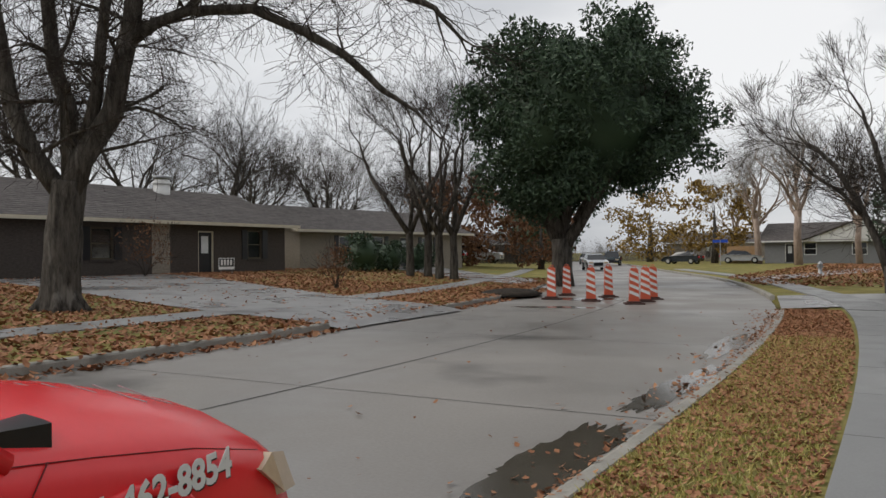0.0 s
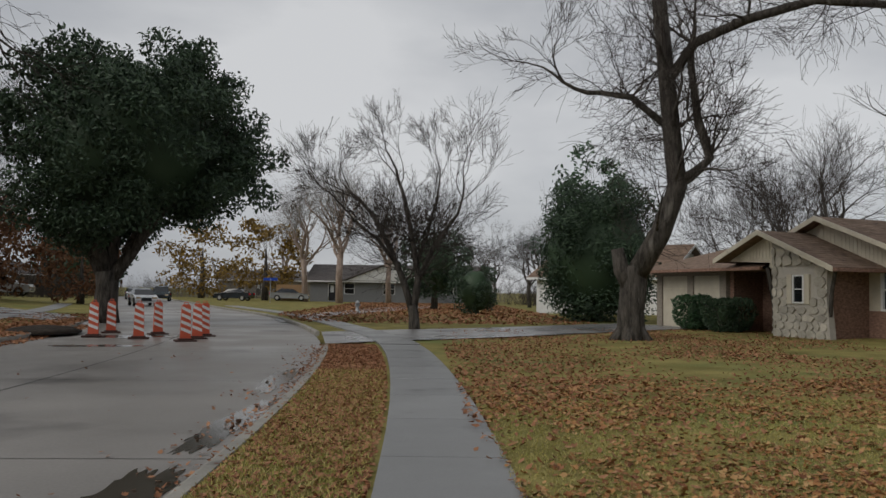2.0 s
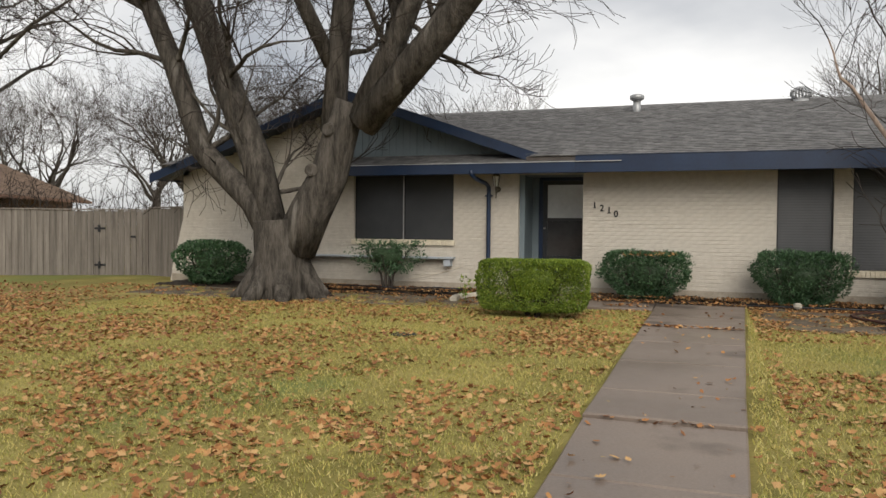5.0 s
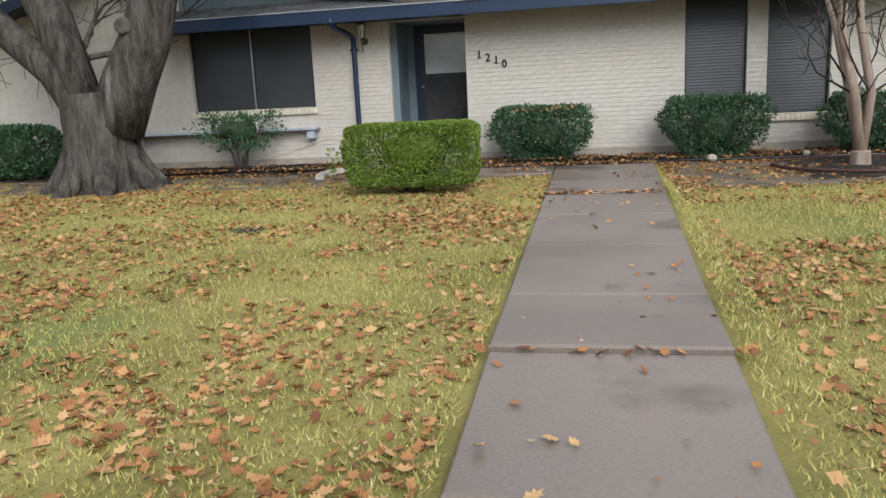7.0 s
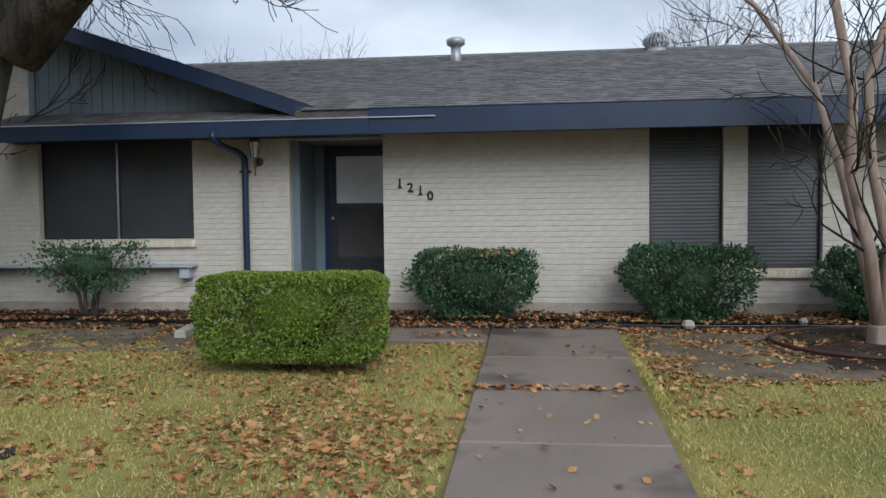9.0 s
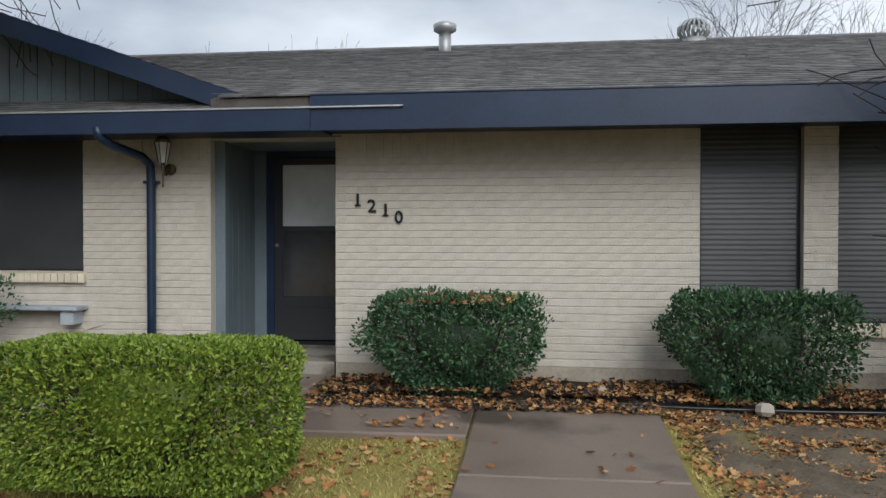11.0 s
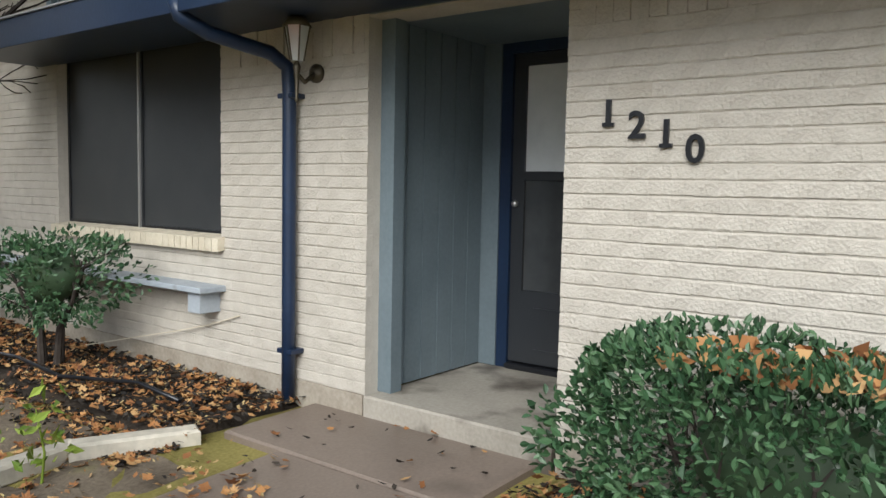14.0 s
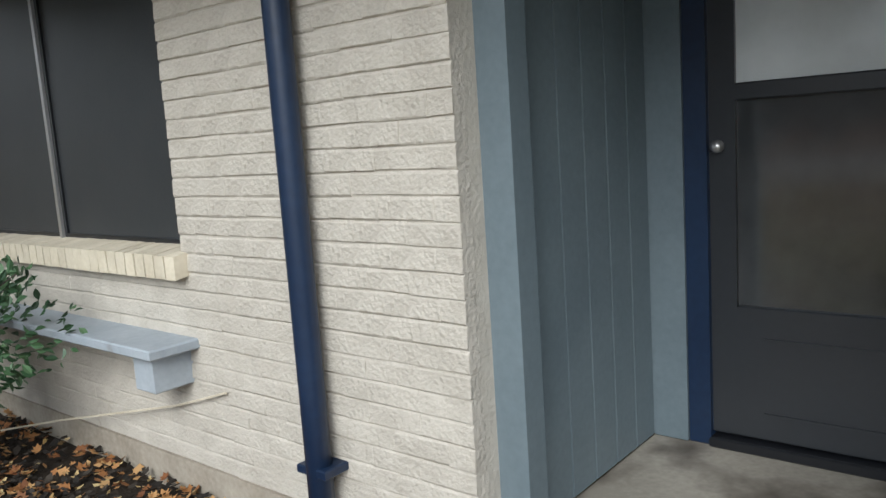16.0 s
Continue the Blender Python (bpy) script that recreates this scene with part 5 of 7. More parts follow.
leafy(-32, 112, 1.0, 10, 6.0, "leaf_gold", "tree with thinning tan leaves at the far bend", 88, 0.30, 50, "yellow_tree", 2.0, 22)
leafy(-52, 118, 0.5, 9, 7.0, "leaf_oak", "dark evergreen tree at the street's far end", 89, 0.35, 60, per=26, core=0.7)

# bare trees behind the houses, one built and copied
def back_tree(seed, height, mat_b="bark", mat_t="twig", label="tall bare tree behind the houses"):
    rg = random.Random(seed)
    t = thing("bare_tree", label, "tree", "bare trees behind the houses", m=pose(0, 0, -200))
    w, f = Mesh(), Mesh()
    w.tube([(0, 0, -0.3), (0.1, 0, height * 0.16), (0.05, 0.1, height * 0.3)], [height * 0.024, height * 0.02, height * 0.018], 9)
    for k in range(5):
        a = 2 * math.pi * k / 5 + rg.uniform(-0.4, 0.4)
        grow(w, f, (0.05, 0.1, height * rg.uniform(0.2, 0.3)), (0.55 * math.cos(a), 0.55 * math.sin(a), 1), height * 0.012, height * 0.25, 4, rg, 0.06, 0.2, 4, 0.74, 0.72)
    local("trunk", w, M[mat_b], t, smooth=True)
    tagged(local("twig", f, M[mat_t], t), kind="stuff")
    return t


KINDS = [back_tree(101, 11), back_tree(102, 12.5), back_tree(103, 10), back_tree(104, 12, "pale_bark", "pale_twig", "tall pale-barked bare tree beyond the corner")]
spots = [(-40, 14, 0), (-41, 20, 1), (-40, 27, 2), (-43, 33, 0), (-41, 39, 1), (-44, 45, 2), (-42, 51, 1), (-46, 57, 0), (-44, 64, 2), (-49, 30, 1), (-50, 42, 0), (-52, 52, 2), (-40, 8, 2), (-41, 70, 1), (-48, 76, 0), (-46, 22, 2), (-53, 66, 1), (-40, 84, 2),
         (-9, 84, 3), (-4, 90, 3), (3, 112, 0), (10, 110, 2), (16, 104, 1), (-14, 92, 3), (-22, 122, 3), (10, 72, 2), (15, 66, 0), (21, 52, 0), (24, 44, 1), (27, 36, 2), (29, 30, 0), (31, 24, 1), (33, 19, 2), (36, 47, 2), (26, 58, 1), (20, 40, 2), (40, 33, 0), (35, 39, 1), (43, 25, 1), (5, 80, 0),
         (36, 10, 2), (35, -6, 0)]
srg = random.Random(9)
for x, y, k in spots:
    s = srg.uniform(0.85, 1.15) * (1.25 if x < -38 else 1.45 if k == 3 else 1)
    copy_thing(KINDS[k], pose(x, y, ground_z(x, y) - 0.05, srg.uniform(-3, 3), srg.uniform(-3, 3), srg.uniform(0, 360)) @ Matrix.Diagonal((s, s, s, 1)))
for k in KINDS:
    for o in (*k.children_recursive, k):
        bpy.data.objects.remove(o)


def brush(points, seed, label, mat="twig"):
    """Tangled far undergrowth, uneven along its length."""
    rg = random.Random(seed)
    m = Mesh()
    for (xa, ya), (xb, yb) in zip(points, points[1:]):
        n = int(math.hypot(xb - xa, yb - ya) * 26)
        for _ in range(n):
            s = rg.random()
            x, y = xa + (xb - xa) * s + rg.gauss(0, 1.5), ya + (yb - ya) * s + rg.gauss(0, 1.5)
            z = ground_z(x, y)
            h = rg.uniform(1.2, 4.5) * (0.75 + 0.4 * noise.noise((x * 0.15, y * 0.15, seed)))
            d = Vector((rg.gauss(0, 0.35), rg.gauss(0, 0.35), 1)) * h
            p = Vector((x, y, z - 0.1))
            w = 0.02
            m.tube([p, p + d * 0.5 + Vector((rg.gauss(0, 0.15), rg.gauss(0, 0.15), 0)), p + d], [w, w * 0.7, w * 0.3], 3, False)
            for _ in range(4):
                q = p + d * rg.uniform(0.3, 0.95)
                m.tube([q, q + Vector((rg.gauss(0, 0.5), rg.gauss(0, 0.5), rg.uniform(0.1, 0.7)))], [w * 0.5, w * 0.2], 3, False)
    return tagged(part("undergrowth", m, M[mat]), label, "undergrowth", kind="stuff")


brush([(-39, 4), (-38, 30), (-40, 60), (-42, 92), (-62, 120)], 201, "tangled bare undergrowth behind the dark brick house")
brush([(24, 14), (22, 24), (25, 40), (18, 60), (12, 90)], 202, "tangled bare undergrowth behind the tan house")
brush([(12, 108), (-20, 116), (-50, 128)], 203, "far bare undergrowth at the street's end", "pale_twig")
# ---- neighbouring houses ----
def low_house(m, length, depth, eave, ridge, wall_mat, roof_mat, trim_mat, label, windows=(), doors=(), overhang=0.6, shutters=True, gable_mat=None, group="", frame_mat=None):
    """A long low house; its front faces its own -y, its ridge runs along its x."""
    h = thing("house", label, "house", group, m=m)
    cuts = sorted({0.0, length, *[a for o in (*windows, *doors) for a in (o[0], o[0] + o[1])]})
    for a, b in zip(cuts, cuts[1:]):
        spans = [(-0.3, eave)]
        for u, ww, z0, z1 in (*windows, *doors):
            if u - 0.01 < (a + b) / 2 < u + ww:
                spans = [(-0.3, z0), (z1, eave)]
        for z0, z1 in spans:
            if z1 - z0 > 0.02:
                local("wall", Mesh().box(a, b, 0, 0.25, z0, z1), wall_mat, h)
    for q in ((0, 0.25, 0.25, depth - 0.25), (length - 0.25, length, 0.25, depth - 0.25), (0, length, depth - 0.25, depth)):
        local("wall", Mesh().box(*q, -0.3, eave), wall_mat, h)
    for x in (0.0, length - 0.2):
        local("gable", Mesh().prism([(0, eave), (depth, eave), (depth / 2, ridge - 0.12)], "x", x, x + 0.2), gable_mat or trim_mat, h)
    o = overhang
    sl = (ridge - eave) / (depth / 2)
    ez = eave - o * sl
    roof = Mesh()
    for s in (0, 1):
        y0, y1 = (-o, depth / 2) if s == 0 else (depth + o, depth / 2)
        roof.add([(-o, y0, ez + 0.1), (length + o, y0, ez + 0.1), (length + o, y1, ridge + 0.1), (-o, y1, ridge + 0.1), (-o, y0, ez), (length + o, y0, ez), (length + o, y1, ridge), (-o, y1, ridge)],
                 [(0, 1, 2, 3), (4, 7, 6, 5), (0, 4, 5, 1), (1, 5, 6, 2), (2, 6, 7, 3), (3, 7, 4, 0)])
    ro = local("roof", roof, roof_mat, h)
    up = Vector((0, depth / 2 + o, ridge - ez))
    big = shingle_plane((-o, -o, ez + 0.102), (1, 0, 0), up, length + 2 * o, up.length, roof_mat, None, 0.9, 0.28)
    tagged(local("shingle", big, roof_mat, ro), kind="stuff")
    local("fascia", Mesh().box(-o, length + o, -o - 0.03, -o - 0.002, ez - 0.06, ez + 0.1), trim_mat, h)
    for x in (-o - 0.03, length + o):
        local("barge_board", Mesh().prism([(-o, ez + 0.1), (depth / 2, ridge + 0.1), (depth / 2, ridge - 0.08), (-o, ez - 0.08)], "x", x, x + 0.028), trim_mat, h)
        local("barge_board", Mesh().prism([(depth + o, ez + 0.1), (depth / 2, ridge + 0.1), (depth / 2, ridge - 0.08), (depth + o, ez - 0.08)], "x", x, x + 0.028), trim_mat, h)
    local("soffit", Mesh().box(-o, length + o, -o, 0, ez - 0.03, ez - 0.005), trim_mat, h)
    for u, ww, z0, z1 in windows:
        wi = local("window", Mesh().box(u, u + ww, 0.10, 0.13, z0, z1), M["glass"], h)
        f = Mesh().box(u, u + 0.07, 0.03, 0.10, z0, z1).box(u + ww - 0.07, u + ww, 0.03, 0.10, z0, z1).box(u + 0.07, u + ww - 0.07, 0.03, 0.1, z1 - 0.07, z1).box(u + 0.07, u + ww - 0.07, 0.03, 0.1, z0, z0 + 0.07)
        f.box(u + 0.07, u + ww - 0.07, 0.05, 0.09, (z0 + z1) / 2 - 0.025, (z0 + z1) / 2 + 0.025)
        local("window_frame", f, frame_mat or M["white"], wi)
        local("window_sill", Mesh().box(u - 0.06, u + ww + 0.06, -0.06, 0.06, z0 - 0.08, z0), wall_mat, wi)
        if shutters:
            for a in (u - 0.42, u + ww + 0.04):
                local("shutter", Mesh().box(a, a + 0.38, -0.04, -0.003, z0 - 0.02, z1 + 0.02), M["black"], wi)
    for u, ww, z0, z1 in doors:
        d = local("door", Mesh().box(u, u + ww, 0.12, 0.17, z0, z1), M["black"], h)
        local("door_frame", Mesh().box(u, u + 0.07, 0.04, 0.12, z0, z1).box(u + ww - 0.07, u + ww, 0.04, 0.12, z0, z1).box(u + 0.07, u + ww - 0.07, 0.04, 0.12, z1 - 0.07, z1), trim_mat, d)
        local("door_pane", Mesh().box(u + ww * 0.28, u + ww * 0.72, 0.10, 0.118, z0 + 1.0, z1 - 0.25), M["door_glass"], d)
    return h


Z = 0.55
a_house = low_house(pose(-29.3, 7.0, Z, 0, 0, 90), 25.4, 9, 2.65, 4.35, M["dark_brick"], M["shingle_dark"], M["cream"],
                    "long low dark brick house with grey-brown roof and pale fascia", [(13.5, 1.1, 0.75, 2.15), (22.6, 1.0, 0.7, 2.2), (5.0, 1.1, 0.8, 2.1)], [(19.3, 1.0, 0.0, 2.1)], frame_mat=M["bronze"])
local("panel", Mesh().box(16.6, 17.6, -0.03, -0.003, 0.05, 2.6), M["tan_brick"], a_house, "pale brick panel beside the entry")
chim = thing("roof_vent", "white metal flue with stacked caps on the dark roof", "vent", m=pose(-33.2, 27.3, Z + 4.15))
local("pipe", Mesh().lathe([(0.42, -0.6), (0.42, 0.5), (0.40, 0.5)], sides=16), M["white"], chim, smooth=True)
for z, r in ((0.5, 0.48), (0.62, 0.40), (0.82, 0.46)):
    local("cap", Mesh().lathe([(r, z), (r, z + 0.1), (r * 0.75, z + 0.14)], sides=16), M["white"] if z < 0.8 else M["galv"], chim, smooth=True)
low_house(pose(-31.6, 36.2, Z, 0, 0, 84), 17, 8.5, 2.6, 4.1, M["tan_brick"], M["shingle_dark"], M["cream"], "low tan brick house with grey roof behind evergreen bushes",
          [(3.4, 1.3, 0.7, 2.1), (6.5, 1.3, 0.7, 2.1), (12.0, 1.3, 0.7, 2.1)], [(9.5, 1.0, 0, 2.1)], 0.7)
b_house = low_house(pose(-14.0, 96, 0.15, 0, 0, -4), 21, 10, 2.6, 4.5, M["grey_paint"], M["shingle_dark"], M["white"], "grey-painted brick house with white trim beyond the corner lawn",
                    [(4.2, 1.3, 0.8, 2.2), (9.0, 1.5, 0.8, 2.2), (11.6, 1.2, 0.9, 2.1), (13.6, 1.2, 0.9, 2.1), (16.5, 1.2, 0.9, 2.1)], [(2.2, 1.0, 0, 2.1)], 0.7, False)
local("front_gable", Mesh().prism([(4.6, 2.5), (15.6, 2.5), (10.1, 4.65)], "y", -0.75, -0.55), M["white"], b_house, "white front gable")
local("gable_roof", Mesh().prism([(4.1, 2.5), (10.1, 4.85), (16.1, 2.5), (16.1, 2.4), (10.1, 4.7), (4.1, 2.4)], "y", -1.0, 5), M["shingle_dark"], b_house)
low_house(pose(8.0, 53.5, 0.15, 0, 0, -38), 9, 9, 2.5, 4.6, M["white"], M["shingle_brown"], M["white"], "small house with a white garage front and brown roof", [], [], 0.5, False)
for x, y, r, n in ((-66, 118, 40, 16), (-34, 128, 10, 16), (-58, 92, 62, 14)):
    low_house(pose(x, y, 0.5, 0, 0, r), n, 9, 2.5, 4.0, M["tan_brick"], M["shingle_dark"], M["white"], "far low house at the end of the street", [(3, 1.4, 0.8, 2.1), (8, 1.4, 0.8, 2.1)], [(6, 1, 0, 2.1)], 0.6, False, group="far houses")
fence_far = thing("wooden_fence", "new orange-brown board fence beside the grey house", "fence")
for k in range(16):
    local("board", Mesh().box(-17.6 + k * 0.22, -17.6 + k * 0.22 + 0.2, 93, 93.03, 0.05, 2.0), M["cedar"], fence_far)

# tan house with stone gable beside the lawn
C = thing("house", "ranch house with brown roof, cream garage and pale stone gable", "house", m=pose(15.1, 23.3, 0.12, 0, 0, -70))
# its own axes: x along the front towards the fence, y into the house; the corner beside the wide window is the origin
local("wall", Mesh().box(-11.1, -10.75, -1.0, -0.8, -0.3, 2.4).box(-10.75, -6.85, -1.0, -0.8, 2.1, 2.4).box(-9.1, -8.75, -1.0, -0.8, -0.3, 2.1).box(-7.2, -6.85, -1.0, -0.8, -0.3, 2.1), M["tan_brick"], C, "tan brick garage front")
local("side_wall", Mesh().box(-11.1, -10.9, -0.8, 9.0, -0.3, 2.4), M["red_brick"], C)
for a, b in ((-10.75, -9.1), (-8.75, -7.2)):
    d = local("garage_door", Mesh().box(a, b, -0.93, -0.87, 0, 2.1, 0.01), M["cream"], C, "cream garage door")
    for z in (0.52, 1.05, 1.58):
        local("door_groove", Mesh().box(a + 0.02, b - 0.02, -0.936, -0.931, z, z + 0.018), M["sill"], d)
    local("door_handle", Mesh().lathe([(0.015, 0), (0.03, 0.02), (0.02, 0.04)], sides=8).moved(pose(b - 0.5, -0.93, 0.95, 90, 0, 0)), M["black"], d)
local("porch_wall", Mesh().box(-6.85, -3.7, 0.6, 0.8, -0.3, 2.5).box(-6.85, -6.65, -0.8, 0.6, -0.3, 2.5), M["red_brick"], C, "dark brick porch wall")
local("entry_door", Mesh().box(-5.6, -4.7, 0.53, 0.598, 0, 2.1), M["black"], C, "dark entry door in the porch")
local("porch_post", Mesh().tube([(-3.95, -1.75, 2.3), (-3.85, -1.6, 1.2), (-3.8, -1.55, -0.1)], 0.07, 6), M["bark"], C, "dark timber porch post")
# stone front, stone by stone
SX0, SX1, SY = -3.66, -1.47, -1.8
front_top = lambda u: min(3.54, 3.54 - (u + 3.83) * 0.43) - 0.16
local("stone_backing", Mesh().prism([(SX0, -0.3), (SX1 + 0.16, -0.3), (SX1, 1.3), (SX1 + 0.05, front_top(SX1)), (SX0, front_top(SX0))], "y", SY, SY + 0.25), M["mortar"], C)
rg = random.Random(17)
stone_wall = local("stone_wall", Mesh().box(SX0, SX0 + 0.02, SY - 0.012, SY - 0.004, 0, 2.5), M["stone"], C, "pale rubble stone gable wall")
zz = -0.05
while zz < 3.3:
    hh = rg.uniform(0.2, 0.38)
    u = SX0 + rg.uniform(-0.15, 0)
    while u < SX1 + 0.1:
        ww = rg.uniform(0.22, 0.5)
        a, b = max(u, SX0), min(u + ww - 0.025, SX1 + 0.03)
        inwin = a < -2.15 and b > -2.95 and zz < 2.02 and zz + hh > 1.08
        if b - a > 0.08 and zz + hh < front_top((a + b) / 2) + 0.05 and not inwin:
            st = Mesh()
            n = rg.choice((5, 6, 7))
            pts = []
            for k in range(n):
                an = 2 * math.pi * (k + rg.uniform(-0.25, 0.25)) / n
                pts.append(((a + b) / 2 + (b - a) * 0.56 * math.cos(an), zz + hh / 2 + (hh - 0.02) * 0.56 * math.sin(an)))
            st.prism(pts, "y", SY - rg.uniform(0.03, 0.07), SY)
            local("stone", st, M["stone"], stone_wall)
        u += ww
    zz += hh
wi = local("window", Mesh().box(-2.72, -2.36, SY - 0.03, SY - 0.012, 1.15, 1.98), M["glass"], C, "small white-framed window in the stone wall")
local("window_frame", Mesh().box(-2.78, -2.72, SY - 0.07, SY, 1.1, 2.03).box(-2.36, -2.30, SY - 0.07, SY, 1.1, 2.03).box(-2.72, -2.36, SY - 0.07, SY, 1.1, 1.15).box(-2.72, -2.36, SY - 0.07, SY, 1.98, 2.03).box(-2.72, -2.36, SY - 0.05, SY, 1.55, 1.58), M["white"], wi)
for a in (-3.0, -2.28):
    local("shutter", Mesh().box(a, a + 0.2, SY - 0.08, SY, 1.08, 2.05, 0.01), M["cream"], wi)
# brick flank of the stone wing, window front and long brick side
local("brick_wall", Mesh().box(SX1 - 0.2, SX1, SY + 0.25, 0.1, -0.3, 2.3).box(SX1, 0, 0, 0.25, -0.3, 0.9).box(-0.25, 0, 0.25, 14.0, -0.3, 2.45), M["red_brick"], C, "red-brown brick wall")
local("panel", Mesh().box(SX1, -1.03, 0.02, 0.2, 0.9, 2.5).box(-0.2, 0, 0.02, 0.2, 0.9, 2.5).box(-1.03, -0.2, 0.02, 0.2, 2.25, 2.5), M["cream"], C, "cream board panel round the window")
wi = local("window", Mesh().box(-1.03, -0.2, 0.08, 0.1, 0.9, 2.25), M["glass"], C, "window with blinds in a white frame")
local("window_frame", Mesh().box(-1.03, -0.96, -0.02, 0.08, 0.9, 2.25).box(-0.27, -0.2, -0.02, 0.08, 0.9, 2.25).box(-0.96, -0.27, -0.02, 0.08, 0.9, 0.97).box(-0.96, -0.27, -0.02, 0.08, 2.18, 2.25).box(-0.96, -0.27, 0.0, 0.07, 1.55, 1.60), M["white"], wi)
for k in range(13):
    local("blind_slat", Mesh().box(-0.95, -0.28, 0.072, 0.078, 1.63 + k * 0.042, 1.655 + k * 0.042), M["galv"], wi)
local("brace", Mesh().tube([(0.30, -0.35, 2.35), (0.12, -0.2, 1.7), (0.03, -0.06, 0.95)], 0.06, 6), M["bark"], C, "dark timber eave brace")
local("brace", Mesh().tube([(SX1 + 0.45, SY - 0.1, 2.2), (SX1 + 0.16, SY + 0.06, 1.5), (SX1 + 0.05, SY + 0.1, 0.7)], 0.06, 6), M["bark"], C, "dark timber eave brace")


def gable_wing(c, pk, u0, u1, slope, y0, length, wall_y):
    """A gabled roof whose ridge runs into the house, with its boarded front."""
    e0, e1 = pk - (c - u0) * slope, pk - (u1 - c) * slope
    local("gable", Mesh().prism([(u0 + 0.2, e0 - 0.05), (u1 - 0.5, e1 + 0.12), (c, pk - 0.12)], "y", wall_y, wall_y + 0.15), M["cream"], C, "cream board gable")
    boards = Mesh()
    u = u0 + 0.4
    while u < u1 - 0.6:
        top = pk - abs(u - c) * slope - 0.2
        low = min(e0, e1) + 0.05 if u > c else e0
        if top > low + 0.03:
            boards.box(u, u + 0.125, wall_y - 0.02, wall_y - 0.002, low, top)
        u += 0.15
    tagged(local("board", boards, M["cream"], C), kind="stuff")
    for ue, e in ((u0, e0), (u1, e1)):
        ro = local("gable_roof", Mesh().add([(ue, y0, e), (ue, y0 + length, e), (c, y0 + length, pk), (c, y0, pk), (ue, y0, e - 0.1), (ue, y0 + length, e - 0.1), (c, y0 + length, pk - 0.1), (c, y0, pk - 0.1)],
              [(0, 1, 2, 3), (7, 6, 5, 4), (0, 3, 7, 4), (0, 4, 5, 1)]), M["shingle_brown"], C)
        up = Vector((c - ue, 0, pk - e))
        tagged(local("shingle", shingle_plane((ue, y0, e + 0.004), (0, 1, 0), up, length, up.length, M["shingle_brown"], None, 0.6, 0.2), M["shingle_brown"], ro), kind="stuff")
        local("barge_board", Mesh().prism([(ue, e + 0.03), (c, pk + 0.03), (c, pk - 0.14), (ue, e - 0.14)], "y", y0 - 0.04, y0 - 0.002), M["cream"], C, "cream barge board")
    local("gutter", Mesh().box(u1, u1 + 0.1, y0, y0 + length, e1 - 0.13, e1 - 0.02, 0.01), M["red_brick"], C, "brown gutter")


gable_wing(-3.83, 3.54, -6.0, -0.77, 0.43, -2.3, 4.2, -1.78)
gable_wing(-3.11, 4.05, -7.2, 1.02, 0.41, -0.5, 14.0, 0.02)
# hipped roof over garage and porch
hip = local("hip_roof", Mesh().add([(-11.7, -1.75, 2.35), (-4.2, -1.75, 2.35), (-4.2, 3.6, 3.95), (-8.2, 3.6, 3.95), (-11.7, 9.4, 2.35), (-4.2, 9.4, 2.35),
            (-11.7, -1.75, 2.25), (-4.2, -1.75, 2.25), (-4.2, 9.4, 2.25), (-11.7, 9.4, 2.25)],
            [(0, 1, 2, 3), (0, 3, 4), (3, 2, 5, 4), (6, 9, 8, 7), (0, 6, 7, 1), (4, 9, 6, 0)]), M["shingle_brown"], C, "brown shingle roof over the garage")
local("gutter", Mesh().box(-11.7, -4.2, -1.86, -1.75, 2.22, 2.34, 0.01), M["red_brick"], C, "brown gutter")
local("rear_wall", Mesh().box(-11.1, 0, 13.8, 14.0, -0.3, 2.4), M["red_brick"], C)
shrub("bush", 10.95, 30.2, (0.6, 0.75), 1.3, 0.05, "leaf_dark", "bright green bush at the porch of the stone-fronted house", 91, 3500, 0.09, turn=-70, waist=0.85, messy=0.09)
shrub("bush", 11.6, 28.6, (0.6, 0.9), 1.2, 0.05, "leaf_oak", "dark shaded bush before the porch", 93, 2500, 0.09, turn=-70, waist=0.85, messy=0.09)
shrub("bush", 16.5, 23.0, (0.5, 0.8), 1.4, 0.3, "leaf_dark", "straggling green bush against the brick wall", 92, 500, 0.10, turn=20, waist=0.6, messy=0.25)

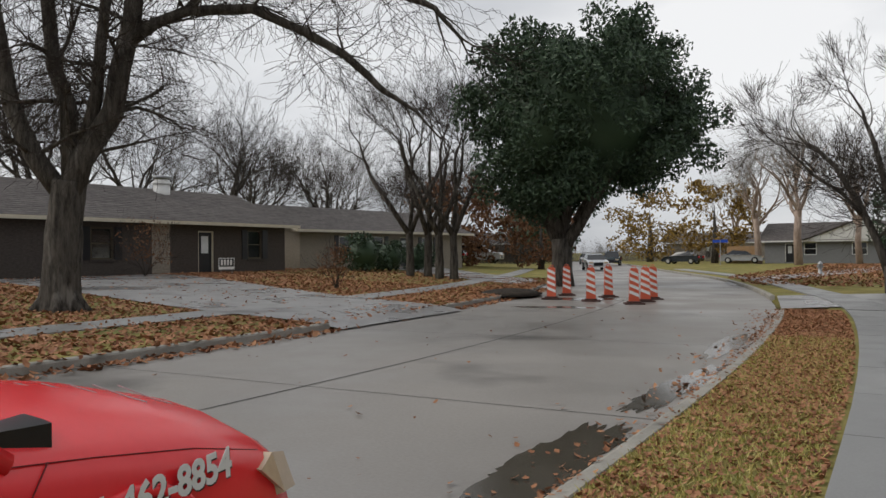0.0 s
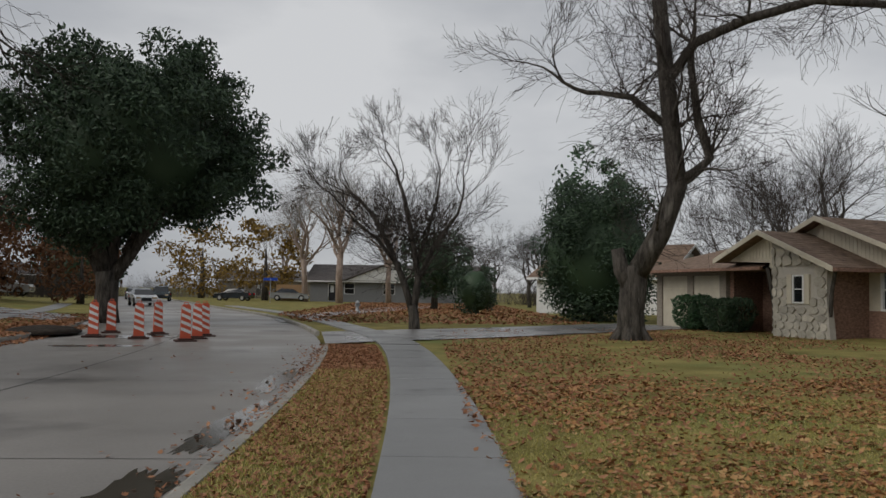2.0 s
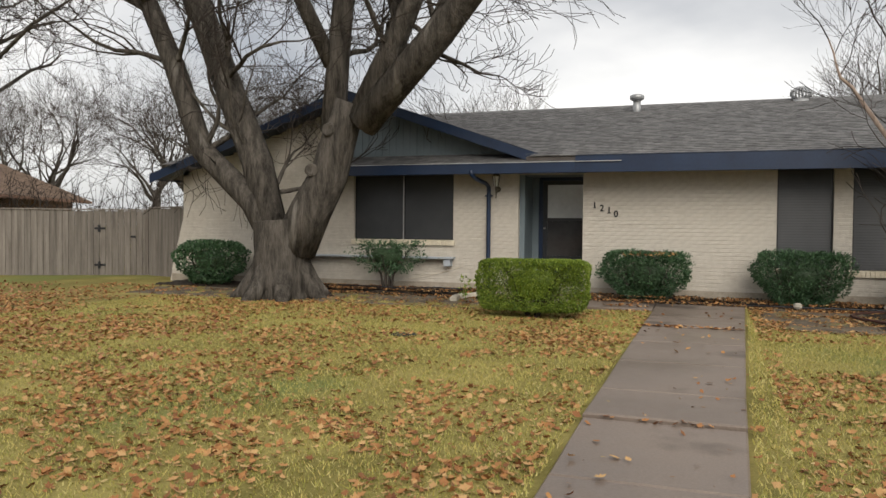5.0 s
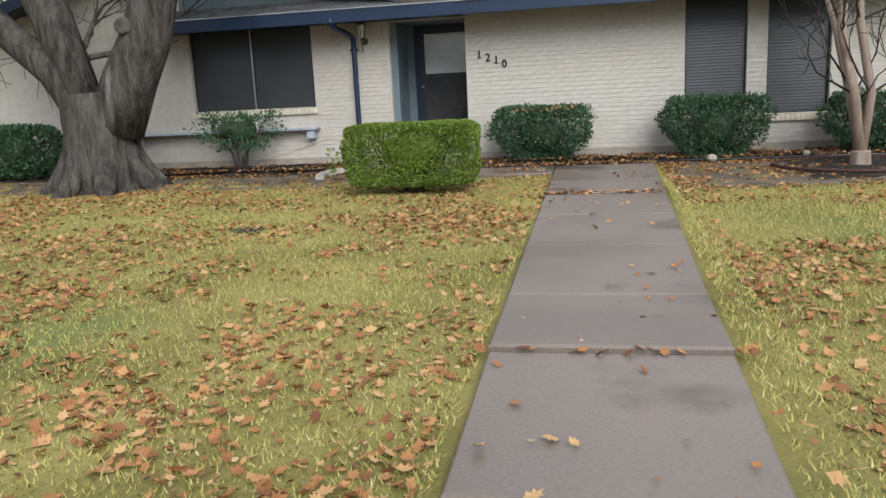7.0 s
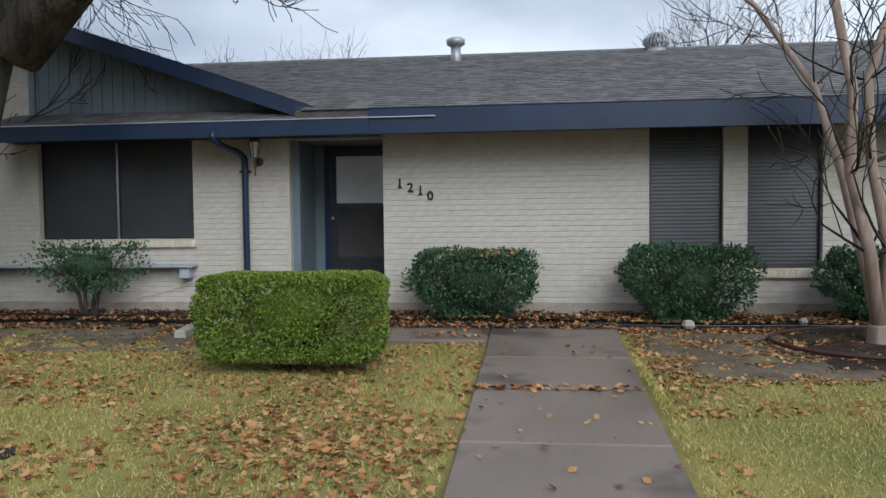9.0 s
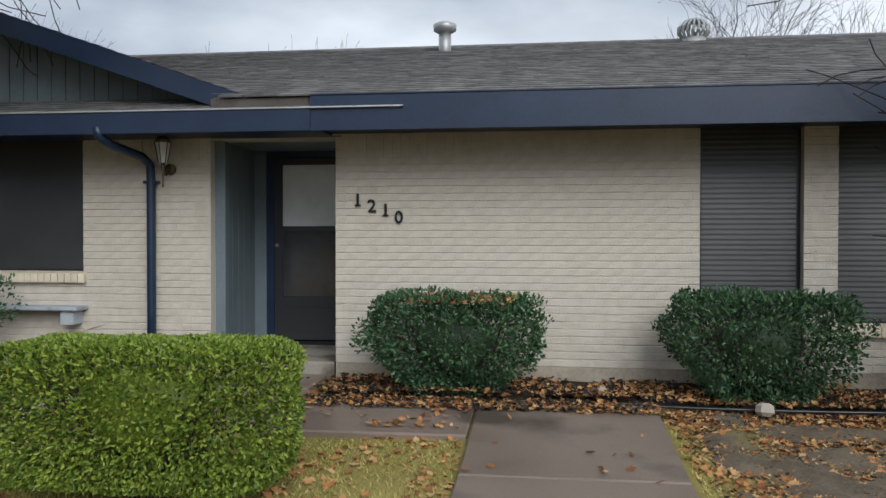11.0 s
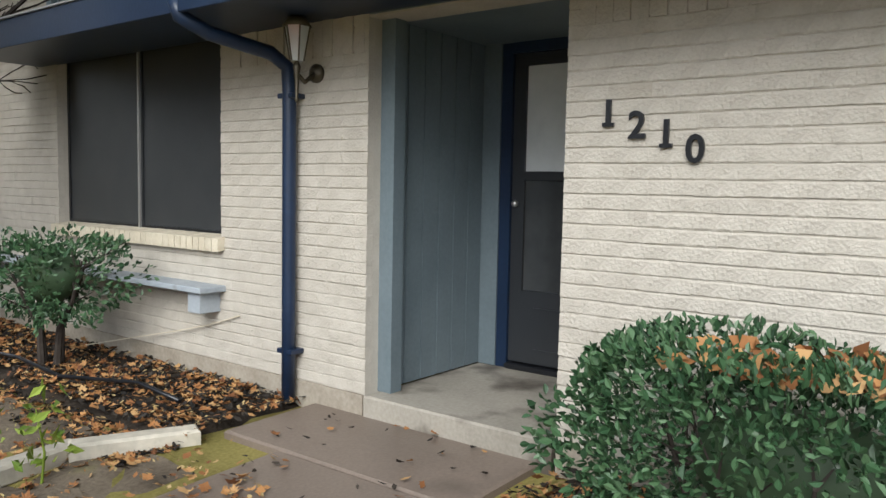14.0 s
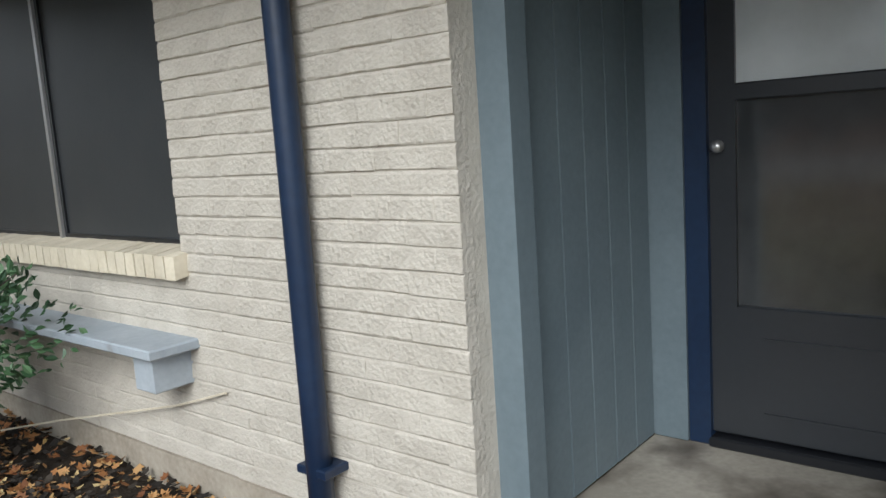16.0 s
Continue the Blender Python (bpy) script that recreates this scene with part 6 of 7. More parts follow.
# ---- wooden fence and gate ----
def board_run(name, a, b, z0, height, label, gaps=0.004, cap=True, latch=False):
    f = thing(name, label, "fence")
    ax, ay = a
    L = math.hypot(b[0] - ax, b[1] - ay)
    ang = math.degrees(math.atan2(b[1] - ay, b[0] - ax))
    f.matrix_basis = pose(ax, ay, z0, 0, 0, ang)
    u = 0.0
    r = random.Random(int(L * 10))
    while u < L - 0.03:
        w = min(0.14, L - u)
        me = Mesh().box(u + gaps, u + w, -0.012, 0.012, r.uniform(0.0, 0.04), height + r.uniform(-0.012, 0.012), 0.003)
        local("board", me, M["fence"], f)
        u += 0.145
    for z in (0.3, height / 2, height - 0.25):
        local("rail", Mesh().box(0, L, 0.014, 0.06, z, z + 0.09), M["fence"], f)
    if cap:
        local("cap", Mesh().box(0, L, -0.04, 0.06, height + 0.012, height + 0.045), M["fence"], f)
    for u in (0.0, L):
        local("post", Mesh().box(u - 0.05, u + 0.05, 0.02, 0.12, -0.2, height + 0.05), M["fence"], f)
    if latch:
        for z in (0.30, 1.2):
            local("hinge", Mesh().box(L * 0.66, L * 0.66 + 0.26, -0.03, -0.014, z, z + 0.05).box(L * 0.66 + 0.08, L * 0.66 + 0.14, -0.034, -0.014, z - 0.06, z + 0.11), M["black"], f, "black iron strap hinge")
        local("latch", Mesh().box(L * 0.9, L * 0.9 + 0.12, -0.04, -0.014, 1.0, 1.05), M["black"], f, "black iron latch")
    return f


board_run("wooden_gate", (14.9, 17.15), (16.55, 14.0), 0.10, 1.66, "weathered grey board gate with black iron hinges", latch=True)
board_run("wooden_fence", (16.6, 13.95), (16.0, 12.3), 0.10, 1.72, "weathered grey board fence joining the brick house")
board_run("wooden_fence", (17.1, 23.85), (16.9, 18.3), 0.10, 1.62, "weathered grey board fence behind the slim tree", cap=False)
board_run("wooden_fence", (16.9, 18.3), (14.95, 17.25), 0.10, 1.62, "short weathered board fence beside the gate", cap=False)

# ---- vehicles ----
def vehicle(name, label, m, paint, length, width, profile, cabin, wheels, group=""):
    """profile: (x, z) outline of the lower body; cabin: outline of the glasshouse; wheels: x of the axles."""
    v = thing(name, label, "car", group, m=m)
    hw = width / 2
    b = Mesh()
    n = len(profile)
    vs = []
    for y, i in ((-hw + 0.12, 0.03), (-hw, 0.0), (hw, 0.0), (hw - 0.12, 0.03)):
        cx = sum(p[0] for p in profile) / n
        vs += [(x + (cx - x) * i * 0.6, y, z - (0.05 if abs(y) < hw - 0.01 and z > 0.6 else 0) * 0 + (0.03 if abs(y) < hw - 0.01 and z > 0.6 else 0)) for x, z in profile]
    fs = [tuple(range(n)), tuple(range(4 * n - 1, 3 * n - 1, -1))]
    for r in range(3):
        for k in range(n):
            a, c = r * n + k, r * n + (k + 1) % n
            fs.append((a, a + n, c + n, c))
    local("body", b.add(vs, fs), paint, v)
    c = Mesh()
    n = len(cabin)
    top = max(z for _, z in cabin)
    vs = []
    for s in (-1, 1):
        vs += [(x, s * (hw - 0.08 - (0.16 if z > top - 0.2 else 0)), z) for x, z in cabin]
    c.add(vs, [tuple(range(n - 1, -1, -1)), tuple(range(n, 2 * n))] + [(k, (k + 1) % n, n + (k + 1) % n, n + k) for k in range(n)])
    g = local("window", c, M["glass"], v, "dark car windows")
    xs = [x for x, z in cabin if z > top - 0.05]
    local("roof", Mesh().box(min(xs) - 0.05, max(xs) + 0.05, -hw + 0.22, hw - 0.22, top - 0.02, top + 0.03, 0.015), paint, v)
    for x in wheels:
        for s in (-1, 1):
            w = local("wheel", Mesh().lathe([(0.33, -0.11), (0.345, -0.08), (0.345, 0.08), (0.33, 0.11), (0.2, 0.105)], sides=20).moved(pose(x, s * (hw - 0.09), 0.34, 90, 0, 0)), M["tyre"], v, smooth=True)
            local("rim", Mesh().lathe([(0.2, -0.118), (0.2, 0.118)], sides=16).moved(pose(x, s * (hw - 0.09), 0.34, 90, 0, 0)), M["alu"], w)
    fx, bx = max(p[0] for p in profile), min(p[0] for p in profile)
    for s in (-1, 1):
        local("headlight", Mesh().box(fx - 0.14, fx + 0.01, s * (hw - 0.45), s * (hw - 0.1), 0.62, 0.76, 0.01), M["lamp_lens"], v)
        local("tail_light", Mesh().box(bx - 0.01, bx + 0.1, s * (hw - 0.35), s * (hw - 0.08), 0.72, 0.9, 0.01), M["red_car"], v)
    local("grille", Mesh().box(fx - 0.02, fx + 0.012, -hw + 0.5, hw - 0.5, 0.42, 0.7), M["black"], v)
    return v


SEDAN = ([(-2.2, 0.3), (2.2, 0.28), (2.28, 0.5), (2.2, 0.74), (1.1, 0.92), (-1.5, 0.98), (-2.2, 0.92), (-2.3, 0.6)], [(1.15, 0.9), (0.45, 1.38), (-0.9, 1.44), (-1.75, 0.96)], (1.4, -1.4))
SUV = ([(-2.2, 0.35), (2.2, 0.33), (2.28, 0.55), (2.2, 0.9), (1.1, 1.02), (-2.15, 1.05), (-2.3, 0.7)], [(1.15, 1.0), (0.5, 1.62), (-1.9, 1.68), (-2.2, 1.03)], (1.4, -1.4))
PICKUP = ([(-2.8, 0.45), (2.7, 0.42), (2.78, 0.7), (2.7, 1.0), (1.3, 1.1), (-2.78, 1.12), (-2.85, 0.8)], [(1.35, 1.08), (0.75, 1.72), (-0.45, 1.76), (-0.7, 1.1)], (1.8, -1.7))
vehicle("car", "white sedan coming along the wet street", pose(-23.4, 65.5, -0.13, 0, 0, -62), M["car_white"], 4.5, 1.8, *SEDAN)
vehicle("pickup_truck", "dark grey pickup truck parked on the far driveway", pose(-33.5, 54.5, 0.56, 0, 0, 200), M["car_dark"], 5.6, 1.95, *PICKUP)
vehicle("car", "white estate car parked behind the pickup", pose(-33.5, 62.5, 0.56, 0, 0, 15), M["car_white"], 4.5, 1.8, *SUV)
vehicle("car", "dark parked sport utility car at the bend", pose(-29.5, 88, -0.1, 0, 0, -75), M["car_green"], 4.6, 1.9, *SUV)
vehicle("car", "dark sedan parked at the bend", pose(-22.5, 92.5, 0.0, 0, 0, 170), M["car_dark"], 4.5, 1.8, *SEDAN)
vehicle("car", "silver sedan parked beneath the far trees", pose(-15.8, 92.0, 0.1, 0, 0, 5), M["car_silver"], 4.5, 1.8, *SEDAN)
vehicle("car", "pale car parked far along the street", pose(-36, 97, -0.1, 0, 0, -65), M["car_silver"], 4.5, 1.8, *SEDAN)


def red_car():
    """Lofted front of a low red sedan, nose towards +y."""
    v = thing("car", "bright red car with a white telephone number on its wing", "car", m=pose(-2.42, 2.58, -0.13) @ Matrix.Diagonal((1, 1, 1.2, 1)))
    # stations from nose to tail: y, half width, sill height, shoulder height, crown height
    st = [(0.12, 0.40, 0.34, 0.50, 0.55), (0.06, 0.60, 0.28, 0.585, 0.66), (-0.02, 0.70, 0.25, 0.645, 0.72), (-0.16, 0.785, 0.24, 0.70, 0.78), (-0.5, 0.82, 0.24, 0.77, 0.86), (-0.9, 0.83, 0.24, 0.82, 0.915), (-1.3, 0.83, 0.24, 0.86, 0.955), (-1.55, 0.835, 0.24, 0.885, 0.97),
          (-2.2, 0.84, 0.24, 0.92, 0.95), (-3.4, 0.83, 0.24, 0.93, 0.97), (-3.9, 0.78, 0.26, 0.90, 0.98), (-4.3, 0.66, 0.34, 0.80, 0.90)]
    ring = lambda w, s, h, c: [(w * 0.98, s), (w, s + 0.12), (w, (s + h) / 2), (w * 0.995, h - 0.06), (w * 0.955, h), (w * 0.85, h + (c - h) * 0.35), (w * 0.55, h + (c - h) * 0.78), (w * 0.25, h + (c - h) * 0.97), (0, c)]
    vs, fs = [], []
    for y, w, s, h, c in st:
        r = ring(w, s, h - 0.05, c)
        full = r + [(-x, z) for x, z in r[-2::-1]]
        vs += [(x, y + (0.35 * max(0.0, 0.68 - z) if y > -0.3 else 0.0), z) for x, z in full]
    n = len(full)
    for i in range(len(st) - 1):
        for k in range(n - 1):
            a = i * n + k
            fs.append((a, a + 1, a + n + 1, a + n))
    fs += [tuple(range(n - 1, -1, -1)), tuple(range((len(st) - 1) * n, len(st) * n))]
    local("body", Mesh().add(vs, fs), M["red_car"], v, smooth=True)
    cab = Mesh()
    prof = [(-1.17, 0.86), (-1.95, 1.36), (-3.1, 1.40), (-3.75, 0.96)]
    cv = []
    for s in (-1, 1):
        cv += [(s * (0.74 if z < 1 else 0.56), y, z) for y, z in prof]
    cab.add(cv, [(0, 1, 2, 3), (7, 6, 5, 4), (0, 4, 5, 1), (1, 5, 6, 2), (2, 6, 7, 3)])
    local("window", cab, M["glass"], v, "dark car windows")
    local("roof", Mesh().box(-0.57, 0.57, -3.12, -1.93, 1.37, 1.42, 0.02), M["red_car"], v)
    local("cowl", Mesh().prism([(0.74, -1.0), (0.66, -0.98), (0.45, -0.95), (-0.45, -0.95), (-0.66, -0.98), (-0.74, -1.0), (-0.72, -1.2), (0.72, -1.2)], 'z', 0.80, 0.872), M["black"], v, "black windscreen cowl")
    for s in (-1, 1):
        local("pillar", Mesh().tube([(s * 0.785, -1.16, 0.80), (s * 0.74, -1.5, 1.03), (s * 0.58, -1.95, 1.38)], [0.03, 0.035, 0.035], 7), M["red_car"], v, smooth=True)
        w = Mesh()
        w.add([(s * 0.69, 0.12, 0.47), (s * 0.80, -0.06, 0.50), (s * 0.81, -0.20, 0.60), (s * 0.77, -0.10, 0.635), (s * 0.68, 0.06, 0.60),
               (s * 0.58, -0.1, 0.44), (s * 0.68, -0.2, 0.45), (s * 0.68, -0.24, 0.62), (s * 0.60, -0.14, 0.63), (s * 0.52, -0.1, 0.60)],
              [(0, 1, 2, 3, 4), (9, 8, 7, 6, 5), (0, 5, 6, 1), (1, 6, 7, 2), (2, 7, 8, 3), (3, 8, 9, 4), (4, 9, 5, 0)])
        local("headlight", w, M["lamp_lens"], v, "yellowed headlight lens")
        for y in (-0.78, -3.35):
            wh = local("wheel", Mesh().lathe([(0.28, -0.1), (0.30, -0.08), (0.30, 0.08), (0.28, 0.1)], sides=22).moved(pose(s * 0.76, y, 0.30, 0, 90, 0)), M["tyre"], v, smooth=True)
            local("rim", Mesh().lathe([(0.19, -0.106), (0.19, 0.106)], sides=16).moved(pose(s * 0.76, y, 0.30, 0, 90, 0)), M["alu"], wh)
            local("wheel_arch", Mesh().tube([(s * 0.825, y + 0.36 * math.cos(a), 0.32 + 0.34 * math.sin(a)) for a in [math.pi * k / 10 for k in range(11)]], 0.022, 6), M["red_car"], v, smooth=True)
    local("hood_seam", Mesh().tube([(0.797, -1.3, 0.812), (0.793, -0.9, 0.772), (0.783, -0.5, 0.722), (0.75, -0.16, 0.652)], 0.0022, 4), M["seam"], v)
    local("door_seam", Mesh().tube([(0.80, -1.05, 0.79), (0.836, -1.12, 0.72), (0.838, -1.15, 0.6), (0.838, -1.1, 0.3)], 0.0025, 4), M["seam"], v)
    for k in range(9):
        x, y = 0.05 + 0.05 * k, -1.0 + 0.075 * k
        local("hood_mark", Mesh().tube([(x - 0.20, y - 0.02, 0.925 - 0.008 * k), (x - 0.05, y + 0.03, 0.917 - 0.012 * k), (x + 0.02, y + 0.06, 0.902 - 0.012 * k)], 0.0025, 4), M["car_silver"], v)
    for body, mat, off in (("1 462-8854", M["black"], 0.0), ("1 462-8854", M["white"], 0.004)):
        me = text_mesh(body, 0.120, 0.001, 0.004)
        me.materials.append(mat)
        ob = inside(v, new("lettering", me))
        g = 0.004 - off
        ob.matrix_basis = Matrix.Translation((0.842 + off, -0.935 + (0.0 if off else 0.006), 0.592 - (0 if off else 0.006))) @ Matrix(((0, 0, 1, 0), (1, 0, 0, 0), (0, 1, 0, 0), (0, 0, 0, 1))) @ pose(0, 0, 0, 0, 0, 4)
        tagged(ob, "white telephone number with black shadow")


red_car()


# ---- traffic panels ----
def traffic_panel(x, y, turn, tilt):
    t = thing("traffic_panel", "orange and white striped traffic panel on a rubber base", "traffic panel", "traffic panels in the street", m=pose(x, y, -0.13, tilt, 0, turn))
    local("base", Mesh().box(-0.30, 0.30, -0.22, 0.22, 0.0, 0.045, 0.012).box(-0.2, 0.2, -0.14, 0.14, 0.045, 0.09, 0.012), M["rubber"], t, "dark rubber base")
    local("panel", Mesh().prism([(-0.155, 0.08), (0.155, 0.08), (0.125, 1.02), (0.08, 1.07), (-0.08, 1.07), (-0.125, 1.02)], "y", -0.035, 0.035), M["orange"], t)
    for k in range(4):
        z = 0.27 + k * 0.2
        w = 0.148 - 0.032 * (z - 0.08)
        local("stripe", Mesh().prism([(-w, z + 0.06), (w, z - 0.06), (w, z + 0.035), (-w, z + 0.155)], "y", -0.041, -0.0355), M["white"], t, "white reflective stripe")
    local("handle", Mesh().tube([(-0.05, 0, 1.06), (-0.05, 0, 1.13), (0.05, 0, 1.13), (0.05, 0, 1.06)], 0.012, 6), M["orange"], t)


for k, (x, y) in enumerate(((-9.82, 24.27), (-10.15, 26.43), (-8.18, 23.6), (-8.42, 25.95), (-6.54, 22.8), (-6.55, 23.98), (-6.68, 25.23))):
    traffic_panel(x, y, 22 + (k * 13) % 20 - 8, (k * 7) % 5 - 2)
hyd = thing("fire_hydrant", "small pale fire hydrant on the corner lawn", "hydrant", m=pose(-4.2, 52, 0.0))
local("barrel", Mesh().lathe([(0.16, -0.05), (0.16, 0.05), (0.11, 0.08), (0.11, 0.55), (0.15, 0.57), (0.14, 0.64), (0.06, 0.74), (0.03, 0.78)], sides=14), M["galv"], hyd, smooth=True)
local("nozzle", Mesh().lathe([(0.06, -0.19), (0.06, 0.19)], sides=10).moved(pose(0, 0, 0.45, 0, 90, 0)), M["galv"], hyd)
sgn = thing("street_sign", "small blue street name sign on a post", "sign", m=pose(-16.5, 84, 0.0))
local("post", Mesh().tube([(0, 0, -0.2), (0, 0, 2.6)], 0.04, 8), M["galv"], sgn)
local("plate", Mesh().box(-0.75, 0.75, -0.03, 0.03, 2.35, 2.65), M["blue_sign"], sgn, "blue name plate")
yard = thing("yard_sign", "small black and white yard sign before the dark brick house", "sign", m=pose(-26.5, 25.5, ground_z(-26.5, 25.5), 0, 0, 60))
local("board", Mesh().box(-0.36, 0.36, -0.01, 0.01, 0.25, 0.78), M["white"], yard)
local("field", Mesh().box(-0.33, 0.33, -0.016, -0.0105, 0.38, 0.75), M["black"], yard, "black field with white bars")
for k in range(4):
    local("bar", Mesh().box(-0.26 + k * 0.14, -0.17 + k * 0.14, -0.02, -0.0165, 0.44, 0.70), M["white"], yard)
for x in (-0.25, 0.25):
    local("stake", Mesh().box(x - 0.01, x + 0.01, -0.008, 0.008, -0.1, 0.25), M["galv"], yard)

# ---- beds, edging and litter by the house ----
def bed(name, poly, lift, label, mat="soil"):
    """A low mound of soil inside an outline of straight runs."""
    m = Mesh()
    xs, ys = [p[0] for p in poly], [p[1] for p in poly]
    st = 0.12
    nx, ny = int((max(xs) - min(xs)) / st) + 1, int((max(ys) - min(ys)) / st) + 1
    vs, fs = [], []
    for i in range(nx + 1):
        for k in range(ny + 1):
            x, y = min(xs) + (max(xs) - min(xs)) * i / nx, min(ys) + (max(ys) - min(ys)) * k / ny
            e = min(i, nx - i + 3, k, ny - k) / 2
            vs.append((x, y, ground_z(x, y) + lift * min(1, e) - 0.04 * (e <= 0) + 0.035 * noise.noise((x * 3, y * 3, 1)) + 0.02 * noise.noise((x * 9, y * 9, 4))))
    for i in range(nx):
        for k in range(ny):
            a = i * (ny + 1) + k
            fs.append((a, a + ny + 1, a + ny + 2, a + 1))
    return tagged(part(name, m.add(vs, fs), M[mat], smooth=True), label, "bed", kind="structure")


bed("flower_bed", [(14.40, -8.4), (15.29, 2.98)], 0.03, "dark mulch bed strewn with brown leaves along the brick wall")
bed("flower_bed", [(14.25, 4.64), (15.29, 12.0)], 0.03, "dark mulch bed under the wide window")
bed("flower_bed", [(12.2, -3.6), (14.3, -1.35)], 0.03, "bare soil bed round the crape myrtle")
bed("bare_patch", [(11.9, -5.5), (14.4, 0.08)], 0.012, "thin bare soil patch beside the walk", "dirt")
bed("bare_patch", [(12.75, 4.2), (14.25, 11.5)], 0.012, "bare brown soil strip before the mulch bed", "dirt")
hose = thing("edging", "black plastic edging strip lying along the mulch bed", "edging")
local("strip", Mesh().tube([(14.33 + 0.03 * math.sin(y * 2.1), y, ground_z(14.3, y) + 0.046) for y in [2.95 - 0.35 * k for k in range(30)]], 0.014, 6), M["black"], hose, smooth=True)
ring = thing("bed_ring", "dark edging ring round the crape myrtle", "edging")
local("strip", Mesh().tube([(13.4 + 0.95 * math.cos(a), -2.35 + 1.1 * math.sin(a), ground_z(13.4, -2.3) + 0.06) for a in [2 * math.pi * k / 28 for k in range(29)]], 0.022, 6), M["rubber"], ring, smooth=True)
pipe = thing("hose", "thin black hose lying in the mulch", "hose")
local("tube", Mesh().tube([(14.45, 7.6, 0.28), (14.6, 6.9, 0.26), (14.55, 6.2, 0.25), (14.75, 5.6, 0.27), (14.7, 5.1, 0.26)], 0.014, 6), M["black"], pipe, smooth=True)
for x, y, l, t in ((14.25, 4.80, 0.62, -25), (13.8, 4.95, 0.5, 10)):
    ob = part("edging_stone", Mesh().box(-l / 2, l / 2, -0.06, 0.06, -0.03, 0.07, 0.015), M["stone"])
    ob.matrix_basis = pose(x, y, ground_z(x, y) + 0.02, 0, 0, t)
    tagged(ob, "pale rough edging stone half sunk in leaves", "stone", "edging stones")
for x, y, s in ((14.2, -0.6, 0.07), (14.62, 2.55, 0.035), (14.75, 0.55, 0.045), (14.5, -1.9, 0.05), (14.9, -3.4, 0.06)):
    ob = part("stone", Mesh().lathe([(s * 0.6, -0.02), (s, 0.01), (s * 0.9, s * 0.8), (s * 0.5, s * 1.1)], sides=7), M["chip"])
    ob.matrix_basis = pose(x, y, ground_z(x, y) + 0.05, 8, 5, 40)
    tagged(ob, "pale stone lying in the leaf litter", "stone", "pale stones")
alarm = thing("alarm_sign", "small blue and white sign on a stake behind the hedge", "sign", m=pose(13.0, 3.64, ground_z(13.0, 3.64), 0, 0, -60))
local("stake", Mesh().tube([(0, 0, -0.1), (0, 0, 0.46)], 0.008, 6), M["alu"], alarm)
local("plate", Mesh().lathe([(0.085, -0.006), (0.085, 0.006)], sides=8).moved(pose(0, 0, 0.50, 90, 0, 0)), M["blue_sign"], alarm, "blue octagonal plate")
local("border", Mesh().lathe([(0.075, 0.0065), (0.075, 0.008)], sides=8).moved(pose(0, 0, 0.50, 90, 0, 0)), M["white"], alarm, "white inner field")
local("field", Mesh().lathe([(0.068, 0.0085), (0.068, 0.010)], sides=8).moved(pose(0, 0, 0.50, 90, 0, 0)), M["blue_sign"], alarm)
for h in (0.475, 0.505):
    local("bar", Mesh().box(-0.04, 0.04, -0.014, -0.0105, h, h + 0.018), M["white"], alarm, "white bar of illegible writing")
cable = thing("cable", "thin slack wire fixed to the brick wall under the shelf", "cable")
local("wire", Mesh().tube([(15.285, 5.30, 0.66), (15.275, 5.62, 0.56), (15.26, 6.0, 0.47), (15.2, 6.5, 0.36), (15.1, 6.9, 0.27)], 0.005, 4), M["sill"], cable)
manhole = part("manhole_cover", Mesh().lathe([(0.16, -0.05), (0.16, 0.012), (0.14, 0.02)], (0, 0, 0), 18), M["tyre"], smooth=False)
manhole.matrix_basis = pose(9.6, 4.2, ground_z(9.6, 4.2) + 0.0)
tagged(manhole, "dark utility cover sunk in the lawn", "utility cover")


# ---- wet stains on the street ----
def puddle(name, label, x, y, a, b, turn, seed, mat="wet"):
    """A flat patch with a wandering edge."""
    n = 120
    pts = []
    for k in range(n):
        t = 2 * math.pi * k / n
        r = 1 + 0.45 * noise.noise((math.cos(t) * 1.6, math.sin(t) * 1.6, seed)) + 0.22 * noise.noise((math.cos(t) * 6, math.sin(t) * 6, seed)) + 0.16 * noise.noise((math.cos(t) * 17, math.sin(t) * 17, seed))
        pts.append((a * r * math.cos(t), b * r * math.sin(t), 0))
    ob = part(name, Mesh().add([(0, 0, 0)] + pts, [(0, 1 + k, 1 + (k + 1) % n) for k in range(n)]), M[mat])
    ob.matrix_basis = pose(x, y, -0.1255, 0, 0, turn)
    return tagged(ob, label, "puddle", kind="structure")


puddle("puddle", "dark wet stain along the gutter", -1.72, 5.4, 0.30, 1.5, 3, 1)
puddle("puddle", "dark wet stain along the gutter", -1.75, 9.2, 0.22, 1.6, -2, 2)
puddle("puddle", "dark wet stain along the gutter", -2.1, 13.8, 0.25, 1.6, 2, 3)
puddle("puddle", "shallow puddle before the traffic panels", -8.3, 20.6, 1.1, 0.45, 10, 4)
puddle("puddle", "shallow puddle among the traffic panels", -8.8, 24.6, 1.6, 0.7, 20, 5)
mound = part("soil_mound", Mesh().lathe([(1.5, -0.05), (1.1, 0.07), (0.5, 0.13), (0.1, 0.14)], sides=18), M["soil"], smooth=True)
mound.matrix_basis = pose(-11.9, 25.3, ground_z(-11.9, 25.3), 0, 0, 20) @ Matrix.Diagonal((0.8, 1.5, 1, 1))
tagged(mound, "low mound of dark wet soil at the kerb", "soil mound")

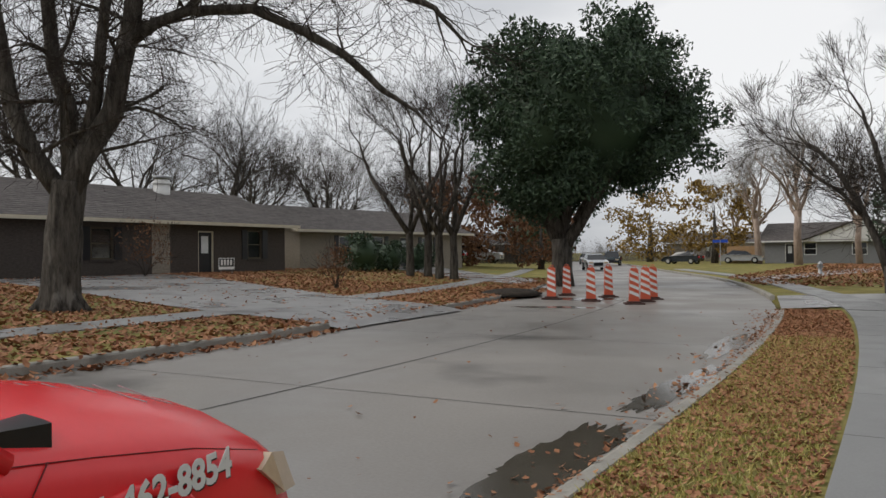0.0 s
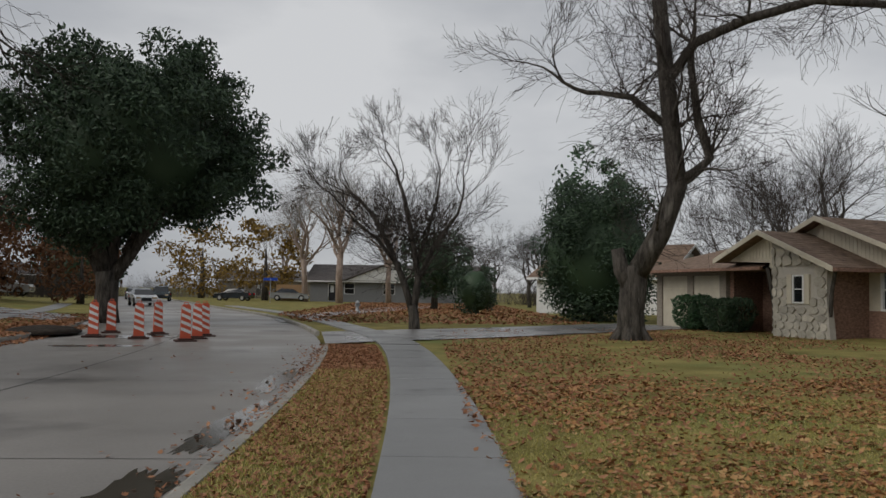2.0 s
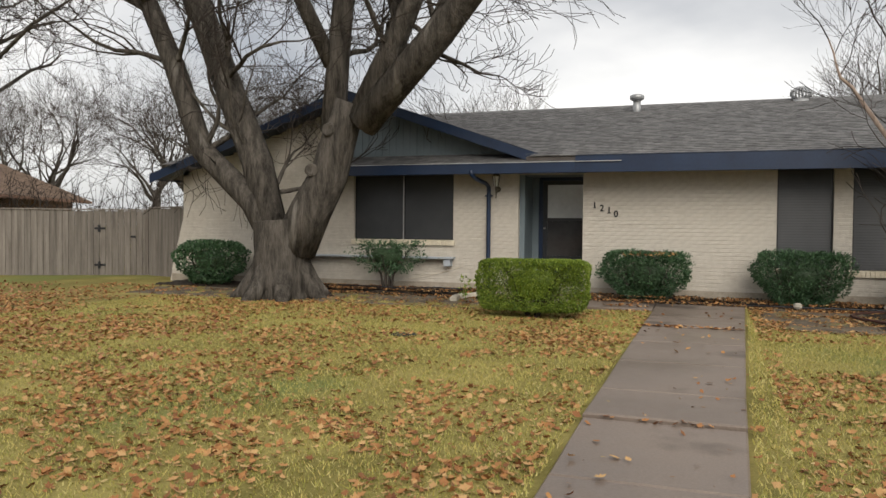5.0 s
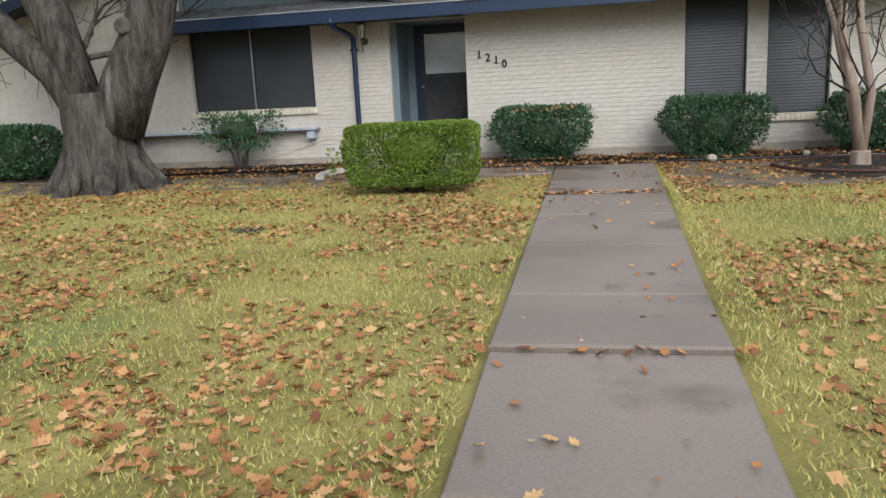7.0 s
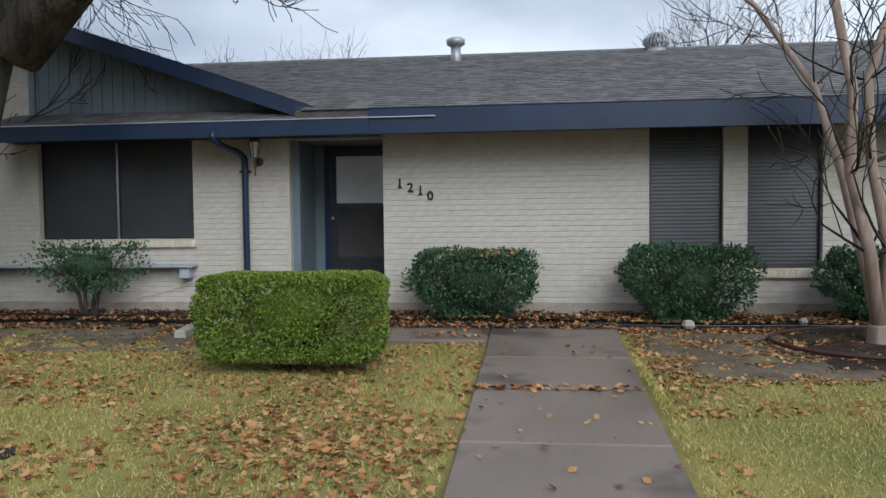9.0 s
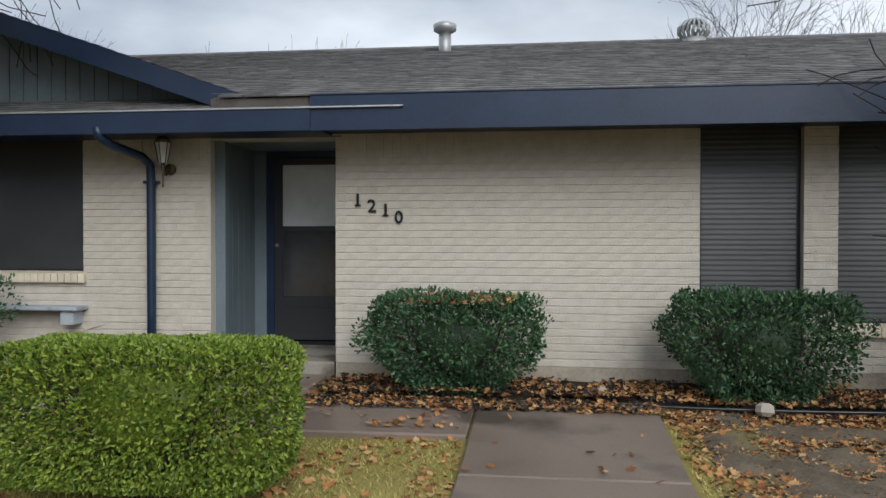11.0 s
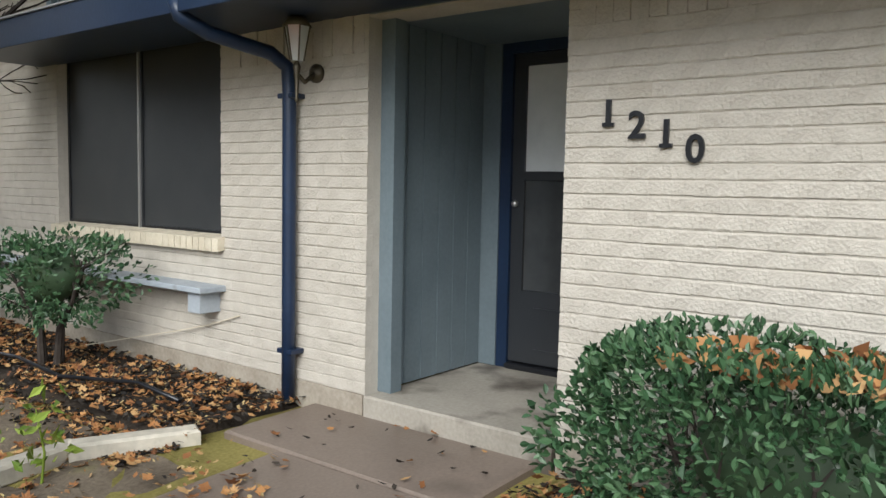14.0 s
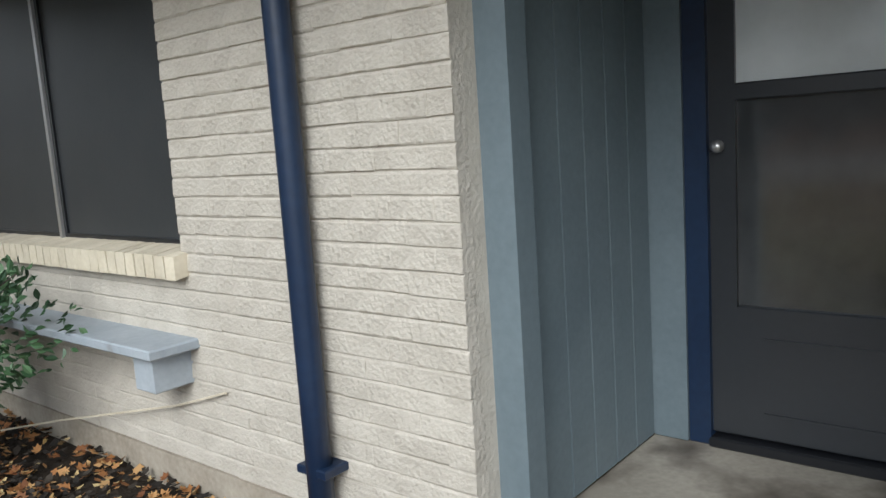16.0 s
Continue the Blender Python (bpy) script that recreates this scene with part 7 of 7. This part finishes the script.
# ---- fallen leaves and grass ----
def surface_z(x, y):
    if right_kerb(y) > x > left_kerb(y):
        return -0.128
    z = ground_z(x, y)
    if 1.3 < x < 15:
        z += 0.02 * noise.noise((x * 0.5, y * 0.5, 0))
    if 1.0 < x < 14.5 and 0.15 < y < 1.55:
        z = max(z, ground_z(x, 1) + 0.048)
    if 13.5 < x < 14.5 and 1.5 < y < 3.0 or 13.85 < x < 15.3 and 3 < y < 4.6:
        z = ground_z(x, 1) + 0.05
    if pave_l(y) < x < pave_r(y):
        z = max(z, 0.036)
    if 14.40 < x and (y < 2.98 or y > 4.64):
        z += 0.05
    return z


def litter(name, label, mat, count, place, size, seed, lobes=True):
    """Curled fallen leaves, each of its own turn and size."""
    rg = random.Random(seed)
    m = Mesh()
    done = 0
    while done < count:
        p = place(rg)
        if p is None:
            continue
        done += 1
        x, y = p
        z = surface_z(x, y)
        s = size * rg.uniform(0.55, 1.35)
        a = rg.uniform(0, 6.283)
        tilt = Euler((rg.gauss(0, 0.35), rg.gauss(0, 0.35), a)).to_matrix()
        curl = rg.uniform(-0.1, 0.45)
        rim = [(1.0, 0.0), (0.52, 0.28), (0.62, 0.62), (0.2, 0.40), (0.0, 0.72), (-0.35, 0.36), (-0.85, 0.0), (-0.35, -0.36), (0.0, -0.72), (0.2, -0.40), (0.62, -0.62), (0.52, -0.28)] if lobes else [(1, 0), (0.3, 0.5), (-0.8, 0.15), (-0.8, -0.15), (0.3, -0.5)]
        vs = [Vector((0, 0, 0))] + [Vector((u, w, curl * (u * u + w * w))) for u, w in rim]
        vs = [Vector((x, y, z + 0.012 + abs(curl) * s * 0.3)) + (tilt @ v) * s for v in vs]
        n = len(rim)
        m.add(vs, [(0, 1 + k, 1 + (k + 1) % n) for k in range(n)])
    return tagged(part(name, m, M[mat]), label, "leaves", kind="stuff")


def lawn_place(rg):
    x, y = rg.uniform(1.1, 14.3), rg.uniform(-4.5, 13)
    if 0.15 < y < 1.55 and rg.random() > 0.03:
        return None
    d = 0.45 + 1.0 * noise.noise((x * 0.45, y * 0.45, 3)) + 0.9 * noise.noise((x * 1.7, y * 1.7, 9))
    if x > 12.4 and y < 0.2:
        d += 0.5
    return (x, y) if rg.random() < d * (1.0 if x < 11 else 0.6) else None


def bed_place(rg):
    x, y = rg.uniform(14.05, 15.27), rg.uniform(-6.5, 8.8)
    if 2.95 < y < 4.65 and rg.random() > 0.025:
        return None
    if rg.random() > 0.6 + 0.8 * noise.noise((x * 2, y * 2, 7)) - 0.25 * (x > 15.0):
        return None
    return x, y


def patch_place(rg):
    return rg.uniform(11.8, 14.4), rg.uniform(-5, 0.1)


def verge_place(rg):
    y = rg.uniform(-3, 1) if rg.random() < 0.06 else rg.uniform(1, 20.5)
    x = right_kerb(y) + rg.uniform(-0.25, 1.38)
    if x < right_kerb(y) + 0.17 and rg.random() > 0.12:
        return None
    return (x, y) if rg.random() < 0.45 + 0.03 * y + 0.6 * noise.noise((x, y * 0.4, 2)) else None


def corner_place(rg):
    x, y = rg.uniform(0.9, 14), rg.uniform(4, 30)
    if rg.random() > smooth01((y - 4) / 9):
        return None
    if rg.random() > 0.5 + 0.9 * noise.noise((x * 0.3, y * 0.3, 5)) + 0.25 * (x < 5) - 0.3 * (x > 9):
        return None
    return x, y


def left_place(rg):
    y = rg.uniform(2, 40)
    x = left_kerb(y) + (rg.uniform(-19.5, 0.5))
    dr = 12.6 + (left_kerb(y) - x) * 0.13
    if dr < y < dr + 5.6 + (left_kerb(y) - x) * 0.17 and rg.random() > 0.10:
        return None
    if -4.3 < x - left_kerb(y) < -3.2 and rg.random() > 0.15:
        return None
    if y > 28 and x < -15 and rg.random() > 0.35:
        return None
    return x, y


def far_place(rg):
    x, y = rg.uniform(-8, 8), rg.uniform(34, 92)
    return (x, y) if x > right_kerb(y) + 0.4 else None


def gutter_place(rg):
    y = rg.uniform(2.5, 22)
    return (right_kerb(y) - abs(rg.gauss(0, 0.35)), y) if rg.random() < 0.85 else (rg.uniform(left_kerb(y), right_kerb(y)), y)


litter("fallen_leaves", "scattered brown oak leaves on the front lawn", "fallen", 36000, lawn_place, 0.033, 301)
litter("leaf_bits", "small straw-coloured leaf bits between the grass blades", "straw", 26000, lawn_place, 0.016, 311, False)
litter("fallen_leaves", "thick brown leaf litter on the mulch bed", "fallen", 7500, bed_place, 0.031, 302)
litter("mulch", "dark shredded mulch between the leaves", "mulch", 13000, bed_place, 0.026, 312, False)
litter("leaf_bits", "pale broken leaf bits on the mulch", "straw", 7000, bed_place, 0.016, 313, False)
litter("fallen_leaves", "brown leaves caught in the cracks of the walk", "fallen", 130, lambda r: (r.choice((11.3, 11.3, 11.3, 6.28)) + r.gauss(0, 0.035), r.uniform(0.3, 1.6)), 0.034, 310)
litter("fallen_leaves", "brown leaves over the bare soil patch", "fallen", 1800, patch_place, 0.030, 309)
litter("leaf_bits", "straw-coloured bits over the bare soil patch", "straw", 9000, patch_place, 0.017, 314, False)
litter("mulch", "dark crumbs of soil on the bare patch", "mulch", 5000, patch_place, 0.016, 315, False)
litter("fallen_leaves", "brown leaves covering the grass verge", "fallen_street", 24000, verge_place, 0.030, 303, False)
litter("fallen_leaves", "reddish-brown leaves over the neighbour's lawn", "fallen_street", 22000, corner_place, 0.042, 304, False)
litter("fallen_leaves", "deep reddish-brown leaves over the lawn across the street", "fallen_street", 42000, left_place, 0.075, 305, False)
litter("fallen_leaves", "brown leaves over the far corner lawn", "fallen_street", 14000, far_place, 0.12, 306, False)
litter("fallen_leaves", "wet dark leaves washed into the gutter", "fallen_street", 500, gutter_place, 0.036, 307)
litter("fallen_leaves", "few pale leaves lying on the front walk", "fallen", 34, lambda r: (r.uniform(1.2, 14.4), r.uniform(0.2, 1.5)), 0.03, 308)


def grass_blades(name, label, count, place, seed, h=0.05, w=0.006, mat="grass"):
    rg = random.Random(seed)
    m = Mesh()
    done = 0
    while done < count:
        p = place(rg)
        if p is None:
            continue
        done += 1
        x, y = p
        z = surface_z(x, y) - 0.005
        a = rg.uniform(0, 6.283)
        c, s = math.cos(a) * w, math.sin(a) * w
        hh = h * rg.uniform(0.5, 1.3)
        lx, ly = rg.gauss(0, 0.6) * hh, rg.gauss(0, 0.6) * hh
        m.add([(x - c, y - s, z), (x + c, y + s, z), (x + lx, y + ly, z + hh)], [(0, 1, 2)])
    return tagged(part(name, m, M[mat]), label, "grass", kind="stuff")


def blade_place(rg):
    x, y = 1.1 + 13.1 * rg.random() ** 0.9, -3.5 + 14 * rg.random() ** 1.25
    if lo(x) - 0.03 < y < hi(x) + 0.03 or (12.0 < x and y < 0.05 and rg.random() < 0.8) or (13.4 < x and y > 4.6 and rg.random() < 0.85) or (13.36 < x and 1.5 < y < 4.65):
        return None
    return x, y


def blade_verge(rg):
    y = rg.uniform(1.5, 14)
    return right_kerb(y) + rg.uniform(0.16, 1.34), y


grass_blades("grass", "dry yellow-green lawn grass", 330000, blade_place, 401, 0.030, 0.0042)
grass_blades("grass", "dry straw-coloured grass of the verge", 22000, blade_verge, 402, 0.045, 0.007)
# ---- bricks beside the door, one by one ----
brick_meshes = [s.data("brick", M["brick_piece"]) for s in SHAPES]
for x, y, z, k, turn in PIECES:
    ob = inside(wall, new("brick", brick_meshes[k]))
    ob.matrix_basis = pose(x, y, z, turn * 0.5, 0, 0)
